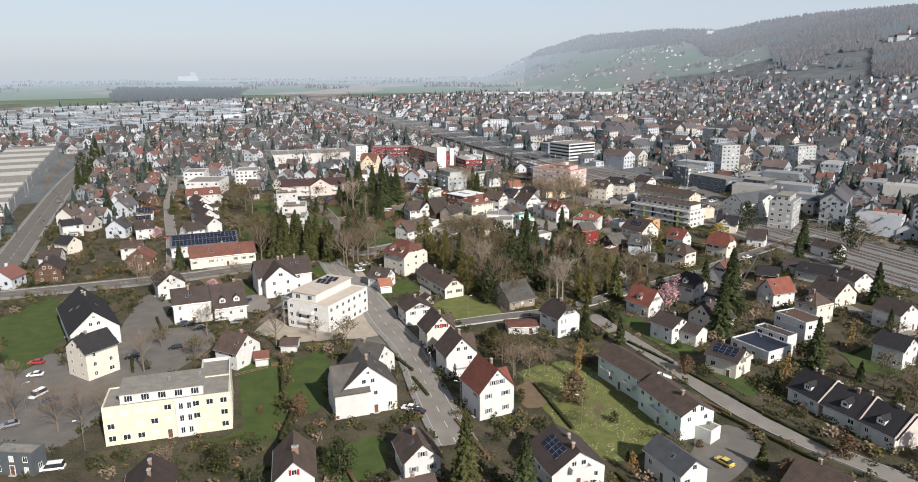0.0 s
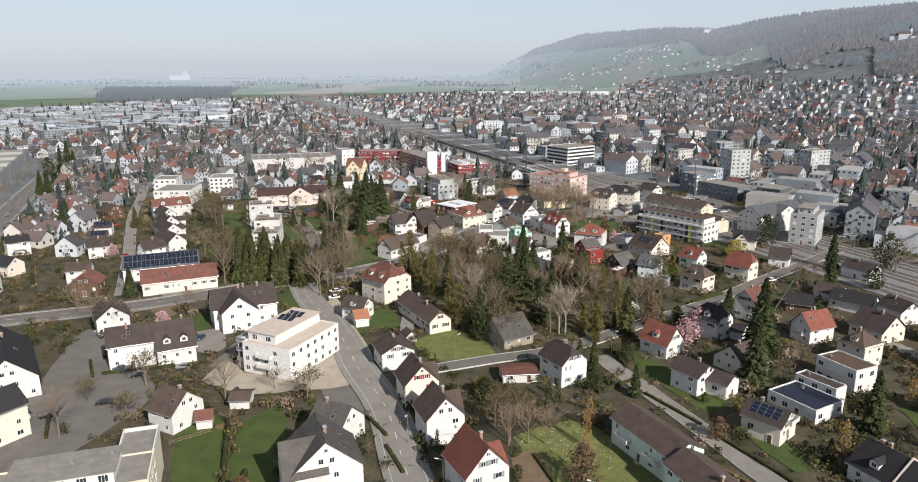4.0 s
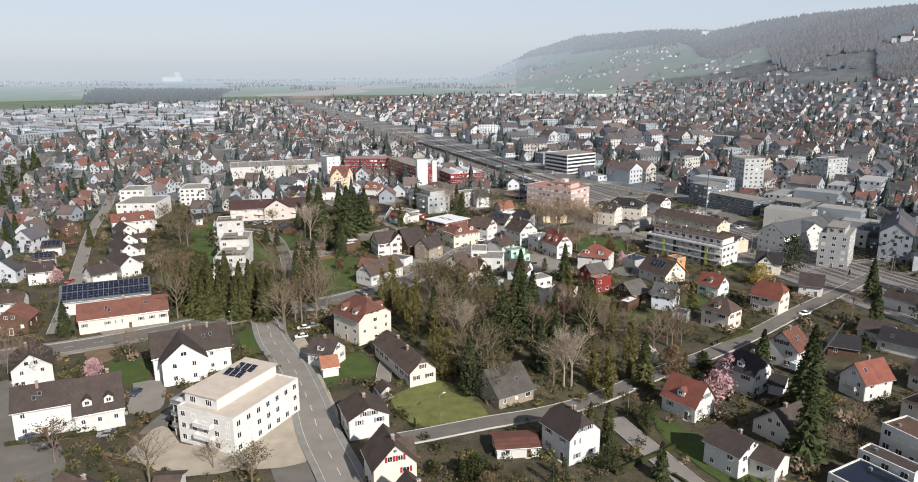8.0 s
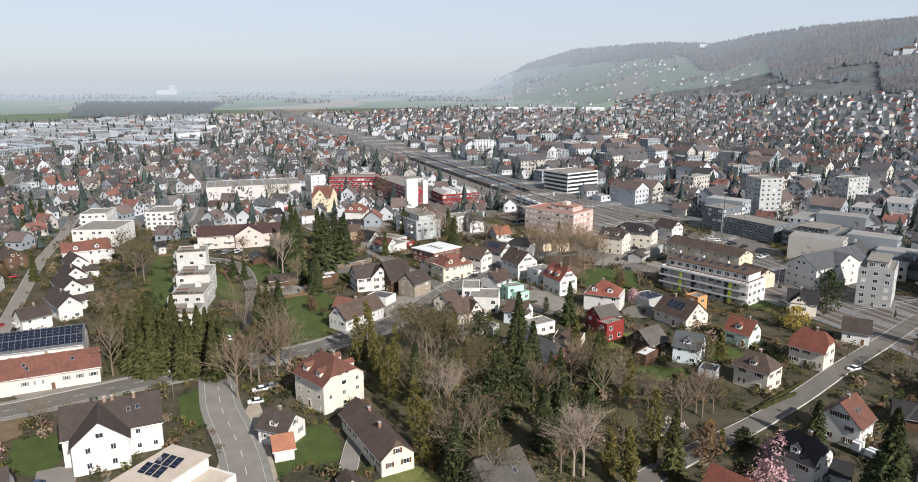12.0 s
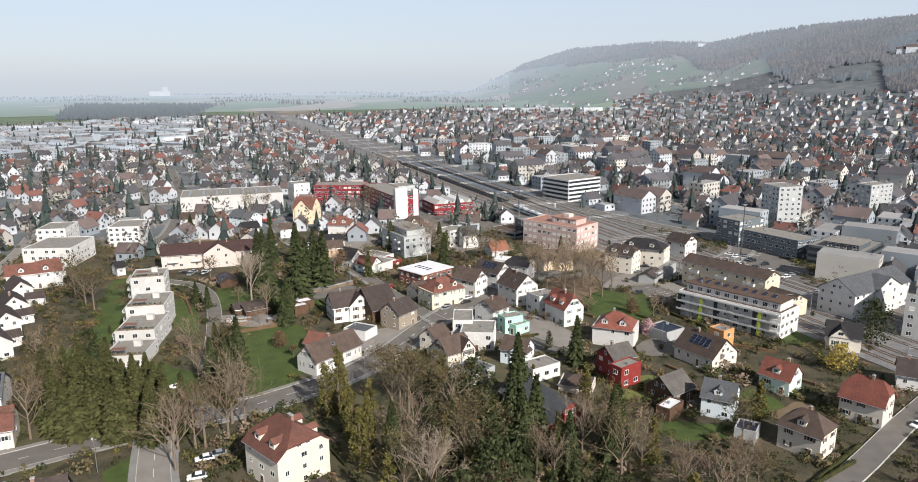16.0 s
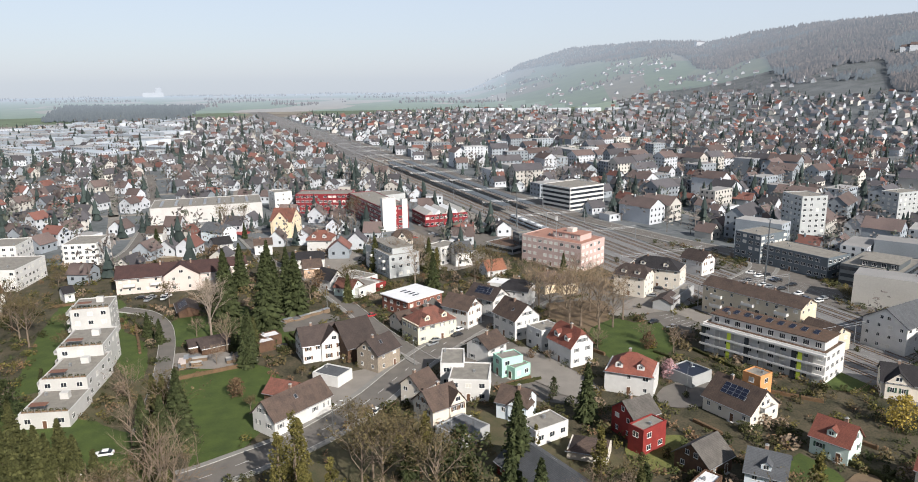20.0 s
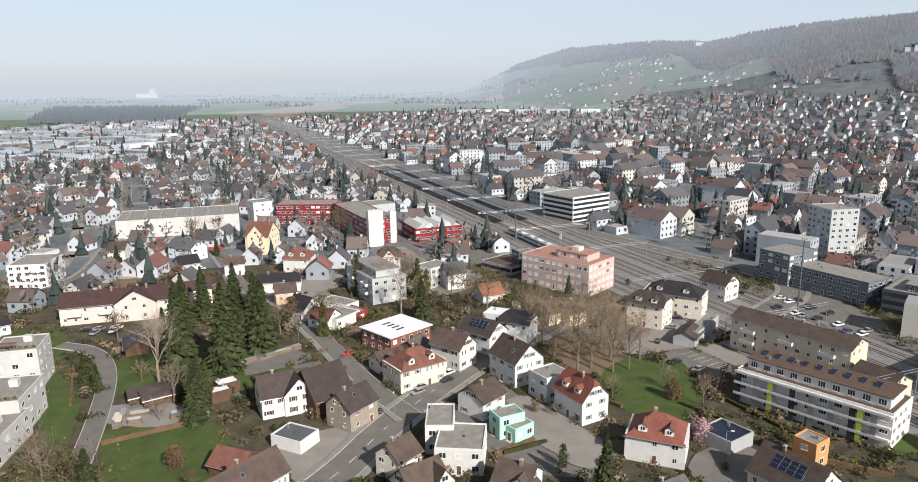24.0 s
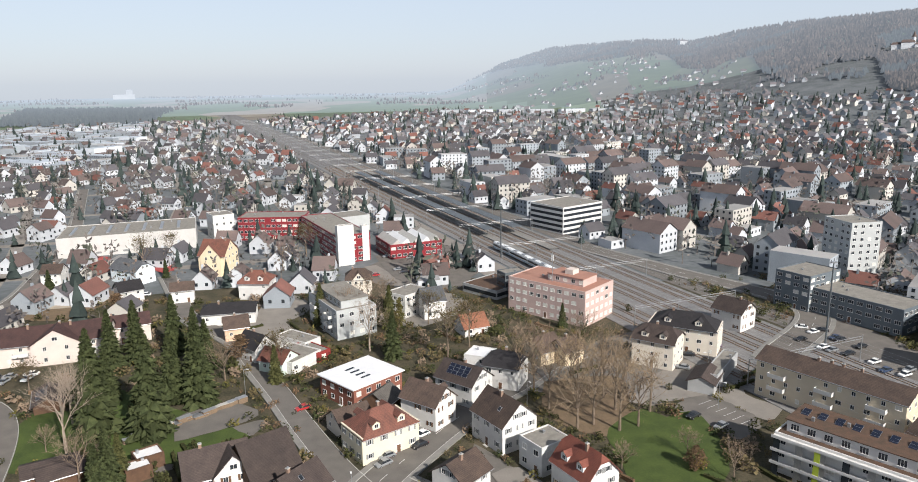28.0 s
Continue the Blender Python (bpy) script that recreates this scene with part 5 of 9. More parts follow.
road("bypass", 12, ASPHALT, [(-196.9, 304.3), (-234.1, 406), (-275.8, 523.1), (-316.3, 646), (-374.5, 812.8)])
road("lane", 5, ASPHALT, [(-55.4, 347.5), (-61, 377.5), (-69.7, 411.6), (-77.7, 432), (-87.7, 444.8), (-100, 450.7)])
road("lane", 6, ASPHALT, [(16.8, 387), (8.4, 401.3), (-1, 421), (-10.6, 442.9), (-21.6, 466.3), (-30.5, 486), (-53.6, 515.1), (-65.9, 545.3), (-78.7, 575.8)])
road("lane", 6.5, ASPHALT, [(-133.7, 520.5), (-131, 547), (-139.7, 591.7), (-157.7, 667.7), (-195.9, 773.7), (-229.6, 866.1)])
road("lane", 5, ASPHALT2, [(135.5, 236.1), (139.1, 220.7), (142.9, 201.9)])
road("lane", 6, ASPHALT, [(22.1, 392.7), (34.4, 381.4)])
road("station_road", 10, ASPHALT, [(136.8, 446.2), (176, 491.5), (147.9, 549.7), (121.6, 599.5)])
road("lane", 4, ASPHALT2, [(-14.5, 235.7), (-12.8, 270.6), (-4.9, 254.2)])

# ---- houses, street by street ----
house(-109.2, 192.8, 55.3, 9.5, 9.6, 8.5, 12, "black", "cream", "cream three-storey house with a black tiled roof by the car park", dormer="n", balcony="e")
house(-124.7, 224.5, -58.3, 30.7, 13.9, 6, 12, "black", "white", "large house with a deep black tiled roof and timber gable", sky=3, chim=2)
house(-168.1, 287.8, -74.4, 12, 9.6, 5.5, 9, "dark", "wood", "dark timber chalet with white window frames")
house(-175.8, 304.3, 11.2, 8.2, 8.7, 6, 9, "dark", "white", "white house with a dark brown roof beside the bypass")
house(-182.5, 332.7, -24.2, 8.6, 7.8, 5, 8, "black", "cream", "beige house with a black roof and skylight")
house(-197, 366.6, 37.0, 9.4, 8.7, 6.5, 9, "black", "white", "white house with a black roof and balconies", balcony="s")
house(-148, 321, 14.2, 9, 7.8, 5.5, 8, "brown", "white", "white house with a brown tiled roof and flat wing")
house(-137.5, 304, -81.5, 9.8, 10.4, 5, 8.5, "oldred", "wood", "dark timber chalet with a reddish roof")
house(-156.9, 360.1, 20.7, 8.9, 8.7, 5.5, 8.5, "dark", "white", "white house with a dark roof on the side street", sky=2)
house(-112.3, 264.3, -62, 12.8, 9.8, 6, 9.8, "dark", "white", "white gabled house with a dark roof beside the main road", balcony="w")
house(-94.6, 235.8, 21, 12.4, 9.8, 7.6, 11.6, "dark", "white", "white apartment house with a dark brown roof and skylights", sky=4, chim=1)
house(-83.4, 239.2, 23, 10.6, 13.6, 5.4, 11.6, "dark", "white", "white apartment house with a deep brown roof and wide dormer", dormer="s", chim=1)
house(-103.7, 307.4, 20.7, 27.2, 10.4, 5.2, 9, "oldred", "cream", "long cream farmhouse with a weathered red tiled roof", shutter="grey", sky=6, chim=1, name="farmhouse", category="farmhouse")
house(-70.2, 269.6, 22.3, 20.6, 12.6, 7.2, 12.2, "dark", "white", "white apartment house with a broad gable above red garages", sky=4, chim=3, cross=(-2.6, 11.5, 5, 12, "s"))
house(-69.4, 197.2, -30.9, 8.3, 9.6, 5.5, 9.5, "brown", "white", "white gabled house with a brown roof and low annex", sky=1)
house(-62.3, 195.9, 11.6, 3.6, 5, 2.8, 4, "oldred", "white", "low white annex with a red tiled roof", chim=0, wins=False, name="garage", category="garage")
house(-55.9, 206.3, 0.9, 4.8, 6, 2.6, 3.6, "brown", "white", "white garage with a brown roof", chim=0, wins=False, name="garage", category="garage")
house(-30.2, 168.6, -73, 12.5, 14.6, 7.0, 13.2, "grey", "white", "large white house with weathered grey tiled cross gables", balcony="w", sky=4, chim=1, cross=(1.5, 10.5, 1.2, 12.2, "s"))
house(-29.4, 186.9, -30.4, 8.8, 10.4, 5, 9.5, "grey", "white", "grey-tiled house behind the white gabled house", sky=2)
house(-41.6, 132.6, -80.1, 12.2, 7.8, 5.2, 9, "brown", "white", "white house with red shutters and a brown roof", shutter="red", chim=2)
house(-16.1, 137, -75.2, 9.4, 7.8, 5, 8.5, "brown", "white", "white house with a brown roof and glazed porch", shutter="grey", sky=2, chim=1)
house(-69.2, 127, -75.9, 9.6, 8.7, 5, 8.5, "dark", "white", "white house with a dark brown roof and two chimneys", chim=2)
house(-17.2, 120.9, 18.3, 8.9, 8.7, 5, 8, "brown", "white", "house with a brown tiled roof at a garden")
house(1.6, 163.6, -67, 10, 9.6, 7.8, 13, "red", "white", "white three-storey house with a bright red tiled roof", shutter="grey", cross=(0, 6, 0.3, 10.5, "n"))
house(-5.2, 187.2, -72.5, 9, 9.2, 7.0, 11.8, "brown", "white", "white three-storey house with a brown roof and balconies", balcony="e", cross=(0, 5, 0.3, 11, "n"))
house(-10.4, 206.0, -73, 8.8, 9.0, 6.8, 11.4, "brown", "cream", "cream house with red shutters and a brown roof", shutter="red", cross=(0, 5, 0.3, 10, "n"))
house(-17.3, 229.5, -71.5, 9.2, 9.6, 5.5, 8, "brown", "white", "white house with a brown roof and covered balcony", shutter="grey", balcony="w")
house(-31.1, 269.9, -26.2, 7.9, 7.8, 4.5, 7.5, "dark", "white", "small white house with a dark roof and dormer", shutter="grey", dormer="s")
house(-29.8, 262.9, 17.2, 4.4, 7, 3.2, 5.2, "orange", "white", "low white annex with an orange tiled roof", chim=0, name="annex", category="annex")
house(-22.0, 291.0, -48, 13.2, 13.0, 8.4, 13.4, "oldred", "cream", "cream three-storey house with a weathered red hipped roof", dormer="sn", clip=0.6, chim=2)
house(-8.3, 264.2, -65, 25.4, 7.8, 4.5, 7.8, "brown", "cream", "long low farmhouse with a mossy brown roof and timber gable", shutter="brown", clip=0.25, chim=2)
house(-13.1, 246.9, -68.0, 4, 3.4, 2.4, 3.8, "brown", "white", "small white garden shed with a steep brown roof", chim=0, wins=False, name="garden_shed", category="garden shed")
house(17.9, 245.2, 28.3, 11.1, 13.1, 3.4, 8.5, "grey", "stone", "low house with a broad grey fibre-cement roof among trees", sky=2)
house(30.0, 216.0, -62, 9.6, 8.8, 6.8, 10.6, "dark", "white", "white villa with a dark half-hipped roof and two chimneys", shutter="grey", clip=0.4, chim=2)
house(17.6, 217.2, 3, 9.5, 6.8, 2.7, 3.2, "oldred", "white", "low glazed garden pavilion with a reddish roof", chim=0, name="pavilion", category="pavilion")
house(63.6, 232.7, -55, 9.6, 8.2, 4.6, 9.2, "red", "white", "white house with a bright red roof and gabled dormer", shutter="grey", dormer="s", chim=0)
house(64.1, 207.9, -59, 8.5, 8.5, 5.6, 8.0, "dark", "white", "white house with a dark brown roof and attached wing")
house(70.0, 204.2, -52, 6.4, 6.6, 4.4, 6.2, "dark", "white", "white side wing with a dark brown roof", chim=0)
house(42.2, 173.8, -68.5, 19.5, 9.1, 6.6, 9, "brown", "palegreen", "long pale green row of flats with a brown tiled roof", balcony="s", chim=0, name="row_house", category="row house")
house(46.7, 154.3, -74.0, 17.3, 9.1, 6.6, 9, "brown", "palegreen", "long row of flats with a white gable and brown roof", balcony="s", chim=1, name="row_house", category="row house")
house(38.3, 129.9, -68.7, 11.1, 7, 5, 7.5, "slate", "white", "white house with a grey ribbed roof by the yard", sky=2, chim=0)
house(65.9, 122, -54.2, 10.4, 12.2, 3.2, 6.5, "brown", "beige", "low house with a wide brown tiled roof", chim=1)
house(72.2, 182.5, -51, 9.2, 8.5, 5.2, 7.8, "dark", "cream", "cream house with dark roof and solar panels", solar="s", balcony="e")
house(114.3, 239.2, 18, 9.9, 7.6, 5.5, 9.6, "red", "white", "white house with a red tiled roof and balconies", balcony="w", sky=1)
house(118.4, 221.1, -66, 8.5, 8.4, 6.6, 10, "brown", "cream", "cream house with a brown pyramid roof and dormer", dormer="s", clip=1)
house(135.5, 239.1, -67.7, 10.9, 11.3, 4.5, 9, "dark", "cream", "house with a broad dark brown roof and timber gable")
house(152.3, 253.2, -76.2, 9.2, 8.7, 5, 8, "dark", "white", "white house with a dark roof behind trees", sky=1)
house(141.6, 212.8, -67.5, 9.4, 9.6, 6.4, 9.5, "dark", "white", "white two-storey house with a brown roof and balcony", balcony="s")
house(123.1, 185.3, -56.9, 8.2, 9.6, 6, 9, "black", "white", "white house with a black roof and curved balcony")
house(169.6, 301.5, -65.6, 12, 7.8, 4.5, 7, "dark", "white", "long white house with a dark roof near the railway", shutter="brown")
house(124.7, 266.2, -30.7, 8.1, 8.7, 3.5, 6, "black", "wood", "low dark-roofed house among gardens", chim=0)
house(142.4, 276.5, -50.3, 9.1, 8.7, 3.5, 6, "dark", "cream", "low house with a dark roof among gardens", chim=0)
house(87.1, 161.2, -68.8, 9.6, 11.3, 4, 8, "black", "white", "terraced house with a black roof and dormers", dormer="s", chim=2, name="terraced_house", category="terraced house")
house(90.9, 151.9, -63.5, 9.6, 11.3, 4, 8, "black", "white", "terraced house with a black roof between pink party walls", dormer="s", chim=2, name="terraced_house", category="terraced house")
house(94.5, 143.2, -67.9, 9.6, 11.3, 4, 8, "black", "white", "terraced house with a black roof at the row's end", dormer="s", chim=2, name="terraced_house", category="terraced house")
house(84.3, 244.7, -56.0, 8.9, 8.7, 6.5, 10.5, "black", "white", "white villa with a black hipped roof and dormers", shutter="brown", dormer="s", clip=0.5)
house(92.4, 242.7, -39.0, 3.6, 7, 3, 4.5, "black", "white", "white garage with a dark pitched roof", chim=0, wins=False, name="garage", category="garage")
house(104.1, 260.7, 36.2, 8.2, 9.6, 6, 10.5, "oldred", "white", "white gabled house with brown shutters and reddish roof", shutter="brown", sky=3)
house(97.7, 291.7, -54, 9.8, 8.2, 6.2, 9.8, "brown", "cream", "cream house with a brown hipped roof and wide dormer", shutter="brown", dormer="s", clip=0.8)
house(121.3, 305.4, -51, 10.1, 8.4, 6.2, 11, "red", "cream", "cream house with a red half-hipped roof and bay", shutter="brown", clip=0.5)
house(144.6, 352.6, -30, 9.8, 10, 5, 8.5, "black", "cream", "cream house with green shutters and a black roof", shutter="green", cross=(-1, 6, 0.5, 8, "s"))
house(146.2, 322.3, -33.5, 7.9, 7.8, 4.5, 8, "dark", "white", "white house with a dark roof by the railway")


house(144.6, 266, -48.2, 13.5, 9.6, 3.6, 6.5, "black", "white", "low house with a wide black roof and glazed porch", sky=1, chim=0)
house(82.2, 219.2, 27.3, 10, 10.7, 3.6, 8.0, "dark", "cream", "cream house with a broad brown gable roof")
yellow_block = flat_block(-75.8, 158.9, 14, 28, 11, 9.3, "yellow", "pale yellow flat-roofed apartment block with set-back top storey", blind=0.4, attic=(-10.2, -4.2, 8.0, 5.0, 2.5))
flat_block(-102.6, 141.5, -9.0, 9.6, 4.3, 5, "charcoal", "dark flat-roofed building with a red fascia", winw=1.1)
flat_block(51.4, 145.9, -51.6, 4.8, 4.3, 3, "white", "white flat-roofed garage at the yard", sides="", name="garage", category="garage")
flat_block(87.5, 194.2, -64, 13.5, 10.9, 3.4, "white", "low building with a blue solar roof", roof=SOLAR)
flat_block(94.8, 200.4, -62, 11.5, 4.6, 4.6, "white", "white house with a black flat roof", roof=ROOF["dark"])
flat_block(106, 207.5, -69, 12, 8.3, 6.5, "white", "white cubic house with a flat brown roof", roof=SEDUM)
modern_block = flat_block(-47.2, 233.0, -28, 16.5, 23.6, 8.8, "white", "modern white apartment block with terraces and solar panels", roof=MEMBRANE, balcony="sw", winw=1.3, attic=(-7.8, -9.6, 1.8, 11.4, 2.9))
solar_shed = house(-117.5, 327.5, 18.5, 29, 13.5, 5.2, 9.4, "slate", "white", "white workshop with solar panels all over its roof", chim=0, name="workshop", category="workshop")
flat_block(-95.7, 420.8, 11.1, 12.1, 13.4, 12, "offwhite", "white stepped apartment block with roof terraces", balcony="w", step=4)
flat_block(-86.5, 393.9, 6.9, 12.6, 16.8, 9.5, "offwhite", "white stepped apartment block, second step", balcony="w", step=4)
flat_block(-83.8, 378.8, 3.4, 12.3, 19.3, 6.5, "offwhite", "white stepped apartment block, lower terrace", balcony="w", step=4)
flat_block(-81.6, 360.9, 2.3, 12.1, 14.4, 4, "offwhite", "white stepped apartment block, lowest terrace", balcony="w", step=4)
house(-89.7, 480.7, 12.5, 40.9, 11.3, 7, 11, "maroon", "pinkish", "long pale pink building with a dark red roof and central gable", balcony="s", chim=3, cross=(5, 14, 2, 11.5, "s"), name="retirement_home", category="retirement home")
flat_block(-163.7, 493.5, -0.2, 22.1, 25.4, 9, "white", "white flat-roofed apartment house", balcony="w")
flat_block(-184.5, 536.7, 5.3, 14.4, 19.5, 9, "white", "white flat-roofed apartment house behind another", balcony="w")
flat_block(-144.9, 531.3, 4.6, 15.4, 20, 10.5, "white", "white cubic apartment house with balconies", balcony="w")
house(-154.9, 462.7, 45.1, 8.9, 8.7, 5.5, 8.5, "oldred", "white", "white house with a reddish brown roof", balcony="e", sky=2)
house(-125.8, 465.8, 39.6, 3.6, 7, 4, 6, "black", "white", "small white house with a black gable roof", chim=0)
house(-72.7, 444.7, -67.6, 11.9, 7, 2.6, 4.2, "dark", "wood", "garden shed with solar panels on its roof", solar="s", chim=0, wins=False, name="shed", category="shed")
house(-17.3, 397.0, 20.5, 13.4, 10.8, 6, 10.2, "dark", "white", "white farmhouse with brown shutters and dark cross gable", shutter="brown", cross=(3, 8, 0.6, 10, "s"))
house(-7.3, 397.6, 35.8, 11.1, 13.1, 5, 11.5, "dark", "wood", "dark timber barn with a huge old tiled roof", chim=0, wins=False, name="barn", category="barn")
house(1.5, 386.7, 49, 9.8, 8.6, 6.0, 9.6, "dark", "stone", "rubble-stone house with a dark roof and skylights", sky=3)
flat_block(-11.5, 376.4, -31.1, 8.9, 7.1, 2.9, "white", "white double garage with a grey flat roof", roof=ROOF["slate"], sides="", name="garage", category="garage")
house(-19.2, 352.6, 49, 18.6, 8.4, 5, 9, "brown", "white", "white house with a brown roof along the main road", shutter="grey", sky=1)
house(-23.3, 365.8, -26.8, 8.4, 7.8, 3, 5.5, "oldred", "wood", "old shed with a patched red and grey roof", chim=0, wins=False, name="shed", category="shed")
house(17.8, 410, 31, 15.3, 10.2, 6.8, 10.6, "oldred", "yellow", "pale yellow inn with a red hipped roof and dormers", shutter="grey", dormer="sn", clip=1, chim=1)
house(30.0, 421.8, -42, 11.2, 8.4, 7.2, 10.8, "brown", "white", "white three-storey house with brown shutters and reddish roof", shutter="brown", dormer="n")
house(40.5, 434, -44, 12.4, 9.4, 6.8, 10.4, "dark", "white", "white house with a mossy dark roof and solar panels", shutter="grey", solar="s", sky=2)
house(53.4, 441.8, -28.8, 10.4, 9.2, 7, 10, "black", "white", "white house with a black hipped roof", clip=0.6)
flat_block(46.9, 447.3, -28.8, 7.4, 7.6, 7.6, "white", "white flat-roofed wing beside the black hipped roof", roof=WHITE_METAL, name="annex", category="annex")
house(35, 388.9, 43.2, 8.8, 8.7, 5.5, 8.5, "brown", "white", "white house with a brown gable roof", shutter="grey")
flat_block(40, 377.1, -68.4, 5.4, 7.1, 5.5, "mint", "mint-green flat-roofed annex of a house")
flat_block(41.4, 376.2, -54.6, 8.1, 6.3, 3.4, "mint", "low mint-green extension with a terrace")
flat_block(23.4, 373.9, -5.4, 6.7, 11.5, 7, "white", "white two-storey house with a flat grey roof")
flat_block(27.7, 364.9, -10.2, 10.9, 12.2, 6, "white", "white house with roof terrace", name="house", category="house")
house(47.6, 410, -61, 12.0, 10.4, 7.4, 12, "brown", "white", "white three-storey house with a brown gable roof", shutter="grey", sky=2)
flat_block(54.8, 397.2, -61, 7.6, 8.6, 6.8, "white", "white annex with a roof terrace", name="annex", category="annex")
house(60.6, 385.2, -64, 11.2, 8.6, 6.8, 11.4, "red", "white", "white house with a red roof and glazed bay", shutter="grey", dormer="s", clip=0.25)
house(73.2, 363.6, -27.4, 13.3, 10.4, 6.5, 10.5, "red", "white", "white house with a red pyramid roof and gabled bay", dormer="s", clip=1, chim=1)
house(65.6, 337.7, 24.3, 7.9, 7.8, 6.5, 9.5, "grey", "redwood", "dark red timber-clad house with mossy grey roof")
flat_block(66.2, 330.5, -57.5, 4.4, 8.3, 6.2, "redwood", "dark red annex with a white-railed terrace")
house(75.6, 320.5, 32.5, 8.9, 8.7, 4, 7.5, "grey", "wood", "dark timber chalet with a grey roof", chim=0)
flat_block(71.9, 310.5, -48.6, 3.9, 7.2, 3.2, "wood", "garden pavilion with a white canopy roof", roof=WHITE_METAL, sides="", name="garden_pavilion", category="garden pavilion")
house(96.0, 345.4, -61, 14, 11.6, 4.2, 9, "brown", "cream", "cream house with a brown roof covered in solar panels", balcony="e", sky=1, solar="s")
flat_block(106.0, 356.5, -60, 5.4, 5.4, 6, "orange", "bright orange cubic house behind the solar roof")
house(85.7, 311.6, -34.5, 7.8, 9.1, 5.6, 8.8, "slate", "bluewhite", "white house with a blue-grey slate roof and front gable", dormer="s", chim=1)
flat_block(86.3, 297.6, -36.0, 5, 5.7, 3, "grey", "carport with a solar panel roof", roof=SOLAR, sides="", name="carport", category="carport")
house(108.5, 323.9, -53, 8.4, 7.8, 4.8, 8.4, "red", "palegreen", "pale green house with a red roof and green shutters", shutter="green", dormer="s")
house(39.7, 315.6, -62, 21.9, 11.3, 3.4, 7.5, "slate", "redwood", "long red-clad house with a wide grey roof", sky=3, chim=0)
flat_block(42.9, 338.1, -61.0, 7, 10.2, 4, "white", "white flat-roofed annex with a terrace", name="annex", category="annex")
house(38.3, 349.9, -32.2, 7.9, 7.8, 5, 8, "brown", "bluewhite", "blue-grey house with a brown roof", cross=(2, 5, 0.5, 7, "s"))
house(52, 328.5, -23.2, 9.3, 7, 2.6, 4.4, "brown", "cream", "low garden house with a brown hipped roof", clip=1, chim=0, wins=False, name="garden_house", category="garden house")
house(17.8, 349, 32.6, 8.9, 8.7, 5.8, 9.5, "brown", "cream", "cream house with a brown roof and cross gable", shutter="brown", cross=(3, 5, 0.4, 9, "s"))
house(13.4, 361.1, 47.7, 7.2, 7, 5.5, 8.5, "brown", "cream", "cream house with a brown roof on the main road")
flat_block(23.4, 339.2, -47.5, 9.3, 9.5, 3, "grey", "low workshop with a patched roof", roof=ROOF["slate"], sides="", name="workshop", category="workshop")
pavilion_hall = flat_block(12.4, 440.8, -49.4, 14.9, 17, 5.6, "brickred", "brick pavilion with a wide white flat roof", roof=WHITE_METAL, name="pavilion", category="pavilion")
house(18.2, 431.5, 57.3, 7.8, 7.8, 3, 5.5, "grey", "wood", "open shed with a patched grey roof", chim=0, wins=False, name="shed", category="shed")
house(10.2, 419.9, 29.7, 8.9, 8.7, 3.6, 6.5, "brown", "cream", "low half-timbered house with a brown roof", chim=0)
house(-57, 580.5, -14, 12.4, 14, 9.6, 15.6, "oldred", "ochre", "ochre villa with a red roof and broad gable", chim=2, cross=(0, 9.5, 0.8, 15, "s"))
house(-32.6, 539.5, -8.7, 12.3, 10.4, 7, 11, "oldred", "white", "white villa with a red hipped roof and gable", dormer="s", clip=0.8, chim=2)
house(8.5, 537.9, 1.3, 10.3, 8.7, 7, 10.5, "brown", "cream", "cream villa with a brown hipped roof", clip=0.7, cross=(0, 5, 0.5, 10, "s"))
house(-37.5, 509.7, 4.8, 18.5, 10.4, 4.6, 7, "black", "white", "low white building with a black roof", clip=0.5)
house(-31.7, 491.1, 16.0, 7.9, 7.8, 5, 8, "brown", "orangish", "salmon house with a brown gable roof")
house(-21.7, 471.8, -42.5, 9.2, 7.8, 5, 8.5, "black", "white", "white house with a black gable roof")
house(-13.2, 461, -29.7, 8.7, 7.8, 4.2, 7, "oldred", "palegreen", "pale green house with a dark red roof")
flat_block(-9.5, 479.5, -40.6, 13.8, 6.8, 3.4, "white", "low white flat-roofed building")
flat_block(-4.4, 470.2, -45.4, 12.2, 5.5, 3, "redwood", "row of garages with dark red doors", name="garage", category="garage")
flat_block(3.9, 498, -64.1, 26.2, 14.6, 10, "greylight", "modern grey concrete apartment block with glazed corner", balcony="s", attic=(-10.7, -4.6, 10.7, 5.5, 2.9))
house(36, 505.1, 15.2, 8.2, 9.6, 7, 11, "slate", "white", "white apartment house with grey gables", balcony="s")
flat_block(27.7, 509.8, -45.9, 9.8, 13.2, 8.5, "white", "white balconied apartment house", balcony="s")
house(48.7, 485.2, 18.6, 8.9, 8.7, 3.4, 7, "orange", "white", "white house with an orange tiled roof")
house(67.5, 457.1, 28.4, 8.4, 8.7, 5, 8.5, "brown", "ochre", "ochre house with a brown gable roof")
house(74.5, 455.5, 27.8, 7.6, 7.8, 5, 8, "brown", "ochre", "timber-framed ochre house with a brown roof")
house(102.1, 451.4, -39.5, 12.6, 10.4, 8.5, 12, "dark", "cream", "cream three-storey house with a dark hipped roof", dormer="s", balcony="w", clip=0.5)
house(115.5, 462.5, -33.9, 21.5, 11.3, 8.5, 12, "black", "cream", "stately cream house with a dark mansard roof", dormer="s", clip=1)
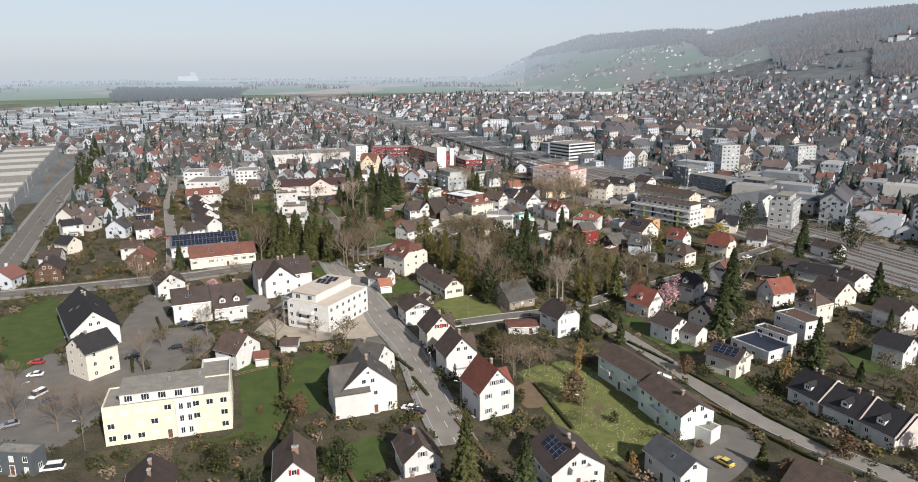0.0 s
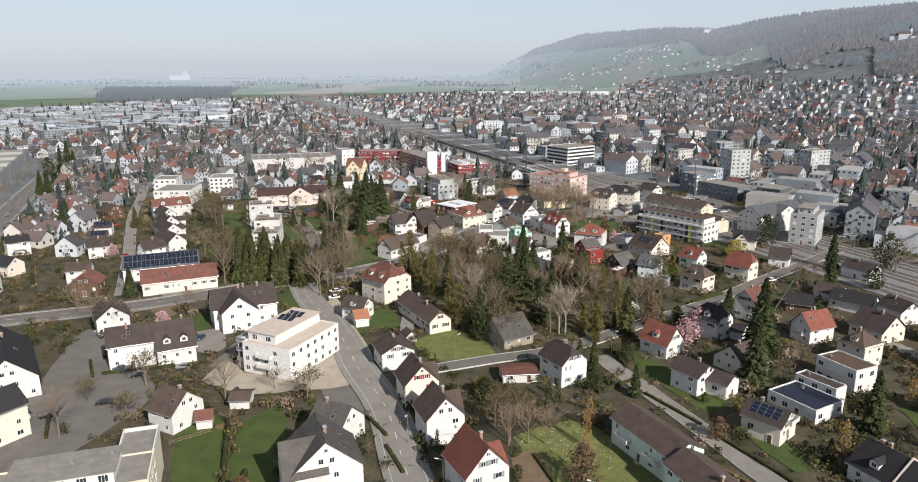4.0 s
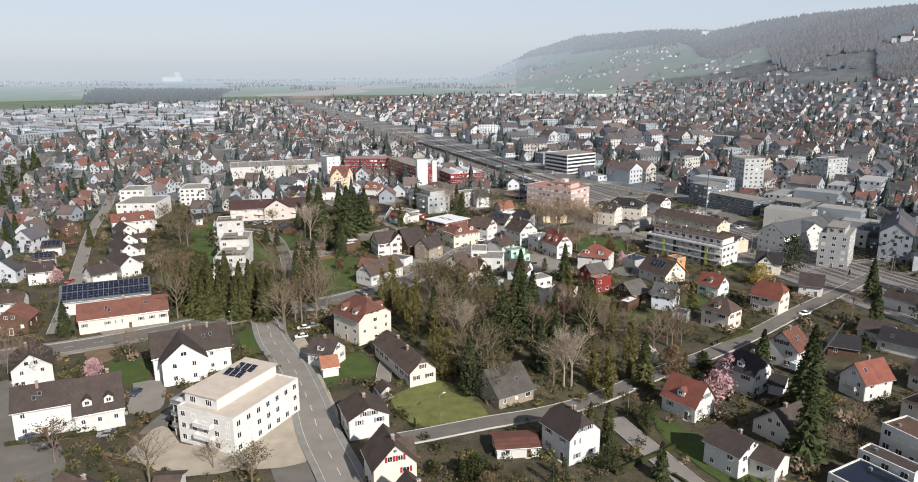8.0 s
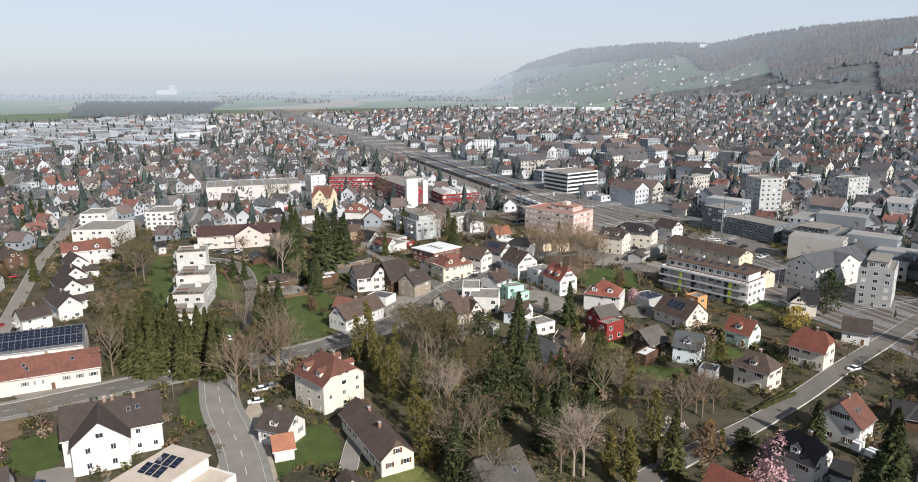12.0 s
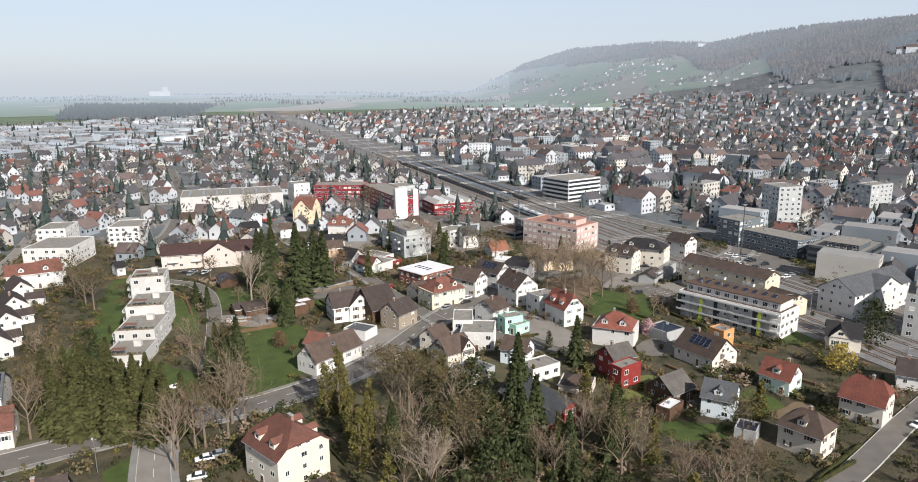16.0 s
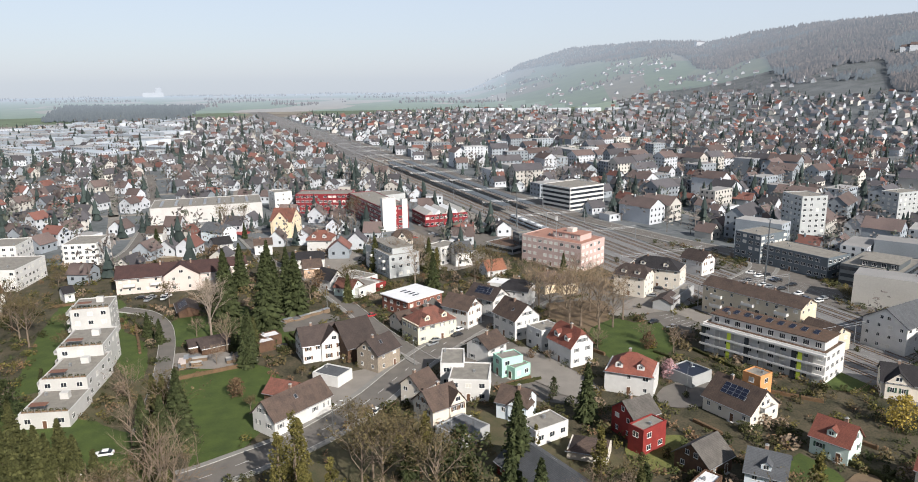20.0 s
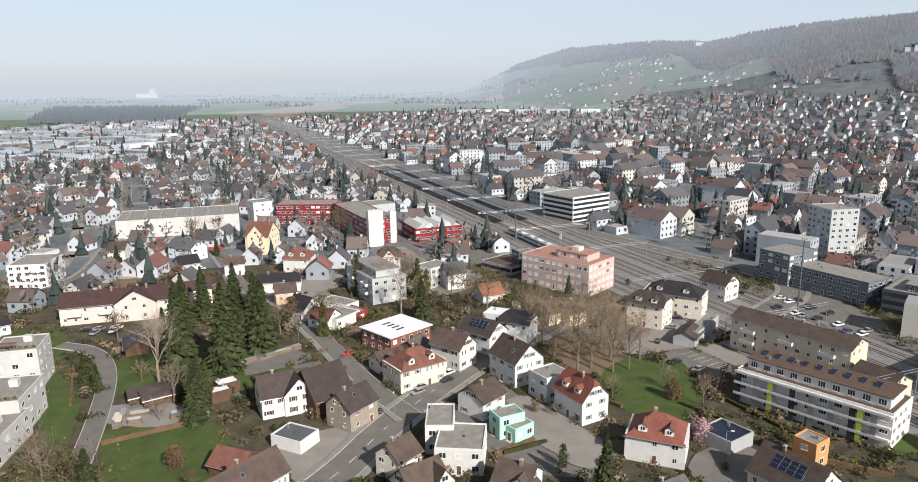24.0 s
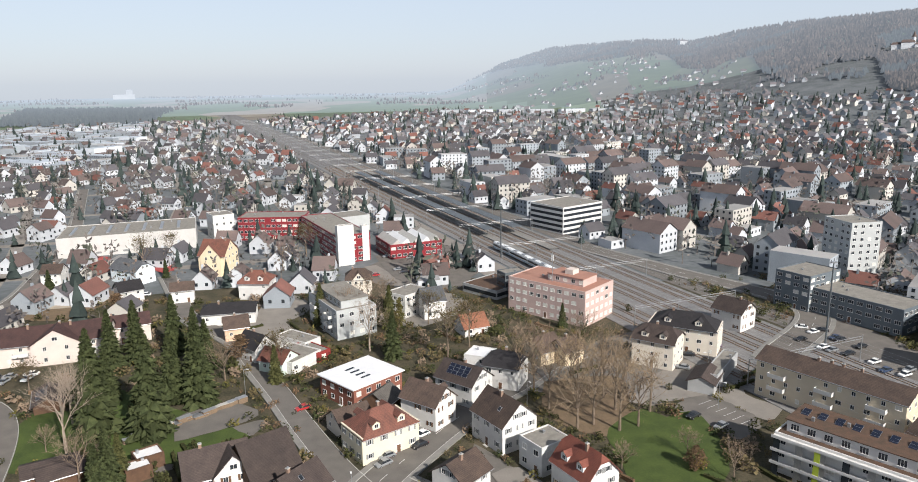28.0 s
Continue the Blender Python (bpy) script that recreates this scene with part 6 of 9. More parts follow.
house(139.7, 478, -56.5, 10.9, 9.6, 7, 10.5, "dark", "white", "white inn with a dark roof beside the railway", shutter="brown", clip=0.2)
house(134.1, 413, -57.7, 37, 10.4, 10.6, 13.0, "brown", "beige", "beige four-storey apartment block with white balconies", balcony="s", chim=4, name="apartment_building", category="apartment building")
house(143.8, 387.3, -66.7, 11.3, 9.6, 6, 8.5, "brown", "beige", "low beige annex with a brown roof", chim=0, name="apartment_building", category="apartment building")
lime_block = flat_block(121.0, 378.2, -52.5, 37.5, 13.8, 9, "white", "modern white apartment block with a sedum roof and lime panels", roof=SEDUM, winw=1.8, step=3.4, attic=(-17.2, -4.4, 17.2, 5.4, 2.9))
house(176.2, 390.4, 26.4, 35.6, 13.9, 9.5, 14, "slate", "white", "white railway goods hall with a grey roof", chim=0, cross=(2, 16, 1, 13.5, "s"), name="station_hall", category="station hall")
flat_block(179.9, 362.9, -39.3, 11.7, 19.5, 14.5, "grey", "grey five-storey office block with a terracotta roof terrace", attic=(-3.4, -7.1, 3.4, 7.9, 2.9))
flat_block(208.7, 453.6, -50.7, 23.1, 30, 9, "charcoal", "dark glass office building with a white roof", roof=GRAVEL, attic=(-5, -12, 9, 4, 2.6), band=True)
flat_block(178.6, 498, -64, 14, 19, 13.5, "greyblue", "blue-grey office building with rows of narrow windows", winw=2.1, step=3.1)
flat_block(187.6, 480.6, -64, 38.5, 16, 9.2, "greyblue", "long blue-grey office wing with a planted roof", winw=2.1, step=3.1)
flat_block(218.1, 531.4, -85.1, 16.5, 14.3, 25, "greylight", "grey residential tower with rows of windows", step=3.3)
flat_block(298.9, 569.3, -71.1, 11.2, 19.5, 19, "greylight", "tall grey residential tower block", step=3.3)
flat_block(124.4, 651.7, -58.8, 26.6, 31.6, 15, "white", "white office building with ribbon windows", band=True)
flat_block(-42.5, 654.5, -5, 36, 18, 12.4, "crimson", "long crimson-clad building with rows of windows", winw=2.3, step=2.9, name="school_building", category="school building")
flat_block(-7.1, 617.5, -68, 61, 17, 13.4, "crimson", "crimson-clad wing with dark windows", winw=2.3, step=2.9, name="school_building", category="school building")
flat_block(0.6, 584.6, 22, 8, 3.2, 19, "white", "white concrete stair tower", sides="", name="stair_tower", category="stair tower")
flat_block(9.6, 592.8, 22, 3.4, 3.0, 17, "white", "slim white concrete stair tower", sides="", name="stair_tower", category="stair tower")
sawtooth = flat_block(31, 606, 18, 27, 24, 7.0, "crimson", "crimson and grey sawtooth-roofed building", winw=2.2, step=2.9)
hall = flat_block(-116.4, 642.3, 13.8, 65.9, 34.2, 10, "offwhite", "long white windowless factory hall", sides="", name="factory_hall", category="factory hall")
flat_block(-4.1, 666.4, -62.9, 18.2, 23.5, 9, "greylight", "pale grey hall with a flat roof", sides="", name="hall", category="hall")
flat_block(-73.6, 661, 28.3, 11.7, 13.4, 13, "white", "white flat-roofed block beside the hall", winw=1.1)
house(-125.3, 571.1, 2.0, 8.2, 8.7, 6, 9, "brown", "white", "white house with a brown roof beside the street")
house(-92.1, 570.7, -35.8, 17.4, 9.6, 6.5, 10, "slate", "bluewhite", "pale blue house with a grey slate roof", clip=0.3)
house(-83, 538.6, 34.5, 8.9, 8.7, 6, 9, "black", "white", "white house with a black roof")
house(-61.7, 537.2, 13.1, 8.6, 7.8, 5.5, 8, "brown", "white", "white house with a brown roof")
office = flat_block(84.2, 502.7, -47, 33.3, 19.5, 12.6, "pink", "pinkish-brown office building with white window blinds", roof=TERRACOTTA, winw=1.9, step=2.9, blind=0.75, name="office_building", category="office building")
flat_block(70.3, 527.8, -67.8, 6.3, 10, 9.5, "charcoal", "dark glazed stair block beside the office building", band=True, name="stair_block", category="stair block")
flat_block(64.5, 532.8, -50.2, 18.5, 19.6, 3.4, "grey", "low annex with a planted roof", roof=SEDUM, band=True, name="annex", category="annex")
house(15.6, 133.6, -74.0, 12, 12.2, 4.4, 8.5, "dark", "white", "white house with a dark brown roof and solar collectors", solar="s", balcony="e", chim=2)
house(-150.8, 430.3, -52.2, 12.5, 7.8, 5.8, 9, "dark", "white", "white gabled row house with a dark roof", chim=0, name="row_house", category="row house")
house(-143, 410.3, -53.5, 13.1, 7.8, 5.8, 9, "dark", "white", "white gabled row house with a dark roof", chim=1, name="row_house", category="row house")
house(-137, 393, -52.1, 17.2, 7.8, 5.8, 9, "dark", "white", "white gabled row house with a dark roof", chim=0, name="row_house", category="row house")
house(-128.5, 370.8, -50.2, 17.6, 7.8, 5.8, 9, "dark", "white", "white gabled row house with a brown roof", chim=1, name="row_house", category="row house")
house(-131.3, 354.7, 45.6, 9.4, 7.8, 5.6, 8.5, "dark", "white", "white house with a brown roof and teal panel", balcony="w", chim=1)
house(-154, 449.4, 26.0, 20.4, 9.6, 7, 10.5, "oldred", "white", "white apartment house with a reddish roof", dormer="s", balcony="e", sky=3)
house(-185.7, 443.7, -42.0, 11.3, 9.6, 5.5, 9, "brown", "wood", "brown timber-clad chalet beside the lane")
house(-173.2, 403.9, 14.1, 8, 7.8, 4.6, 7, "dark", "white", "white house with a dark roof", solar="s")
house(-166.4, 381.9, 19.6, 7.9, 7.8, 4.6, 7, "dark", "white", "white house with solar panels", solar="s")
house(-141.3, 423.7, 22.4, 6.1, 7, 3.4, 5, "dark", "white", "low white annex with a brown roof", chim=0)
house(-134.8, 402.6, 36.9, 4.7, 7, 3.4, 5, "dark", "white", "low white annex with a brown roof", chim=0)
house(-126.8, 379.4, 34.2, 4.2, 7, 3.4, 5, "dark", "white", "low white annex with a brown roof", chim=0)
house(-55.6, 406.6, 25.2, 11, 7, 2.6, 4, "dark", "wood", "long open timber shed with stacked wood", chim=0, wins=False, name="timber_shed", category="timber shed")
house(-52.7, 404.6, 31.3, 9.1, 7, 2.6, 4, "dark", "wood", "open timber shed stacked with planks", chim=0, wins=False, name="timber_shed", category="timber shed")
flat_block(-35.1, 408.2, 33.4, 6, 4.9, 3.2, "wood", "small shed with a pale metal roof", roof=WHITE_METAL, sides="", name="shed", category="shed")
flat_block(-35.9, 403.3, 32.1, 5.6, 4.3, 3, "wood", "open shed with a pale blue metal roof", roof=WHITE_METAL, sides="", name="shed", category="shed")
flat_block(-9.8, 464.8, -37.7, 12.8, 12.6, 3.5, "white", "low white flat building with garages", roof=GRAVEL, name="garage", category="garage")
flat_block(91, 366.6, -59.5, 8.9, 8.8, 3.2, "grey", "grey carport with solar panels on its roof", roof=SOLAR, sides="", name="carport", category="carport")
flat_block(116.1, 438.7, 48.4, 20.9, 4.3, 4, "grey", "grey shed beside the car park", sides="", name="shed", category="shed")
house(108.7, 432.4, 52.8, 10.8, 7, 3.4, 5, "dark", "grey", "grey shed with a dark roof by the railway", chim=0, wins=False, name="shed", category="shed")
flat_block(-351.5, 602.2, 111.4, 235.2, 41.7, 9, "grey", "long low industrial hall with ribbed grey roof", roof=GRAVEL, name="industrial_hall", category="industrial hall")
flat_block(-301.8, 478.7, 111.6, 139.8, 39, 8, "grey", "long low industrial hall with ribbed grey roof", roof=GRAVEL, name="industrial_hall", category="industrial hall")
house(-72, 493.5, 21.6, 21.1, 9, 6.2, 9, "maroon", "pinkish", "long pinkish row house with a dark red roof", chim=1, name="row_house", category="row house")

# ---- railway ----


def along(d, off):
    """A plan point d metres along the line from its middle mark and off metres to its far side."""
    return (TRACK_A[0] + TRACK_D.x * d + TRACK_D.y * off, TRACK_A[1] + TRACK_D.y * d - TRACK_D.x * off)


bed = part("track_bed", ribbon([Vector((*along(d, 0), 0)) for d in range(-520, 1850, 40)], -24, 24, -0.3, 0.22), BALLAST, None)
tagged(bed, "broad bed of brown track ballast", "track bed", kind="structure")
TRACKS = (-19, -14, -9.5, -1, 3.5, 8, 16, 20.5)
for off in TRACKS:
    tr = tagged(new("railway_track"), "steel railway track on sleepers", "railway track", "railway tracks")
    for s in (-0.75, 0.75):
        part("rail", ribbon([Vector((*along(d, off), 0)) for d in range(-520, 1850, 60)], s - 0.06 - 0, s + 0.06, 0.2, 0.42), RAIL_M, tr)
    bm = bmesh.new()
    for k in range(620):
        m = Matrix.Translation((*along(-370 + k * 1.2, off), 0.24)) @ pose(0, 0, 0, rz=math.degrees(math.atan2(TRACK_D.y, TRACK_D.x)))
        box(bm, -0.13, -1.25, -0.1, 0.13, 1.25, 0.04, 0, m)
    tagged(part("sleeper_bed", bm, TIMBER, tr), kind="stuff")
for off, d0, d1 in ((-5, -25, 400), (12, -25, 400)):
    pl = part("platform", ribbon([Vector((*along(d, off), 0)) for d in range(d0, d1 + 1, 25)], -2.6, 2.6, 0, 0.75), PAVING, None)
    tagged(pl, "long paved station platform", "platform", kind="structure")
    cp = tagged(new("platform_canopy"), "long grey platform canopy on steel posts", "canopy", "platform canopies")
    part("canopy_roof", ribbon([Vector((*along(d, off), 0)) for d in range(d0 + 40, d1 - 90, 20)], -3.2, 3.2, 4.4, 4.75), WALL["charcoal"], cp)
    for d in range(d0 + 44, d1 - 100, 12):
        bm = bmesh.new()
        tube(bm, (*along(d, off), 0.7), (*along(d, off), 4.5), 0.14, 0.14, 6)
        part("post", bm, METAL, cp)


def gantry(d):
    top = tagged(new("catenary_gantry"), "steel catenary gantry spanning the tracks", "catenary gantry", "catenary gantries")
    for off in (-22, -3.2, 22.5):
        bm = bmesh.new()
        tube(bm, (*along(d, off), 0.1), (*along(d, off), 8.6), 0.16, 0.12, 6)
        part("mast", bm, METAL, top)
    bm = bmesh.new()
    for z in (7.4, 8.2):
        tube(bm, (*along(d, -22), z), (*along(d, 22.5), z), 0.07, 0.07, 5)
    part("beam", bm, METAL, top)


for d in range(-294, 1220, 52):
    gantry(d)
wires = tagged(new("contact_wires"), "thin overhead contact wires above the tracks", "wires", kind="stuff")
bm = bmesh.new()
for off in TRACKS:
    for z in (5.8, 7.0):
        tube(bm, (*along(-294, off), z), (*along(1190, off), z), 0.02, 0.02, 3)
part("wire", bm, METAL, wires)

TRAIN_W = mat("white_train_paint", (0.70, 0.72, 0.73), (0.62, 0.64, 0.65), rough=0.35, scale=0.3)
TRAIN_B = mat("pale_blue_train_stripe", (0.16, 0.32, 0.42), rough=0.35)


def train(d0, off, n):
    """A regional train of n cars with roof gear, window band, doors and bogies."""
    top = tagged(new("train"), "white and blue regional train standing on the track", "train")
    turn = math.degrees(math.atan2(TRACK_D.y, TRACK_D.x))
    for k in range(n):
        m = Matrix.Translation((*along(d0 + k * 18.6, off), 0.45)) @ pose(0, 0, 0, rz=turn)
        bm = bmesh.new()
        box(bm, -9.1, -1.4, 0.5, 9.1, 1.4, 3.7)
        bmesh.ops.bevel(bm, geom=bm.edges[:], offset=0.3, segments=2, affect="EDGES")
        c = part("carriage", bm, TRAIN_W, top)
        c.matrix_basis = m
        for s in (-1, 1):
            bm = bmesh.new()
            box(bm, -8.6, s * 1.405 - 0.02, 1.8, 8.6, s * 1.405 + 0.02, 2.75)
            part("window_band", bm, GLASS, c)
            bm = bmesh.new()
            box(bm, -8.6, s * 1.405 - 0.02, 1.0, 8.6, s * 1.405 + 0.02, 1.35)
            part("stripe", bm, TRAIN_B, c)
            bm = bmesh.new()
            box(bm, s * 6 - 1.6, -1.2, 0.0, s * 6 + 1.6, 1.2, 0.55)
            part("bogie", bm, WALL["charcoal"], c)
            bm = bmesh.new()
            box(bm, s * 4 - 1.5, -0.9, 3.7, s * 4 + 1.5, 0.9, 4.0)
            part("roof_unit", bm, METAL, c)


train(-75, -14, 4)

# tall masts near the line
for x, y, h in ((75.5, 586.6, 25.8), (159.0, 454.9, 28.3)):
    top = tagged(new("floodlight_mast"), "tall grey steel mast beside the railway", "mast")
    bm = bmesh.new()
    tube(bm, (x, y, 0), (x, y, h), 0.32 if h > 20 else 0.2, 0.2 if h > 20 else 0.12, 10)
    part("pole", bm, WALL["charcoal"], top)
    bm = bmesh.new()
    box(bm, x - 0.9, y - 0.5, h - 0.2, x + 0.9, y + 0.5, h + 0.25)
    part("head", bm, METAL, top)

# streets that follow the line
for lo, hi, d0, d1, surf, lab in ((26, 37, -400, 860, ASPHALT, "wide grey asphalt street along the railway"), (-40, -25.5, -73, 400, ASPHALT2, "asphalt forecourt beside the railway")):
    st = part("station_street", ribbon([Vector((*along(d, 0), 0)) for d in range(d0, d1, 30)], -hi, -lo, -0.2, 0.10), surf, None)
    tagged(st, lab, "street", kind="structure")

# lanes of the farther town: beside the line and across it
def town_lane(pts):
    line = [Vector((x, y, 0)) for x, y in pts]
    run = []
    for q in line + [None]:
        ok = q is not None and (q.y > 488 or abs(q.x) > 170) and all((bx - q.x) ** 2 + (by - q.y) ** 2 > (br + 6) ** 2 for bx, by, br in BUILT)
        if ok:
            run.append(q)
        elif len(run) > 3:
            tagged(part("road", ribbon(run, -3.2, 3.2, -0.2, 0.09), ASPHALT2, None), "pale asphalt lane between town houses", "road", kind="structure")
            for p in run:
                STREETS.append((p.x, p.y, -2.2))
            run = []
        else:
            run = []


for off in (-430, -340, -250, -165, -85, 95, 170, 250, 340, 430):
    town_lane([along(d, off + 9 * math.sin(d / 90.0 + off)) for d in range(-75, 930, 12)])
for k in range(10):
    town_lane([along(30 + 88 * k + 12 * math.sin(o / 70.0 + k), o) for o in range(-500, -40, 12)])
    town_lane([along(10 + 92 * k + 12 * math.sin(o / 80.0 + k), o) for o in range(48, 500, 12)])

# ---- cars, lamps and trees ----
car(-117.2, 177.3, 70, "white", True)
car(-112.5, 174.2, 30, "navy")
car(-128.8, 199.1, 10, "red")
car(-124.6, 190.3, 10, "white")
car(-115.5, 161, 30, "grey")
car(-91.5, 208.3, 10, "black")
car(-102.2, 201.8, 20, "black")
car(-96.1, 229.8, 30, "navy")
car(-93.5, 228.6, 30, "black")
car(-89.4, 225, 30, "black")
car(-95.3, 140.7, 10, "white", True)
car(-18.2, 163.8, -20, "white")
car(-16.3, 161.7, -20, "black")
car(51, 134.4, -60, "yellow")
car(-144.7, 357.1, 80, "red")
car(-42.1, 297.6, 20, "white")
car(-39.6, 299.3, 20, "grey")
car(-100.6, 306.8, 15, "white", True)
car(-79.8, 252.1, 80, "navy")
car(-78.1, 229.8, 10, "grey")
car(-93.6, 256.3, 60, "black")
car(-41.6, 289.9, 15, "white")
car(-174.3, 423.5, 20, "red")
car(130.9, 299, 20, "white")
car(-8.1, 392.8, 20, "white")
car(23.9, 414.1, 25, "black")
car(19.2, 404.7, 25, "grey")
car(25.9, 363.4, 20, "grey")
car(28.7, 365.9, 20, "black")
car(-140.1, 523.6, 5, "white", True)
car(-96.7, 464.2, 5, "black")
car(-92.8, 464.7, 5, "grey")
car(-87.1, 465.9, 5, "white")
car(1.5, 353.9, 60, "white")
car(-2.8, 432.1, 30, "red")
car(18.5, 401.3, 35, "grey")
car(27.1, 408.6, 35, "black")
car(27.8, 413.7, 35, "white")
car(97.5, 414.6, 30, "black")
car(102, 408.5, 30, "grey")
car(112.4, 430.4, -30, "black")
car(107.5, 444.8, -30, "grey")
car(124.8, 460.3, -30, "navy")
car(113.3, 454.3, -20, "black")
car(162.9, 467.6, 20, "white")
car(154.9, 461.5, 20, "black")
car(157.9, 454.2, 20, "white")
car(159.1, 451.5, 20, "grey")
car(166.7, 461.5, 20, "navy")
car(162.6, 448.1, 20, "black")
car(165.9, 441, 20, "white")
car(164.8, 434.6, 20, "navy")
car(168.2, 431.1, 20, "white")
car(171.9, 434.1, 20, "grey")
car(170.1, 453.1, 20, "black")
car(167.3, 459.8, 20, "black")
car(19.9, 595.6, 10, "grey")
car(27.7, 564.7, 10, "black")
car(31.4, 591.5, 10, "grey")
car(14.6, 561.8, 10, "red")
car(9.3, 564.6, 10, "black")
car(12, 564.1, 10, "grey")
car(6.7, 562.9, 10, "white")
car(25.1, 570.2, 10, "grey")
car(-86.7, 462.5, 80, "white")
car(-92.6, 460.9, 80, "grey")
car(-79.3, 546.1, 5, "white")
car(-60.8, 338.4, 10, "white")
car(166.8, 468.8, -30, "black")
car(161.7, 472.5, -30, "white")
street_lamp(-12.6, 183.5)
street_lamp(-116.1, 169.3)
street_lamp(-92.1, 148.6)
street_lamp(-84.1, 315.2)
street_lamp(-64.7, 294.5)
street_lamp(-8.1, 343.1)
street_lamp(-57.5, 316.5)
street_lamp(-4.9, 346.5)
street_lamp(-20.1, 444.1)
street_lamp(12.3, 385)
street_lamp(47.9, 231.2)
street_lamp(112.2, 438.5)
street_lamp(106, 418.5)
street_lamp(56.5, 426)
street_lamp(87.2, 358.6)
street_lamp(-5.2, 163.7)
street_lamp(23.7, 153.8)
street_lamp(0.9, 230.9)
street_lamp(20.4, 336.7)
street_lamp(25.7, 336.2)
tree("fir", -6.2, 125.5, 19)
tree("spruce", 5.5, 122.7, 17)
tree("green", -32.6, 135.1, 9)
tree("orange", 81.3, 167.8, 13)
tree("orange", 29.8, 131.9, 7)
tree("orange", 30.7, 187.6, 9)
tree("spruce", 92, 227.9, 24)
tree("spruce", 97.4, 181.7, 17)
tree("orange", 114.6, 192.9, 9)
tree("spruce", 149.2, 234.7, 18)
tree("spruce", 95, 257.3, 11)
tree("bud", -84.7, 317.9, 18)
tree("fir", -76.7, 315.1, 19)
tree("fir", -71.2, 317.9, 19)
tree("fir", -64.2, 326.5, 18)
tree("fir", -55.3, 312.3, 18)
tree("bare", -87.4, 311.3, 17)
tree("fir", -64.3, 308.7, 18)
tree("fir", -78.3, 310.6, 17)
tree("fir", -73.2, 313.4, 17)
tree("fir", -56.9, 306.8, 15)
tree("fir", -50.9, 312.3, 15)
tree("fir", -162.3, 417.2, 11)
tree("spruce", -119.1, 297.9, 12)
tree("bud", -119.7, 417.7, 17)
tree("bare", -108.5, 357.8, 12)
tree("bare", -90.4, 276.5, 9)
tree("bush", -81.5, 275.1, 3)
tree("blossom", -95.4, 263.5, 6)
tree("blossom", -150.4, 358.4, 7)
tree("bare", -40.1, 315.7, 21)
tree("bare", -45.4, 302.2, 17)
tree("bare", -36.2, 312.8, 18)
tree("bare", -47.2, 293.2, 14)
tree("fir", -88.8, 342.7, 18)
tree("fir", -68.6, 322.1, 18)
tree("fir", -63.8, 320, 18)
tree("fir", -57.7, 318.8, 17)
tree("fir", -75.6, 310.2, 18)
tree("fir", -66.6, 308.7, 18)
tree("fir", -57.9, 311.1, 17)
tree("fir", -73.6, 316.5, 19)
tree("bud", -131.5, 435.1, 14)
tree("bud", -115, 413.8, 15)
tree("green", -93.5, 359, 12)
tree("fir", -52.1, 348.6, 14)
tree("bare", -64.2, 364, 11)
tree("bare", -55.6, 341.7, 11)
tree("ivy", -13.3, 318.1, 19)
tree("ivy", -4.6, 296.2, 18)
tree("ivy", -8.3, 300, 18)
tree("bud", 4.8, 316.8, 17, 7)
tree("bud", 15.7, 310.2, 15, 6)
tree("birch", 9, 277.3, 18)
tree("ivy", 4.1, 256.4, 17)
tree("ivy", 0.9, 270.6, 14)
tree("spruce", 29.4, 299.6, 21)
tree("spruce", 33.9, 294.1, 20)
tree("fir", 23.9, 293.8, 17)
tree("bud", 19, 288, 14, 6)
tree("bud", 10.4, 262.5, 11)
tree("spruce", 36.1, 265.5, 18)
tree("fir", 52.9, 296.1, 14)
tree("birch", 35.3, 248.5, 15)
tree("birch", 37.2, 247.7, 14)
tree("bud", 47.6, 253.5, 13, 5)
tree("ivy", 43.2, 248, 11)
tree("ivy", 45.6, 241.1, 9)
tree("white", 62.8, 262.3, 6)
tree("bare", 74.3, 273.5, 13)
tree("bare", 61.2, 273.3, 11)
tree("green", 9.8, 245.5, 9, 4)
tree("spruce", 55.6, 345.3, 18)
tree("thuja", 50, 360.1, 6)
tree("thuja", 50.4, 360, 6)
tree("blossom", 82.5, 247.7, 8, 5)
tree("spruce", 92.6, 229, 24)
tree("gold", 131.8, 334, 8)
tree("green", 154.9, 353.2, 14)
tree("fir", 35.9, 221.8, 9)
tree("fir", 40.1, 221.4, 9)
tree("bush", 38.3, 227.8, 3)
tree("orange", 68.8, 256, 8)
tree("bare", 73.6, 275.8, 12)
tree("spruce", -59, 474.5, 21)
tree("spruce", -48.6, 479, 20)
tree("spruce", -38.9, 442.4, 19)
tree("spruce", -35.3, 464.9, 18)
tree("spruce", -63.6, 466, 19)
tree("spruce", -56.9, 444.7, 14)
tree("fir", -38.9, 402, 13)
tree("bud", -12.3, 459.2, 12)
tree("rust", -26.4, 470.3, 9)
tree("fir", 20.7, 493.5, 14)
tree("bare", 13.2, 502, 15)
tree("bare", 7, 492.4, 14)
tree("bud", 6.8, 451.5, 6)
tree("ivy", -16.5, 317.2, 17)
tree("ivy", -11, 311.5, 13)
tree("ivy", -4.6, 306.1, 14)
tree("ivy", -5.5, 297.1, 12)
tree("bud", 2.4, 323.1, 14, 8)
tree("bud", 17.7, 300.6, 12, 6)
tree("ivy", 14.3, 336.8, 8)
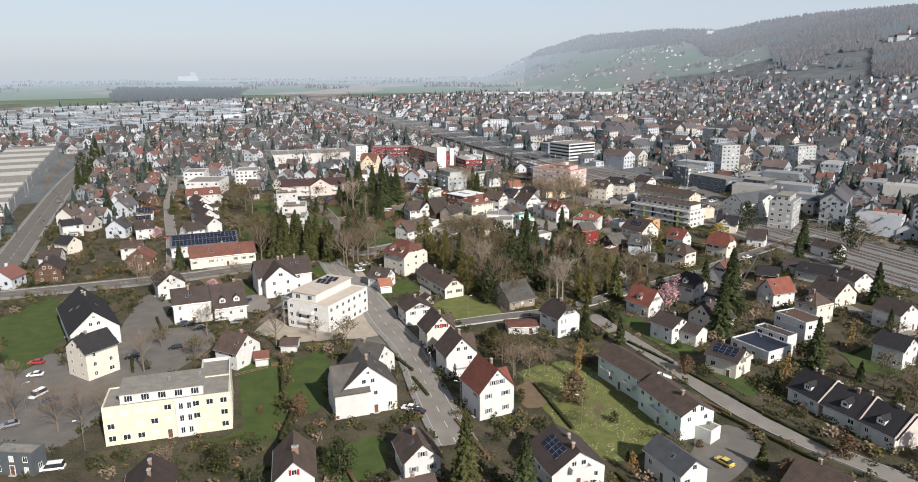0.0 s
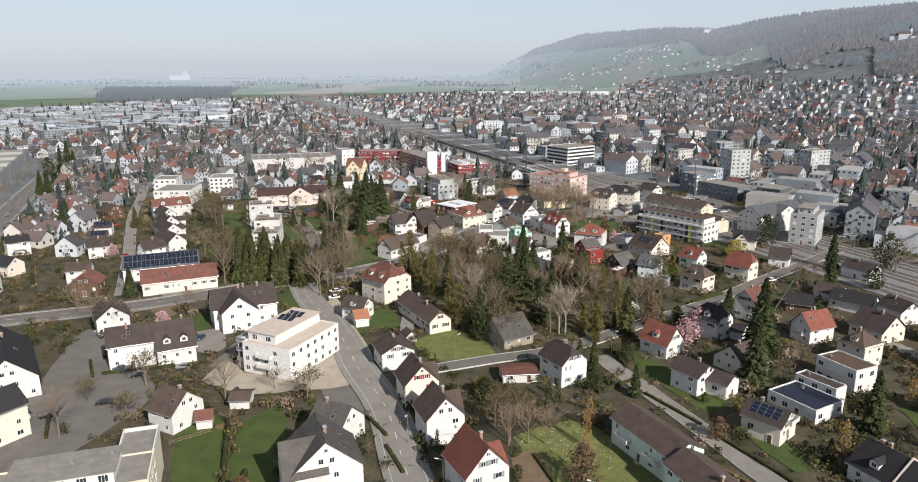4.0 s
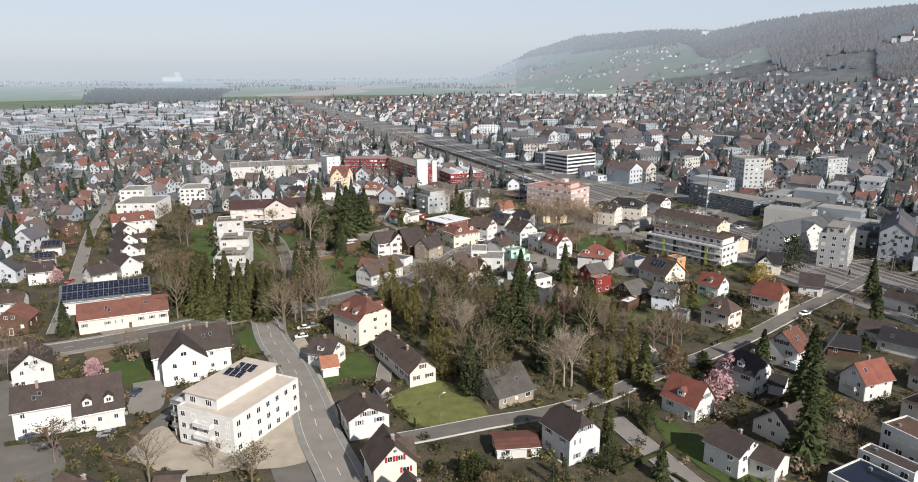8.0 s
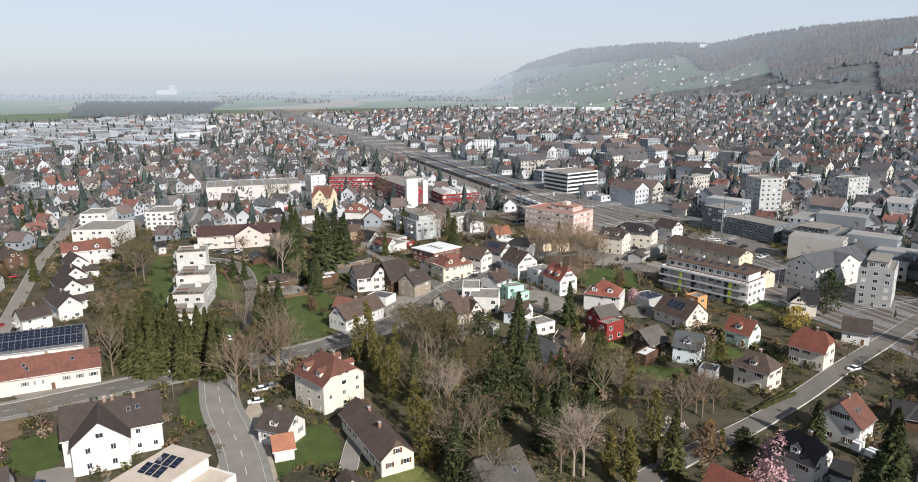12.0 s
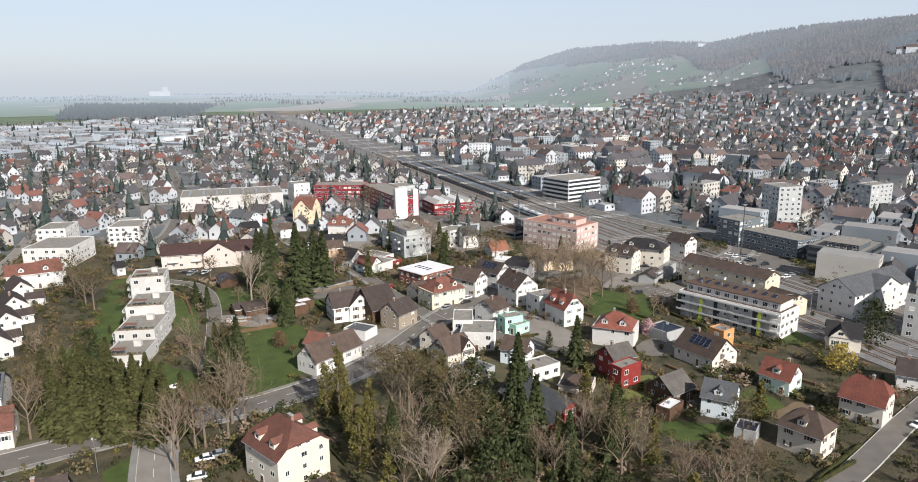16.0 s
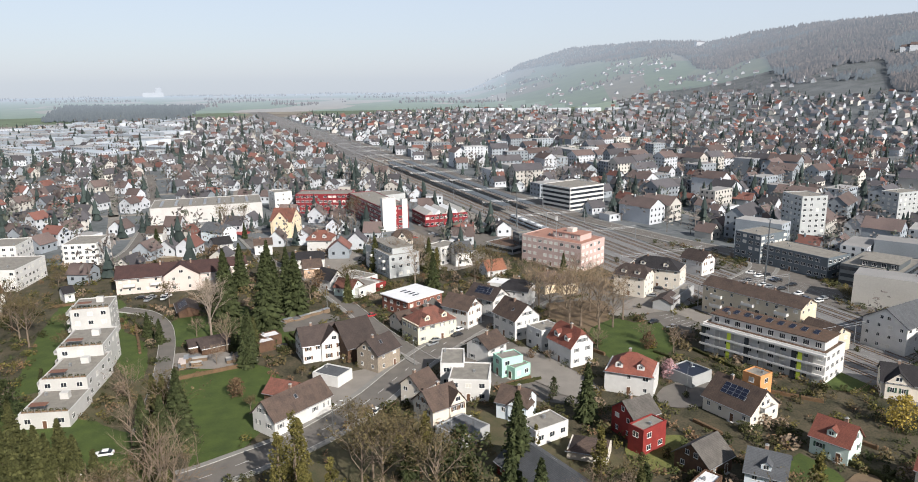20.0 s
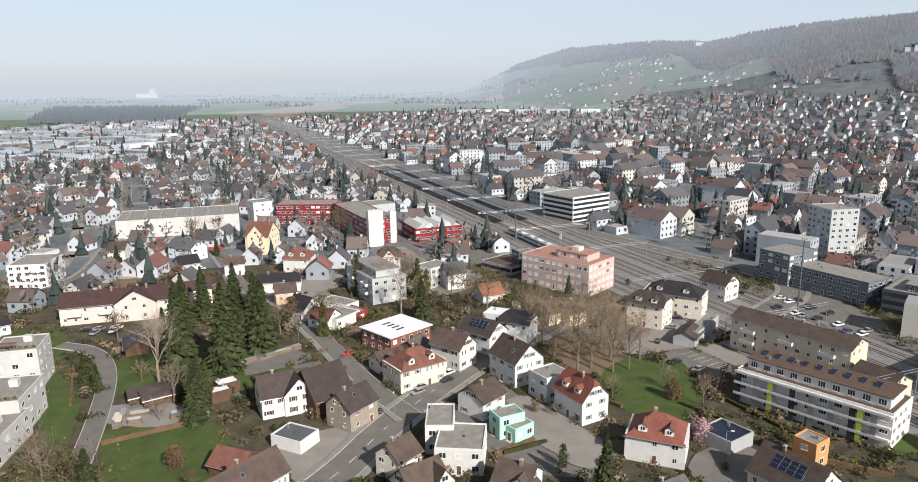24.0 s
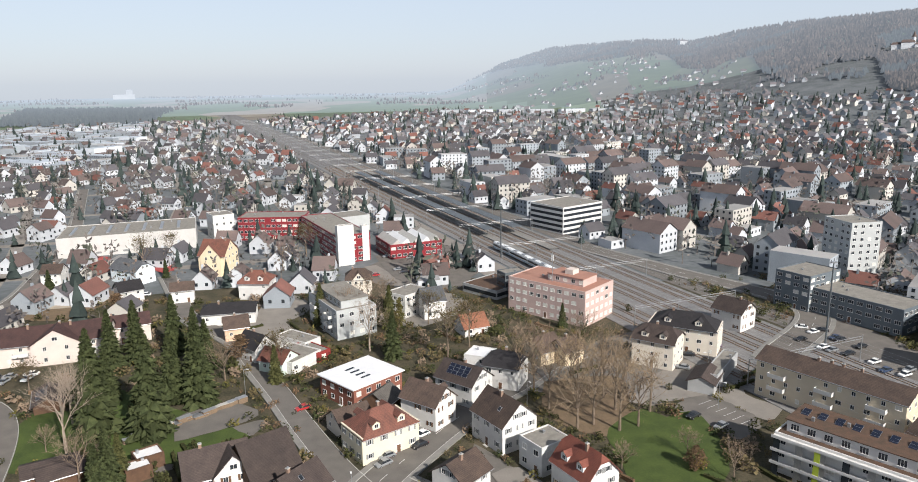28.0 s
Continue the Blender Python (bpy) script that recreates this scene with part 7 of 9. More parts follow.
tree("fir", 23.7, 292.4, 15)
tree("fir", 31.4, 288.9, 17)
tree("ivy", 40.4, 333.4, 7)
tree("bud", 53.8, 303.3, 11)
tree("bare", 60.8, 295.6, 9)
tree("fir", 38.6, 291.8, 12)
tree("rust", 87.6, 391, 5)
tree("gold", 88.8, 391.4, 4)
tree("bare", 88.3, 397, 6)
tree("bare", 93.7, 385.6, 8)
tree("blossom", 85.8, 368.2, 5)
tree("gold", -75.4, 486.4, 9)
tree("birch", -61, 431, 14)
tree("spruce", -39.5, 397.4, 15)
tree("bare", -61.6, 417.5, 6)
tree("rust", -37, 367.8, 5)
tree("bush", 16.6, 496.8, 4)
tree("bud", 46.4, 471.8, 14)
tree("bud", 34.4, 494.6, 12)
tree("spruce", 80.8, 485.3, 9)
tree("bare", 78.7, 455.5, 14)
tree("spruce", -118, 549.6, 11)
tree("spruce", -78.7, 573, 9)
tree("bud", -93.6, 589.5, 14)
tree("bud", -87.2, 612.7, 12)
tree("bare", -27.9, 577.5, 12)
tree("bud", -20, 604.1, 14)
tree("bare", -95, 191.7, 11)
tree("bare", -118.1, 264.4, 12)
tree("bare", -129.4, 277.8, 13)
tree("bare", -102.6, 157.9, 13)
tree("bare", -114.9, 162.3, 13)
tree("bare", -96.3, 156.9, 12)
tree("bare", -60.5, 208, 13)
tree("bare", -110.5, 260.1, 11)
tree("bush", -58.1, 210.4, 4)
tree("bush", -94.8, 193.6, 4)
tree("bare", -94.8, 164.1, 9)
tree("rust", 61.2, 126.8, 6)
tree("rust", 78.8, 135.3, 6)
tree("bare", 26.8, 151.8, 5)
tree("bush", 31.8, 154.5, 4)
tree("bare", 15, 181.4, 8)
tree("bare", 11.1, 183, 9)
tree("bare", 19, 181.2, 8)
tree("rust", 9.6, 199.2, 7)
tree("bush", 6.8, 204.6, 6)
tree("bud", 16.8, 243, 11)
tree("bush", -18.1, 157, 3)
tree("bush", 2.4, 147.5, 4)
tree("bush", -59.2, 138.7, 5)
tree("thuja", -48.8, 131.2, 6)
tree("thuja", -50.4, 130.1, 6)
tree("rust", -45.8, 162.9, 5)
tree("blossom", -152.7, 359.4, 7)
tree("blossom", 80.4, 246.8, 8)
tree("blossom", 139.7, 239.2, 7)
tree("bare", 187.5, 306.6, 14)
tree("bare", 60, 273.3, 11)
tree("green", 189.1, 314.1, 17)
tree("spruce", 164.9, 314.6, 14)
tree("spruce", -193.4, 403.9, 14)
tree("green", -301.7, 609.1, 17)
tree("fir", -333.3, 705.3, 17)
tree("fir", -301.9, 652.3, 17)
tree("fir", -271.3, 535.5, 17)
tree("fir", -234.4, 499, 14)
tree("fir", -226.2, 533.1, 12)
tree("bare", 17.9, 515.9, 13)
tree("fir", -3.7, 499.2, 14)
tree("ivy", 24, 492, 13)
tree("bare", 57.5, 448.7, 17)
tree("bare", 62.3, 447, 18)
tree("bare", 81.6, 441.8, 18)
tree("bare", -288.8, 529, 9)
tree("bare", -300, 559.1, 9)
tree("bare", -310.7, 589.4, 9)
tree("bare", -322.7, 622.9, 9)
tree("bare", -334.4, 656.1, 9)
tree("bare", -347.5, 693.1, 9)
tree("bare", -357.6, 723.5, 9)
tree("bare", -277.6, 501.9, 9)
tree("spruce", -260.3, 513.5, 14)
tree("spruce", -266.1, 535.1, 17)
tree("spruce", -280.2, 574.1, 18)
tree("spruce", -302.2, 630.4, 19)
tree("spruce", -325.7, 691.4, 19)
tree("spruce", -287.2, 609.9, 15)
tree("spruce", -301.7, 651.1, 14)
tree("spruce", -224.4, 540.3, 15)
tree("spruce", -220.2, 542.5, 14)
tree("spruce", -211.4, 444.4, 11)
tree("bud", 83.3, 293.9, 11)
tree("ivy", 92.6, 304.8, 13)
tree("bare", 67.1, 269.3, 12)
tree("rust", 67.2, 254, 9)
tree("white", 62.5, 261.6, 7)
tree("spruce", 81.5, 209.5, 21)
tree("spruce", 145.2, 282.4, 18)
tree("green", 165.2, 286.2, 9)
tree("bare", 90.4, 210.3, 6)
tree("thuja", 85.6, 208.6, 6)
tree("blossom", 72.7, 237.5, 8)
tree("rust", 59.4, 180.8, 5)
tree("thuja", 26.1, 204.1, 7)
tree("thuja", 23.5, 202.4, 7)
tree("orange", 28.1, 179.2, 9)
tree("bud", 14.2, 190.6, 9)
tree("bud", 8.3, 189.7, 8)
tree("bush", 20.1, 195.9, 4)
tree("green", 7.3, 206.2, 6)
tree("bare", 10.5, 181.2, 8)
tree("bush", 88.8, 174.2, 4)
tree("bush", 63.6, 198.9, 3)
tree("bush", 63.9, 208.9, 3)
tree("thuja", 115.3, 237.5, 5)
tree("spruce", 46.7, 203.6, 9)
tree("bare", 146.8, 296.9, 8)
tree("bud", 140.8, 296.3, 7)

# ---- garden planting round the houses ----
rng = random.Random(11)
plots = [b for b in BUILT if b[2] > 3]


def free(x, y, gap=1.0):
    for bx, by, br in plots:
        if (bx - x) ** 2 + (by - y) ** 2 < (br + gap) ** 2:
            return False
    for px, py, w in STREETS:
        if (px - x) ** 2 + (py - y) ** 2 < (w + 1.5) ** 2:
            return False
    return True


for bx, by, br in plots:
    if by > 510 or br > 15:
        continue
    for k in range(1):
        a, r = rng.random() * math.tau, br + rng.uniform(2, 8)
        x, y = bx + r * math.cos(a), by + r * math.sin(a)
        if free(x, y):
            tree(rng.choice(("bush", "bush", "bush", "hedge", "rust", "thuja", "bare", "bud")), x, y, rng.choice((1.5, 2, 2, 3, 3, 4)))
    if rng.random() < 0.7:
        a = rng.choice((-62, 28)) + rng.uniform(-8, 8)
        s = rng.choice((-1, 1))
        x, y = bx + s * (br + 5) * math.cos(radians(a + 90)), by + s * (br + 5) * math.sin(radians(a + 90))
        if free(x, y, 2.5):
            hedge(x, y, a, rng.uniform(7, 13)) if rng.random() < 0.7 else picket_fence(x, y, a, 9.6)
for k in range(110):
    x, y = rng.uniform(-183, 183), rng.uniform(105, 525)
    if free(x, y, 4) and abs(off_track(x, y)) > 28:
        tree(rng.choice(("bare", "bare", "bud", "bud", "spruce", "rust", "fir")), x, y, rng.choice((4, 6, 6, 8, 9)))


def garden_plot(x, y, turn, L, W, surface, name, label, z):
    """A small lawn, bed or terrace beside a house."""
    bm = bmesh.new()
    m = pose(x, y, 0, rz=turn)
    ring = [(sx * L / 2 + rng.uniform(-0.5, 0.5), sy * W / 2 + rng.uniform(-0.5, 0.5)) for sx, sy in ((-1, -1), (0, -1), (1, -1), (1, 0), (1, 1), (0, 1), (-1, 1), (-1, 0))]
    bm.faces.new([bm.verts.new(m @ Vector((u, v, z))) for u, v in ring])
    tagged(part(name, bm, surface, None), label, "garden", kind="structure")
    OPEN.append([tuple((m @ Vector((u, v, 0))).xy) for u, v in ring])


def undergrowth(name, n, mats, lo, hi, label, leaf):
    """Low garden shrubs, perennials and twiggy growth past counting: loose leaf clumps in one mesh."""
    V, F, I = [], [], []
    k = 0
    while k < n:
        x, y = rng.uniform(-232, 232), rng.uniform(92, 537)
        if not free(x, y, -0.5) or abs(off_track(x, y)) < 27 or noise.noise(Vector((x / 14.0, y / 14.0, 2))) < -0.22 or in_open(x, y):
            k += 0.25
            continue
        k += 1
        h = rng.uniform(lo, hi)
        slot = rng.randrange(len(mats))
        for q in range(leaf):
            a, r = rng.random() * math.tau, h * 0.6 * math.sqrt(rng.random())
            c = Vector((x + r * math.cos(a), y + r * math.sin(a), h * rng.uniform(0.1, 1.0) * (1 - 0.5 * r / h)))
            u = Vector((rng.gauss(0, 1), rng.gauss(0, 1), rng.gauss(0, 0.6))).normalized() * h * rng.uniform(0.09, 0.19)
            w = u.orthogonal().normalized() * h * rng.uniform(0.06, 0.13)
            i = len(V)
            V += [tuple(c - u), tuple(c + w), tuple(c + u), tuple(c - w)]
            F.append((i, i + 1, i + 2, i + 3))
            I.append(slot)
    tagged(plain_mesh(name, V, F, mats, I), label, "shrubs", kind="stuff")


def in_open(x, y):
    """Inside one of the yards, lawns or meadows."""
    for poly in OPEN:
        hit, j = False, len(poly) - 1
        for i in range(len(poly)):
            (xi, yi), (xj, yj) = poly[i], poly[j]
            if (yi > y) != (yj > y) and x < (xj - xi) * (y - yi) / (yj - yi) + xi:
                hit = not hit
            j = i
        if hit:
            return True
    return False


undergrowth("undergrowth", 14500, [LEAF["bush"], LEAF["bud"], LEAF["spruce"], LEAF["fir"], LEAF["bush"], LEAF["rust"], LEAF["ivy"]], 0.6, 2.6, "low garden shrubs and brownish perennials", 32)
undergrowth("twiggy_shrubs", 1700, [LEAF["bud"], TWIG, LEAF["bush"]], 1.4, 3.6, "twiggy leafless garden bushes", 55)

# the wooded gardens: close-set trees
for x0, y0, x1, y1, n, kinds, hs in ((-2, 243, 60, 326, 62, ("ivy", "spruce", "fir", "ivy", "spruce", "bud", "green", "bare"), (8, 10, 12, 14, 16)),
                                     (-96, 319, -40, 352, 46, ("fir", "fir", "fir", "spruce", "bud", "fir"), (14, 16, 18, 19)),
                                     (36, 205, 78, 262, 15, ("bud", "bush", "bare", "ivy", "spruce", "green"), (4, 5, 7, 9)),
                                     (73, 122, 152, 243, 26, ("spruce", "green", "bush", "bud", "thuja", "bare"), (4, 5, 6, 8, 9)),
                                     (-73, 395, -20, 440, 12, ("spruce", "bare", "bud"), (8, 10, 13))):
    for k in range(n):
        x, y = rng.uniform(x0, x1), rng.uniform(y0, y1)
        if free(x, y, 0.8) and not in_open(x, y):
            tree(rng.choice(kinds), x, y, rng.choice(hs))

# single tall trees that stand out of the gardens
for kind, x, y, h in (("birch", 9.0, 271.5, 17), ("birch", 36.2, 249.5, 12), ("ivy", -6.0, 290.8, 18), ("ivy", -13.1, 322.7, 14), ("ivy", 2.3, 256.9, 17), ("spruce", 34.1, 321.9, 21), ("spruce", 29.8, 288.1, 19),
                      ("spruce", 39.4, 283.9, 14), ("bare", -39.2, 308.0, 17), ("bare", -49.5, 302.5, 15), ("bud", -43.5, 303.5, 15), ("spruce", -52.8, 425.5, 28), ("spruce", -38.7, 422.9, 28), ("spruce", -31.1, 439.6, 25),
                      ("spruce", -38.6, 389.6, 18), ("birch", -56.1, 415.5, 19),
                      ("plane", 71.1, 414.2, 19), ("plane", 62.0, 424.1, 18), ("plane", 60.0, 434.1, 17), ("plane", 76.7, 410.5, 20), ("plane", 82.0, 412.0, 18), ("plane", 87.8, 419.3, 17), ("plane", 79.1, 421.3, 19),
                      ("fir", -81.7, 313.1, 19), ("fir", -77.4, 315.4, 20), ("fir", -71.2, 313.5, 21), ("fir", -65.7, 312.5, 20), ("fir", -63.2, 315.6, 19), ("spruce", -93.0, 331.8, 18), ("fir", -80.8, 326.6, 20), ("fir", -74.5, 327.9, 21), ("fir", -59.9, 319.6, 18), ("fir", -82.8, 322.5, 19), ("bud", -91.9, 325.4, 15), ("bud", -92.7, 340.2, 15), ("spruce", -50.5, 336.6, 15), ("spruce", 21.5, 465.1, 17), ("bud", 38.6, 462.8, 14), ("spruce", -38.3, 464.8, 20), ("fir", -12.6, 450.6, 11), ("birch", 14.0, 472.1, 16), ("bare", -27.9, 454.7, 13),
                      ("plane", 69.5, 424.0, 20), ("plane", 70.5, 434.5, 17), ("plane", 78.5, 430.0, 18), ("plane", 66.5, 412.5, 17)):
    tree(kind, x, y, h)


def meadow_flowers(x0, y0, x1, y1, n):
    """Pale blossoms scattered over the open grass, past counting."""
    V, F = [], []
    for k in range(n):
        x, y = rng.uniform(x0, x1), rng.uniform(y0, y1)
        if not in_open(x, y) or not free(x, y, -1) or noise.noise(Vector((x / 9.0, y / 9.0, 5))) < -0.1:
            continue
        s, i = rng.uniform(0.07, 0.15), len(V)
        z = 0.16 + rng.uniform(0, 0.08)
        V += [(x - s, y, z), (x, y - s, z), (x + s, y, z + 0.05), (x, y + s, z + 0.05)]
        F.append((i, i + 1, i + 2, i + 3))
    tagged(plain_mesh("meadow_flowers", V, F, [mat("pale_yellow_petals", (0.70, 0.64, 0.40), (0.62, 0.60, 0.48))]), "pale yellow and white spring flowers in the meadow", "flowers", kind="stuff")


meadow_flowers(11, 134, 46, 200, 1900)

# ---- details of single buildings ----


def piece(top, name, x0, y0, z0, x1, y1, z1, material, label=""):
    bm = bmesh.new()
    box(bm, x0, y0, z0, x1, y1, z1)
    return part(name, bm, material, top, label)


def half(ob):
    """Half length, half width and height of a block's wall."""
    d = [o for o in ob.children if o.name.startswith("wall")][0].data.vertices
    return max(v.co.x for v in d), max(v.co.y for v in d), max(v.co.z for v in d)


# office building: penthouse, plant room, antenna mast
hx, hy, hz = half(office)
piece(office, "penthouse", -hx * 0.15, -hy * 0.45, hz + 0.1, hx * 0.75, hy * 0.5, hz + 2.9, WALL["pink"])
piece(office, "penthouse_roof", -hx * 0.15 - 0.3, -hy * 0.45 - 0.3, hz + 2.9, hx * 0.75 + 0.3, hy * 0.5 + 0.3, hz + 3.1, TERRACOTTA)
piece(office, "plant_room", hx * 0.2, -hy * 0.2, hz + 3.1, hx * 0.4, hy * 0.2, hz + 4.8, WALL["pinkish"])
for k in range(5):
    window(office, pose(-hx * 0.1 + k * hx * 0.2, -hy * 0.45 - 0.005, hz + 1.6), 1.6, 1.4, k % 2 == 0)
bm = bmesh.new()
tube(bm, (-hx * 0.02, -hy * 0.5, hz), (-hx * 0.02, -hy * 0.5, hz + 11), 0.16, 0.09, 8)
mast = part("antenna_mast", bm, METAL, office)
for k in range(3):
    bm = bmesh.new()
    tube(bm, (-hx * 0.02 + 0.35 * math.cos(k * 2.1), -hy * 0.5 + 0.35 * math.sin(k * 2.1), hz + 8), (-hx * 0.02 + 0.35 * math.cos(k * 2.1), -hy * 0.5 + 0.35 * math.sin(k * 2.1), hz + 10.2), 0.13, 0.13, 6)
    part("antenna", bm, WHITE_METAL, mast)

# factory hall: dark mark on the wall, row of low openings, roof lights
hx, hy, hz = half(hall)
for k, w in enumerate((0.9, 0.9, 0.9)):
    piece(hall, "wall_mark", hx * 0.55 + k * 1.5, -hy - 0.06, hz - 3.4, hx * 0.55 + k * 1.5 + w, -hy - 0.01, hz - 1.9, WALL["charcoal"])
for k in range(9):
    piece(hall, "vent_opening", -hx * 0.85 + k * hx * 0.19, -hy - 0.06, 1.2, -hx * 0.85 + k * hx * 0.19 + 2.6, -hy - 0.01, 2.2, SHUT["grey"])
for k in range(7):
    piece(hall, "roof_light", -hx * 0.85 + k * hx * 0.26, -hy * 0.6, hz + 0.14, -hx * 0.85 + k * hx * 0.26 + 1.6, hy * 0.6, hz + 0.55, METAL)

# sawtooth roof of the crimson workshop: pale sheds with glazed fronts
hx, hy, hz = half(sawtooth)
for k in range(5):
    x0, w = -hx + 0.6 + k * (2 * hx - 1.2) / 5, (2 * hx - 1.2) / 5 - 0.3
    bm = bmesh.new()
    a = [bm.verts.new((x0 + du, v, hz + z)) for v in (-hy + 0.4, hy - 0.4) for du, z in ((0, 0.13), (w, 0.13), (w * 0.72, 2.6))]
    for f in ((a[0], a[1], a[2]), (a[5], a[4], a[3]), (a[0], a[2], a[5], a[3]), (a[2], a[1], a[4], a[5])):
        bm.faces.new(f)
    part("sawtooth_roof", bm, WHITE_METAL if k % 2 else CONC, sawtooth)

# lime panels and continuous galleries of the modern apartment block
LIME = mat("lime_green_panel", (0.42, 0.50, 0.06), (0.36, 0.43, 0.05), rough=0.5, scale=0.5)
hx, hy, hz = half(lime_block)
for f in range(3):
    z = (f + 1) * hz / 3 - 0.15
    g = piece(lime_block, "gallery", -hx, -hy - 1.7, z - 0.2, hx, -hy, z, WALL["white"])
    piece(lime_block, "gallery_rail", -hx, -hy - 1.72, z + 0.004, hx, -hy - 1.62, z + 0.5, WALL["white"])
    for k in range(8):
        u = -hx + (k + 0.1) * hx / 4
        piece(lime_block, "sliding_screen", u, -hy - 1.55, z - hz / 3 + 0.1, u + 1.4, -hy - 1.48, z - 0.2, METAL if k % 3 else GLASS)
for u in (-hx * 0.52, hx * 0.62):
    piece(lime_block, "lime_panel", u, -hy - 1.60, 0.3, u + 1.2, -hy - 1.50, hz - 0.3, LIME, "lime green facade panel")
for k in range(9):
    sp = shared("solar_panel", SOL_MESH[(1.65, 3.2)], lime_block, pose(-hx + 3.4 + k * (2 * hx - 6) / 9, 0.8, hz + 3.25, rx=12))

# brick pavilion: wide white roof with four roof lights
hx, hy, hz = half(pavilion_hall)
piece(pavilion_hall, "wide_roof", -hx - 0.6, -hy - 0.6, hz + 0.42, hx + 0.6, hy + 0.6, hz + 0.75, WHITE_METAL, "wide white metal roof")
for k in range(4):
    piece(pavilion_hall, "roof_light", -hx * 0.55 + k * hx * 0.32, -hy * 0.3, hz + 0.752, -hx * 0.55 + k * hx * 0.32 + 0.7, hy * 0.05, hz + 0.9, GLASS)

# modern white block: solar racks, terrace rails, chairs of the roof
hx, hy, hz = half(modern_block)
for k in range(3):
    shared("solar_panel", SOL_MESH[(1.65, 3.2)], modern_block, pose(-hx * 0.62 + k * 1.9, hy * 0.52, hz + 3.35, rx=15))
    shared("solar_panel", SOL_MESH[(1.65, 3.2)], modern_block, pose(-hx * 0.66 + k * 1.9, hy * 0.20, hz + 3.35, rx=15))
for f in range(3):
    z = (f + 1) * hz / 3 - 0.2
    piece(modern_block, "terrace", -hx - 3.4, -hy * 0.9, z - 0.22, -hx, hy * 0.2, z, WALL["white"])
    piece(modern_block, "terrace_rail", -hx - 3.4, -hy * 0.9 - 0.06, z + 0.004, -hx, -hy * 0.9 + 0.03, z + 0.95, METAL)
    piece(modern_block, "terrace_rail", -hx - 3.43, -hy * 0.9, z + 0.004, -hx - 3.36, hy * 0.2, z + 0.95, METAL)
piece(modern_block, "terrace_post", -hx - 3.3, -hy * 0.85, 0, -hx - 3.1, -hy * 0.85 + 0.2, hz * 0.98 - 0.5, CONC)

# pale yellow block: white stair recess with balconies
hx, hy, hz = half(yellow_block)
piece(yellow_block, "stair_bay", hx * 0.12, -hy - 0.5, -0.2, hx * 0.40, -hy, hz + 0.5, WALL["white"], "white rendered stair bay")
for f in range(3):
    for u in (0.16, 0.29):
        window(yellow_block, pose(hx * (u + 0.05), -hy - 0.505, (f + 0.55) * hz / 3), 1.0, 1.6)

piece(yellow_block, "rear_wing", hx * 0.5, hy + 0.004, -0.4, hx, hy + 10.2, hz, WALL["yellow"])
piece(yellow_block, "rear_wing_roof", hx * 0.5 + 0.3, hy + 0.3, hz + 0.004, hx - 0.3, hy + 9.9, hz + 0.12, GRAVEL)
for x0, y0, x1, y1 in ((hx * 0.5, hy + 0.01, hx * 0.5 + 0.3, hy + 10.2), (hx - 0.3, hy + 0.01, hx, hy + 10.2), (hx * 0.5 + 0.3, hy + 9.9, hx - 0.3, hy + 10.2)):
    piece(yellow_block, "wing_parapet", x0, y0, hz + 0.002, x1, y1, hz + 0.9, WALL["white"])
for o in yellow_block.children:
    if o.name.startswith("attic_storey"):
        o.data.materials[0] = WALL["white"]

# rows of panels on the workshop's sunny slope
solar_panel(solar_shed, slope_pose("s", -13.2, 0.27, 13.5, 5.2, 9.4), 1.65, 3.4)
for k in range(17):
    for v in (0.27, 0.74):
        if k or v > 0.5:
            shared("solar_panel", SOL_MESH[(1.65, 3.4)], solar_shed, slope_pose("s", -13.2 + k * 1.67, v, 13.5, 5.2, 9.4))

# pink party walls of the black-roofed terrace
terr = [o for o in scene.objects if o.name.startswith("terraced_house") and o.parent is None]
for o in terr:
    hx, hy, hz = half(o)
    bm = gable_walls(0.35, hy * 2 + 1.6, 3.75, hz + 0.75, 0)
    pw = part("party_wall", bm, WALL["pinkish"], o, "pinkish party wall above the roof")
    pw.matrix_basis = pose(hx - 0.1, 0, 0)


def crane_truck(x, y, rot):
    """A lorry with a raised crane boom."""
    top = tagged(new("crane_truck"), "white mobile crane truck with a raised boom", "truck")
    top.matrix_basis = pose(x, y, 0.13, rz=rot)
    piece(top, "chassis", -4, -1.2, 0.7, 4, 1.2, 1.2, WALL["charcoal"])
    piece(top, "cab", 2.4, -1.2, 1.2, 4.2, 1.2, 3.2, CARS["white"])
    piece(top, "windscreen", 4.2, -1.05, 2.0, 4.24, 1.05, 3.0, GLASS)
    piece(top, "slewing_unit", -1.6, -1.1, 1.2, 1.2, 1.1, 2.6, CARS["white"])
    for sx in (-2.6, -1.2, 2.8):
        for sy in (-1, 1):
            bm = bmesh.new()
            tube(bm, (sx, sy * 0.85, 0.5), (sx, sy * 1.25, 0.5), 0.5, 0.5, 10)
            part("wheel", bm, TYRE, top)
    bm = bmesh.new()
    tube(bm, (-1.0, 0, 2.4), (-8.5, 0, 18.5), 0.32, 0.18, 6)
    part("boom", bm, METAL, top)


crane_truck(104.2, 250.1, 120)

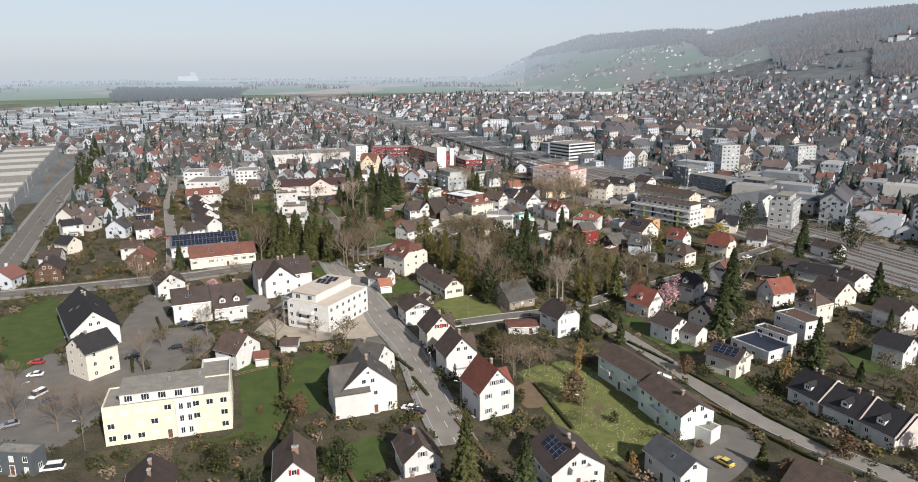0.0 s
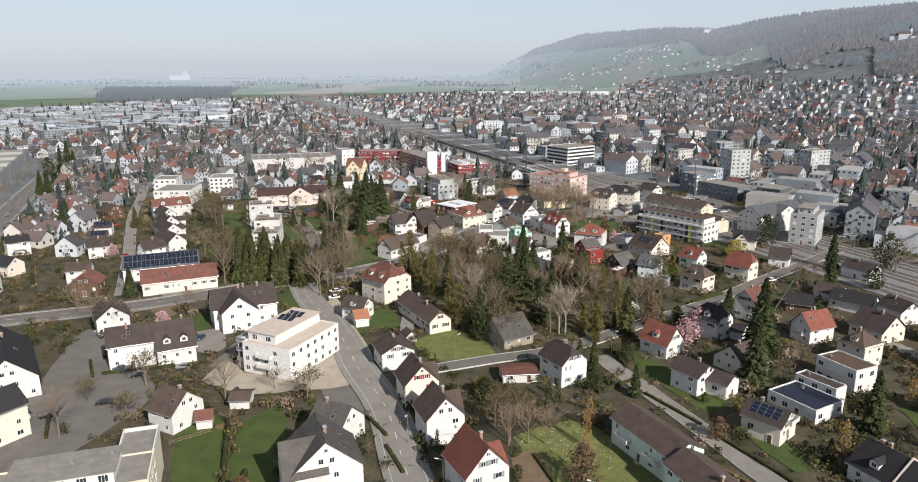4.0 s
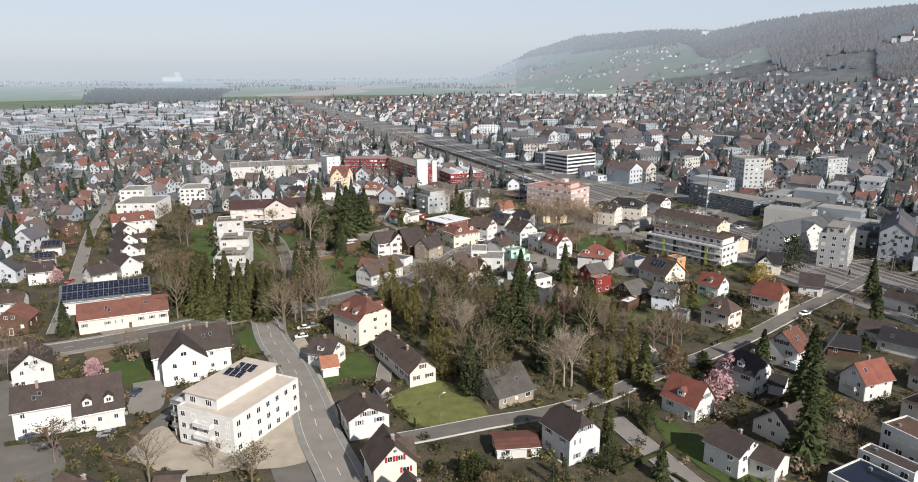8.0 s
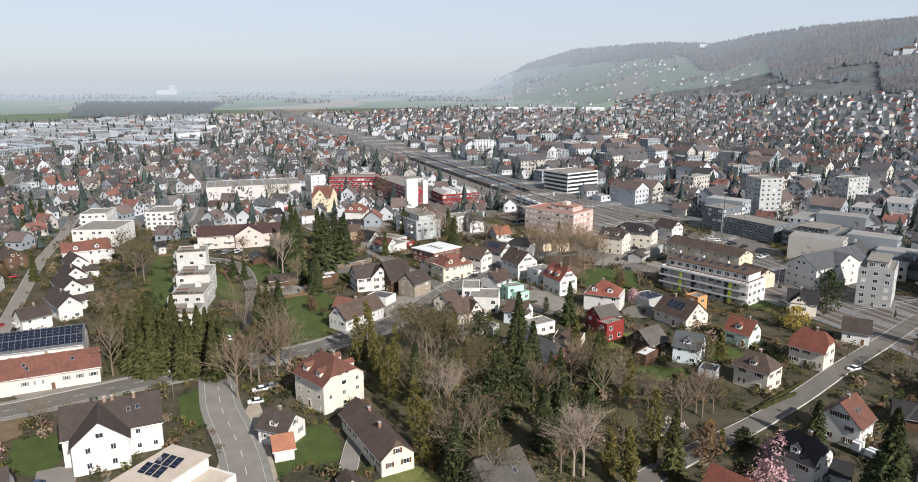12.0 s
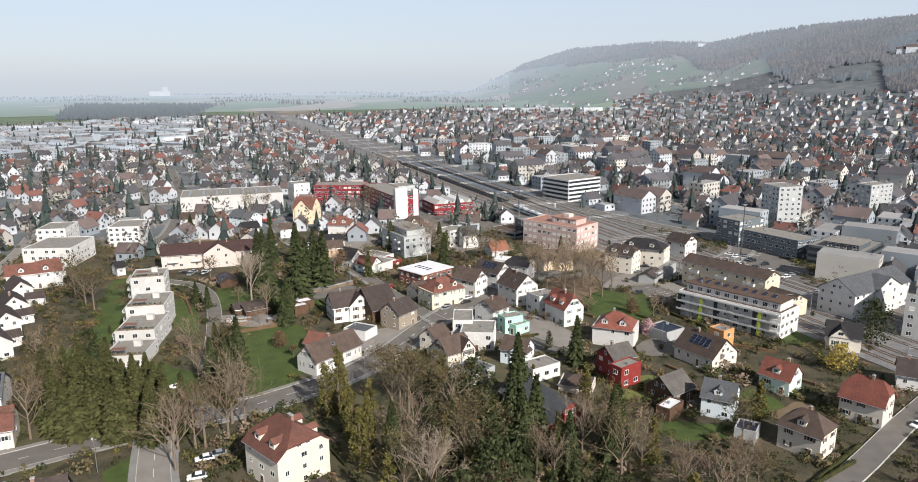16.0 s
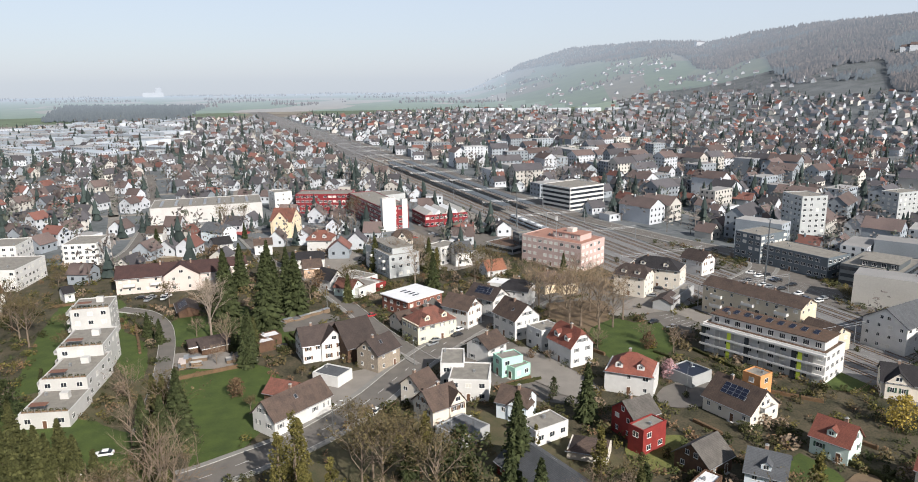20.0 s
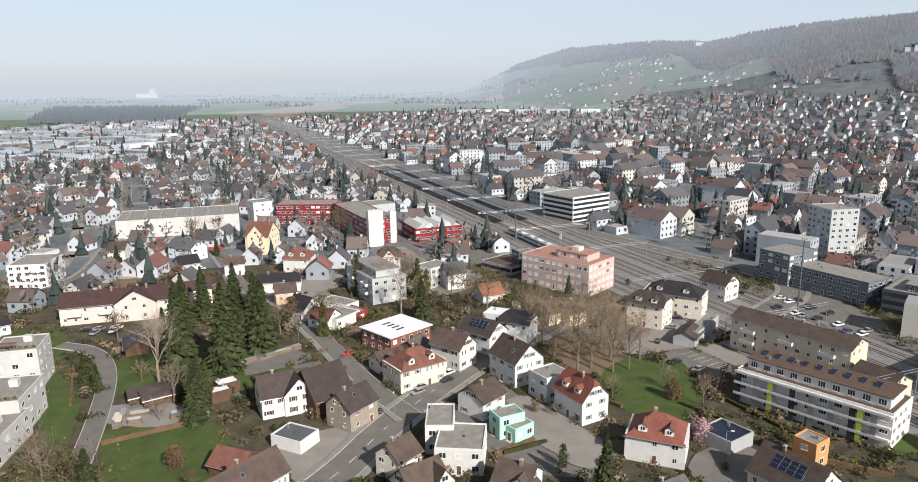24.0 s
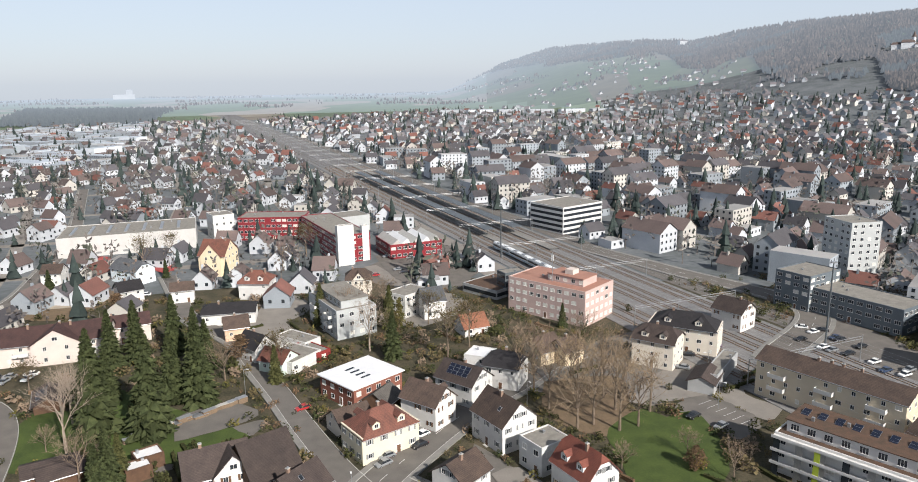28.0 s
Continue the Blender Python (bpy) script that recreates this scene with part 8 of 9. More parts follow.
# timber yard: stacks of planks and covered goods, and awnings
rng = random.Random(21)
for k in range(26):
    x, y = (-62 + rng.uniform(0, 20), 392 + rng.uniform(-2, 6)) if k < 12 else (-43.5 + (k - 12) * 1.8, 420.5 + (k - 12) * 1.4 + rng.uniform(-0.8, 0.8))
    st = tagged(new("plank_stack"), "stack of weathered planks under a cover", "timber stack", "timber stacks")
    st.matrix_basis = pose(x, y, 0.03, rz=(14 + rng.choice((0, 90)) if k < 12 else 38) + rng.uniform(-5, 5))
    w, l, h = rng.uniform(1.2, 1.8), rng.uniform(2.5, 4.5), rng.uniform(0.7, 1.6)
    for j in range(4):
        piece(st, "plank_layer", -l / 2 + rng.uniform(-0.1, 0.1), -w / 2, j * h / 4, l / 2, w / 2, (j + 0.86) * h / 4, TIMBER)
    piece(st, "cover", -l / 2 - 0.1, -w / 2 - 0.1, h, l / 2 + 0.1, w / 2 + 0.1, h + 0.05, rng.choice((METAL, CONC, CARS["grey"], WALL["pinkish"])))

# white parking lines
rng = random.Random(3)
for x0, y0, a, n in ((104, 422, -64, 6), (157, 392, -58, 14), (162, 385, -58, 14), (31, 524, -60, 10)):
    ln = tagged(new("parking_lines"), "worn white parking bay lines on asphalt", "road marking", kind="structure")
    for k in range(n):
        bm = bmesh.new()
        box(bm, -0.06, -2.4, 0.0, 0.06, 2.4, 0.008)
        o = part("bay_line", bm, PAINT, ln)
        o.matrix_basis = Matrix.Translation((x0, y0, LEVEL[0] + 0.02)) @ pose(0, 0, 0, rz=a) @ pose(k * 2.6, 0, 0)

# long brown hedge between the lawns and a few more along streets
for x, y, a, l, h in ((-47.5, 160.9, 88, 24.4, 2.0), (-42.6, 138.6, 5, 14.6, 1.2), (45.8, 210.7, 30, 19.5, 1.2), (73, 242.2, 28, 22, 1.3), (66, 144.7, -62, 26.8, 1.1), (57.5, 163.5, -60, 17.1, 1.0), (-6.2, 255.3, 25, 17.1, 1.2),
                      (-90.6, 229.1, 12, 19.5, 1.0), (85.6, 321.5, -35, 14.6, 1.1), (112.5, 312.6, -58, 19.5, 1.3), (-3.5, 148.4, -70, 19.5, 1.0), (-15.6, 176.7, -70, 12.2, 1.0), (40.7, 369.4, 30, 12.2, 1.0)):
    hedge(x, y, a, l, h)

# roof terraces of the stepped blocks: planters, rails, plant rooms, awnings
rng = random.Random(21)
AWNING = mat("brown_awning_cloth", (0.20, 0.10, 0.07), (0.14, 0.07, 0.05))
for ob in [o for o in bpy.data.objects if o.get("label", "").startswith("white stepped apartment block")]:
    hx, hy, hz = half(ob)
    piece(ob, "plant_room", hx * 0.1, hy * 0.15, hz + 0.12, hx * 0.1 + 2.2, hy * 0.15 + 1.8, hz + 1.9, WALL["offwhite"])
    piece(ob, "awning", -hx * 0.6, -hy + 0.4, hz + 2.1, hx * 0.1, -hy + 2.6, hz + 2.2, AWNING)
    for u in (-0.55, 0.05):
        piece(ob, "awning_post", hx * u, -hy + 0.5, hz + 0.12, hx * u + 0.08, -hy + 0.58, hz + 2.1, METAL)
    for k in range(7):
        u = -hx + 0.7 + k * (2 * hx - 2.4) / 6
        planter = piece(ob, "planter", u, -hy + 0.35, hz + 0.12, u + 1.2, -hy + 0.85, hz + 0.75, TIMBER)
        bm = bmesh.new()
        for j in range(40):
            leaf_quad(bm, (u + rng.uniform(0, 1.2), -hy + rng.uniform(0.3, 0.9), hz + rng.uniform(0.7, 1.3)), 0.16, rng)
        part("foliage", bm, LEAF["bush"], planter)
    for k in range(4):
        z = 1.6 + k * 2.9
        if z < hz:
            piece(ob, "balcony_slab", -hx - 1.5, -hy * 0.8, z - 0.15, -hx, hy * 0.6, z, WALL["offwhite"])
            piece(ob, "balcony_front", -hx - 1.5, -hy * 0.8, z, -hx - 1.4, hy * 0.6, z + 0.95, WALL["offwhite"])

# hedges along garden borders
for x, y, a, l, h in ((-48.3, 385.2, 25, 22.3, 1.4), (105.7, 378.1, -68, 23.5, 1.1), (92.1, 382.7, -54, 13.1, 1.0), (53.8, 195.7, -64, 19.3, 1.1), (49.4, 228.8, -89, 16.3, 1.2),
                      (99.4, 283, 36, 29.2, 1.0), (-56.1, 194.1, -170, 6.3, 1.2), (-53.8, 182.4, -78, 31.7, 2.0), (64.9, 168.7, -68, 27.1, 1.2), (74.1, 146.2, -64, 20.3, 1.3),
                      (18.4, 163.8, 102, 25.7, 1.0), (84.4, 338.3, -62, 8.5, 1.0), (115.4, 352.5, -34, 13.3, 1.1), (-81.3, 417.6, -68, 31.7, 1.1), (97.2, 279.7, 30, 17.7, 1.3)):
    hedge(x, y, a, l, h)

# roof ribs and rooflights of the industrial halls
for ob in [o for o in bpy.data.objects if o.get("label", "").startswith("long low industrial hall")]:
    hx, hy, hz = half(ob)
    n = 11
    for k in range(n):
        u = -hx + 1.0 + k * (2 * hx - 2.0) / n
        bm = bmesh.new()
        w = (2 * hx - 2.0) / n
        a = [bm.verts.new((u + du, v, hz + z)) for v in (-hy + 0.6, hy - 0.6) for du, z in ((0.05, 0.12), (w - 0.05, 0.12), (w * 0.8, 1.5))]
        for f in ((a[0], a[1], a[2]), (a[5], a[4], a[3]), (a[0], a[2], a[5], a[3]), (a[2], a[1], a[4], a[5])):
            bm.faces.new(f)
        rib = part("sawtooth_roof", bm, CONC if k % 2 else GRAVEL, ob)
        bm = bmesh.new()
        b = [bm.verts.new((u + w * (0.8 + 0.2 * q) + 0.03, v, hz + 1.5 - 1.38 * q)) for v in (-hy + 1.2, hy - 1.2) for q in (0.15, 0.8)]
        bm.faces.new((b[0], b[1], b[3], b[2]))
        part("rooflight", bm, GLASS, rib)

# ---- the far town, woods and plain, too many to count ----


def boxes_stuff(name, spec, label, category):
    """spec: rows of x, y, z, rot, L, W, eave, ridge, wall slot, roof slot. Walls, pitched or flat roofs and window openings in one mesh."""
    V, F, I = [], [], []
    for x, y, z, rot, L, W, e, rd, ws, rs, wn in spec:
        c, s = math.cos(rot), math.sin(rot)

        def P(u, v, w):
            V.append((x + u * c - v * s, y + u * s + v * c, z + w))
            return len(V) - 1

        l, w = L / 2, W / 2
        b = [P(-l, -w, -9), P(l, -w, -9), P(l, w, -9), P(-l, w, -9)]
        t = [P(-l, -w, e), P(l, -w, e), P(l, w, e), P(-l, w, e)]
        for k in range(4):
            F.append((b[k], b[(k + 1) % 4], t[(k + 1) % 4], t[k]))
            I.append(ws)
        if rd > e + 0.1:
            ga, gb = P(-l, 0, rd - 0.1), P(l, 0, rd - 0.1)
            F += [(t[3], t[0], ga), (t[1], t[2], gb)]
            I += [ws, ws]
            o = 0.6
            sl = (rd - e) / w
            q = [P(-l - o, -w - o, e - o * sl), P(l + o, -w - o, e - o * sl), P(l + o, 0, rd + 0.1), P(-l - o, 0, rd + 0.1), P(l + o, w + o, e - o * sl), P(-l - o, w + o, e - o * sl)]
            F += [(q[0], q[1], q[2], q[3]), (q[3], q[2], q[4], q[5])]
            I += [rs, rs]
            if wn:
                h = P(l * 0.4 - 0.4, 0.4, rd - 1), P(l * 0.4 + 0.4, 0.4, rd - 1), P(l * 0.4 + 0.4, 1.2, rd - 1), P(l * 0.4 - 0.4, 1.2, rd - 1)
                g = P(l * 0.4 - 0.4, 0.4, rd + 1), P(l * 0.4 + 0.4, 0.4, rd + 1), P(l * 0.4 + 0.4, 1.2, rd + 1), P(l * 0.4 - 0.4, 1.2, rd + 1)
                for k in range(4):
                    F.append((h[k], h[(k + 1) % 4], g[(k + 1) % 4], g[k]))
                    I.append(ws)
                F.append(g)
                I.append(ws)
        else:
            F.append(tuple(t))
            I.append(rs)
        if wn:
            nf = max(1, int(e / 2.8))
            for u0, v0, du, dv, ln in ((0, -w - 0.06, 1, 0, L), (-l - 0.06, 0, 0, -1, W), (l + 0.06, 0, 0, 1, W)):
                n = max(1, int(ln / 3.35))
                for f in range(nf):
                    zc = (f + 0.55) * e / nf
                    for k in range(n):
                        a = (k + 0.5 - n / 2) * ln / n
                        F.append((P(u0 + du * (a - 0.6), v0 + dv * (a - 0.6), zc - 0.7), P(u0 + du * (a + 0.6), v0 + dv * (a + 0.6), zc - 0.7),
                                  P(u0 + du * (a + 0.6), v0 + dv * (a + 0.6), zc + 0.7), P(u0 + du * (a - 0.6), v0 + dv * (a - 0.6), zc + 0.7)))
                        I.append(8)
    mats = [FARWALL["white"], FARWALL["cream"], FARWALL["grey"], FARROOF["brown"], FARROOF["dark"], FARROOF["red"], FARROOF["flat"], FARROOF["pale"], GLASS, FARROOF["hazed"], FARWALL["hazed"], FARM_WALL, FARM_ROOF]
    return tagged(plain_mesh(name, V, F, mats, I), label, category, kind="stuff")


# far walls and roofs are paled and cooled: haze put into the base colours
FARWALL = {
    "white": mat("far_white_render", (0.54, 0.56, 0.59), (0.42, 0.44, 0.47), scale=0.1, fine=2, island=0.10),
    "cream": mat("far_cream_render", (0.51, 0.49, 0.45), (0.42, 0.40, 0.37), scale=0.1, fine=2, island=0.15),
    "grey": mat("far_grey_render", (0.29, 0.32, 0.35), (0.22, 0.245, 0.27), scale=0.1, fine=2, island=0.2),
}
FARWALL["hazed"] = mat("haze_tinted_render", (0.50, 0.525, 0.56), (0.34, 0.36, 0.39), scale=0.05, fine=1, island=0.3)
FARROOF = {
    "hazed": mat("haze_tinted_tiles", (0.178, 0.162, 0.168), (0.116, 0.110, 0.120), scale=0.05, fine=1, island=0.4),
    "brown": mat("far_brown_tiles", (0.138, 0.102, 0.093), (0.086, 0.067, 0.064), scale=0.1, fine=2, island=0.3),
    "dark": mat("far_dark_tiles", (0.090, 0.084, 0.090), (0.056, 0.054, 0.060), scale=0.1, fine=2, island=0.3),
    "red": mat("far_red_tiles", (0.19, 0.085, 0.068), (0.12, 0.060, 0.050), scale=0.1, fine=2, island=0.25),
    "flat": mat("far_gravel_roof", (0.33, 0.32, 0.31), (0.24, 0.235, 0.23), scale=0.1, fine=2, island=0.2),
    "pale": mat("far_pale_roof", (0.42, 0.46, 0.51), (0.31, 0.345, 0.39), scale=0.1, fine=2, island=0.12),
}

# farms glow paler with distance, haze put into wall and roof materials
FARM_WALL = paint_haze(mat("distant_farm_render", (0.50, 0.50, 0.50), (0.40, 0.40, 0.41), scale=0.05, fine=1, island=0.1), 1500, 4400, 0.16, 0.72)
FARM_ROOF = paint_haze(mat("distant_farm_tiles", (0.15, 0.10, 0.085), (0.09, 0.065, 0.06), scale=0.05, fine=1, island=0.3), 1500, 4400, 0.20, 0.75)

rng = random.Random(5)
near_rows, far_rows, works, trees_far = [], [], [], []
yy = 146.0
while yy < 2700:
    step = 16.6 + max(0, yy - 520) * 0.0065
    xx = -1000.0
    while xx < 1830:
        x, y = xx + rng.uniform(-6, 6), yy + rng.uniform(-6, 6)
        xx += step * rng.uniform(0.95, 1.35)
        dx, dy = x - HUB[0], y - HUB[1]
        r, th = math.hypot(dx, dy), math.degrees(math.atan2(dx, dy))
        if abs(th) > 52 or taken(x, y) or (th > 12 and (85 - gz(x, y)) / r < 0.021 + 0.008 * noise.noise(Vector((x / 160.0, y / 160.0, 4)))):
            continue
        if not -36 < off_track(x, y) < 36 and ground_kind(r, th) == 1 or (ground_kind(r, th) == 3 and th > 20 and r < 2140 and rng.random() < 0.4) or (ground_kind(r, th) == 0 and not -36 < off_track(x, y) < 36):
            if abs(off_track(x, y)) < 36:
                continue
            turn = math.radians(25 * math.sin(x / 260.0) + 20 * math.cos(y / 300.0) + rng.choice((0, 90)) + rng.uniform(-6, 6)) + (0.45 if off_track(x, y) > 0 else 0.1)
            z = gz(x, y)
            ind = th < -16 and r > 930 and rng.random() < 0.6
            big = (not ind) and 0 < off_track(x, y) < 320 and y < 1100 and rng.random() < 0.42
            if rng.random() < (0.2 if r < 1220 else 0.36):
                trees_far.append((x, y, z, rng.choice((0, 0, 1, 1, 2)), rng.uniform(7, 15)))
                continue
            if ind:
                works.append((x, y, z, turn, rng.uniform(25, 60), rng.uniform(14, 22), rng.uniform(6, 10), 0, rng.choice((10, 2, 2)), rng.choice((6, 7, 7)), r < 1100))
            elif big:
                e = rng.uniform(8, 15)
                flat = rng.random() < 0.45
                (near_rows if r < 1150 else far_rows).append((x, y, z, turn, rng.uniform(16, 26), rng.uniform(11, 14), e, 0 if flat else e + 4.5, rng.choice((0, 1, 2, 2)), 6 if flat else rng.choice((3, 4)), r < 1150))
            else:
                e = rng.choice((4.2, 4.6, 5.0, 5.4, 6.8))
                W = rng.uniform(7.6, 10.4)
                flat = rng.random() < 0.07
                (near_rows if r < 1150 else far_rows).append((x, y, z, turn, rng.uniform(8.5, 12.5), W, e, 0 if flat else e + W * rng.uniform(0.36, 0.52), rng.choice((0, 0, 0, 0, 1, 2)),
                                                            6 if flat else rng.choice((3, 3, 4, 4, 4, 5)), r < 1150))
            for k in range(rng.choice((2, 3, 3, 4, 5)) if r < 980 else rng.choice((1, 2, 2, 3))):
                trees_far.append((x + rng.uniform(-14, 14), y + rng.uniform(-14, 14), z, rng.choice((0, 0, 1, 1, 1, 2)), rng.uniform(5, 14) if rng.random() < 0.8 else rng.uniform(13, 20)))
    yy += step
# most houses past 1150 m get walls and roofs with haze in their colour
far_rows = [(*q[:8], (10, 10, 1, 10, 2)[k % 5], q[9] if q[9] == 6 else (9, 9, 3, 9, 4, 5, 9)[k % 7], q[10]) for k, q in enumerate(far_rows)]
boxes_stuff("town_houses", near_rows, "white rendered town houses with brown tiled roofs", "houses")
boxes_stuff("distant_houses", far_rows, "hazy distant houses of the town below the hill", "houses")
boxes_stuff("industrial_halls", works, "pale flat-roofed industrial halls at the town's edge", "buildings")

# hamlets and farms on the slopes
farms = []
for cx, cy, n, spread in ((816, 2888, 7, 110), (828, 2741, 9, 120), (830, 2581, 7, 90), (857, 2349, 5, 90), (882, 2248, 7, 110), (896, 2115, 6, 110), (660, 2553, 6, 100), (566, 2679, 7, 100),
                          (620, 2596, 6, 80), (657, 2211, 9, 140), (509, 3095, 6, 110), (489, 3376, 6, 140), (473, 3653, 5, 120), (455, 4140, 8, 200), (444, 2329, 12, 160), (829, 1756, 10, 130), (-292, 4500, 12, 260), (-780, 4550, 12, 220), (-1150, 4500, 10, 220)):
    for k in range(n):
        x, y = cx + rng.gauss(0, spread / 2), cy + rng.gauss(0, spread / 3)
        farms.append((x, y, gz(x, y), rng.random() * 3, rng.uniform(9, 14), rng.uniform(8, 10), rng.uniform(3.2, 4.6), rng.uniform(8, 10), 11, 12, False))
farms += [(1204, 3053, gz(1204, 3053) + 10, 0.4, 44, 14, 9, 14, 11, 12, False)]
farms += [(183 + 75 * k, 2062 - 15 * k, 0, 0.15, 64, 20, 10, 0, 10, 7, False) for k in range(6)]
farms += [(-1421, 4440, 0, 0.3, 110, 60, 27, 0, 11, 11, False), (-1390, 4440, 0, 0.3, 32, 32, 54, 0, 11, 11, False)]
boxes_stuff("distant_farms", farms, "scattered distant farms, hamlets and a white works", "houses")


def tree_stuff(name, rows, mats, label):
    """Small ragged trees: cones for conifers, tilted clumps for leafless crowns. rows: x, y, z, slot, height."""
    V, F, I = [], [], []
    for x, y, z, slot, h in rows:
        if slot == 0:
            r = h * 0.24
            for lay in range(3):
                z0, z1, rr = h * (0.08 + 0.27 * lay), h * (0.5 + 0.25 * lay), r * (1 - 0.28 * lay)
                k0 = len(V)
                a0 = rng.random()
                for k in range(6):
                    a = a0 + k * math.tau / 6
                    q = rr * rng.uniform(0.7, 1.25)
                    V.append((x + math.cos(a) * q, y + math.sin(a) * q, z + z0 - rng.random() * 0.06 * h))
                V.append((x + rng.uniform(-0.1, 0.1), y, z + min(z1, h)))
                for k in range(6):
                    F.append((k0 + k, k0 + (k + 1) % 6, k0 + 6))
                    I.append(slot)
        else:
            r = h * (0.34 if slot < 3 else 0.30)
            if slot < 3:  # a twiggy crown of many small tilted flakes round a thin stem
                for k in range(17 if math.hypot(x, y) < 1000 else 9):
                    a, b, g = rng.random() * math.tau, math.sqrt(rng.random()), rng.uniform(-1, 1)
                    q = r * b * math.sqrt(max(0.1, 1 - g * g))
                    px, py, pz = x + math.cos(a) * q, y + math.sin(a) * q, z + h * (0.60 + 0.36 * g)
                    u = Vector((rng.gauss(0, 1), rng.gauss(0, 1), rng.gauss(0.4, 1))).normalized() * h * rng.uniform(0.06, 0.12)
                    w = u.orthogonal().normalized() * h * rng.uniform(0.02, 0.06)
                    k0 = len(V)
                    V += [(px - u.x, py - u.y, pz - u.z), (px + w.x, py + w.y, pz + w.z), (px + u.x, py + u.y, pz + u.z), (px - w.x, py - w.y, pz - w.z)]
                    F.append((k0, k0 + 1, k0 + 2, k0 + 3))
                    I.append(slot)
                k0 = len(V)
                V += [(x - 0.02 * h, y, z), (x + 0.02 * h, y, z), (x, y, z + 0.7 * h)]
                F.append((k0, k0 + 1, k0 + 2))
                I.append(1)
                continue
            for k in range(4):
                a, b = rng.random() * math.tau, rng.random()
                px, py, pz = x + math.cos(a) * r * 0.6 * b, y + math.sin(a) * r * 0.6 * b, z + h * rng.uniform(0.15, 0.55)
                k0 = len(V)
                for j in range(4):
                    q = j * math.tau / 4 + rng.random()
                    V.append((px + math.cos(q) * r * rng.uniform(0.3, 0.7), py + math.sin(q) * r * rng.uniform(0.3, 0.7), pz + rng.uniform(-0.16, 0.16) * h))
                V.append((px, py, pz + 0.45 * h))
                F += [(k0, k0 + 1, k0 + 4), (k0 + 1, k0 + 2, k0 + 4), (k0 + 2, k0 + 3, k0 + 4), (k0 + 3, k0, k0 + 4)]
                I += [slot] * 4
    return tagged(plain_mesh(name, V, F, mats, I), label, "trees", kind="stuff")


# town tree tones are cooled, conifers to teal, as haze put into colour
FW = [mat("far_conifers", (0.050, 0.066, 0.060), (0.028, 0.038, 0.037), scale=0.05, fine=0.8, island=0.3, spec=0.1),
      mat("far_bare_crowns", (0.150, 0.134, 0.122), (0.092, 0.083, 0.079), scale=0.05, fine=0.8, island=0.35, spec=0.1),
      mat("far_garden_trees", (0.098, 0.104, 0.080), (0.060, 0.066, 0.054), scale=0.05, fine=0.8, island=0.35, spec=0.1),
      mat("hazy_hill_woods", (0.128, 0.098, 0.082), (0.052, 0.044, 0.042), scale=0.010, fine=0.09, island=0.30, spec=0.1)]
# ridge woods and copse fade into haze put into colour and emission
paint_haze(FW[3], 1550, 4500, 0.15, 0.74)
FW.append(paint_haze(mat("dark_copse_conifers", (0.050, 0.056, 0.050), (0.026, 0.031, 0.030), scale=0.012, fine=0.15, island=0.3, spec=0.1), 1450, 4500, 0.22, 0.76))
tree_stuff("town_trees", trees_far, FW, "garden trees between the houses of the town")

# lower edge of the ridge's woods, as the slope seen from the town's middle: bearing, degrees above the eye
EDGE_TH = (4, 7.8, 9.2, 12.0, 16.7, 19.8, 21.2, 22.1, 24.0, 25.2, 26.6, 27.2, 28.5, 29.7, 30.8, 32.4, 33.7, 34.2, 37.0, 60)
EDGE_EL = (0.3, 0.5, 0.55, 0.9, 1.15, 1.65, 1.3, 0.45, 0.4, 1.0, 1.15, -0.1, -0.4, 0.0, 0.45, 0.75, 0.95, -0.9, -1.2, -1.4)
woods = []
for k in range(52000):
    th, u = rng.uniform(4, 60), rng.random()
    crest, foot = float(np.interp(th, TH, CREST)), float(np.interp(th, TH, FOOT))
    r = foot + (crest * 1.05 - foot) * (0.16 + 0.89 * u)
    x, y = HUB[0] + r * math.sin(math.radians(th)), HUB[1] + r * math.cos(math.radians(th))
    z = gz(x, y)
    el = math.degrees(math.atan2(z - 84.8, r)) + 0.28 * noise.noise(Vector((x / 210.0, y / 210.0, 0))) + 0.14 * noise.noise(Vector((x / 60.0, y / 60.0, 7)))
    edge = float(np.interp(th, EDGE_TH, EDGE_EL))
    grove = noise.noise(Vector((x / 130.0, y / 90.0, 11)))
    if math.hypot(x - 1198, y - 1785) > 62 and (el > edge or el > edge - 1.3 and grove > 0.52 and rng.random() < 0.5):
        dark = noise.noise(Vector((x / 170.0, y / 120.0, 23))) > 0.30
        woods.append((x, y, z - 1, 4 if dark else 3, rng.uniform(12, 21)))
for k in range(240):  # trees about the farms and along the field tracks below the woods
    cx, cy, spread = rng.choice(((708, 1890, 95), (714, 2031, 85), (828, 2741, 85), (882, 2248, 75), (620, 2596, 65), (829, 1756, 85), (509, 3095, 95)))
    x, y = cx + rng.gauss(0, spread), cy + rng.gauss(0, spread * 0.4)
    woods.append((x, y, gz(x, y), rng.choice((3, 3, 4)), rng.uniform(9, 17)))
for k in range(2900):  # the dark copse on the plain and lines of trees
    a, b = rng.random(), rng.random()
    x, y = -781 + 311 * a - 305 * b + 146 * a * b + rng.gauss(0, 8), 1830 - 98 * a + 780 * b + rng.gauss(0, 10)
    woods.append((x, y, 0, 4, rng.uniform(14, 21)))
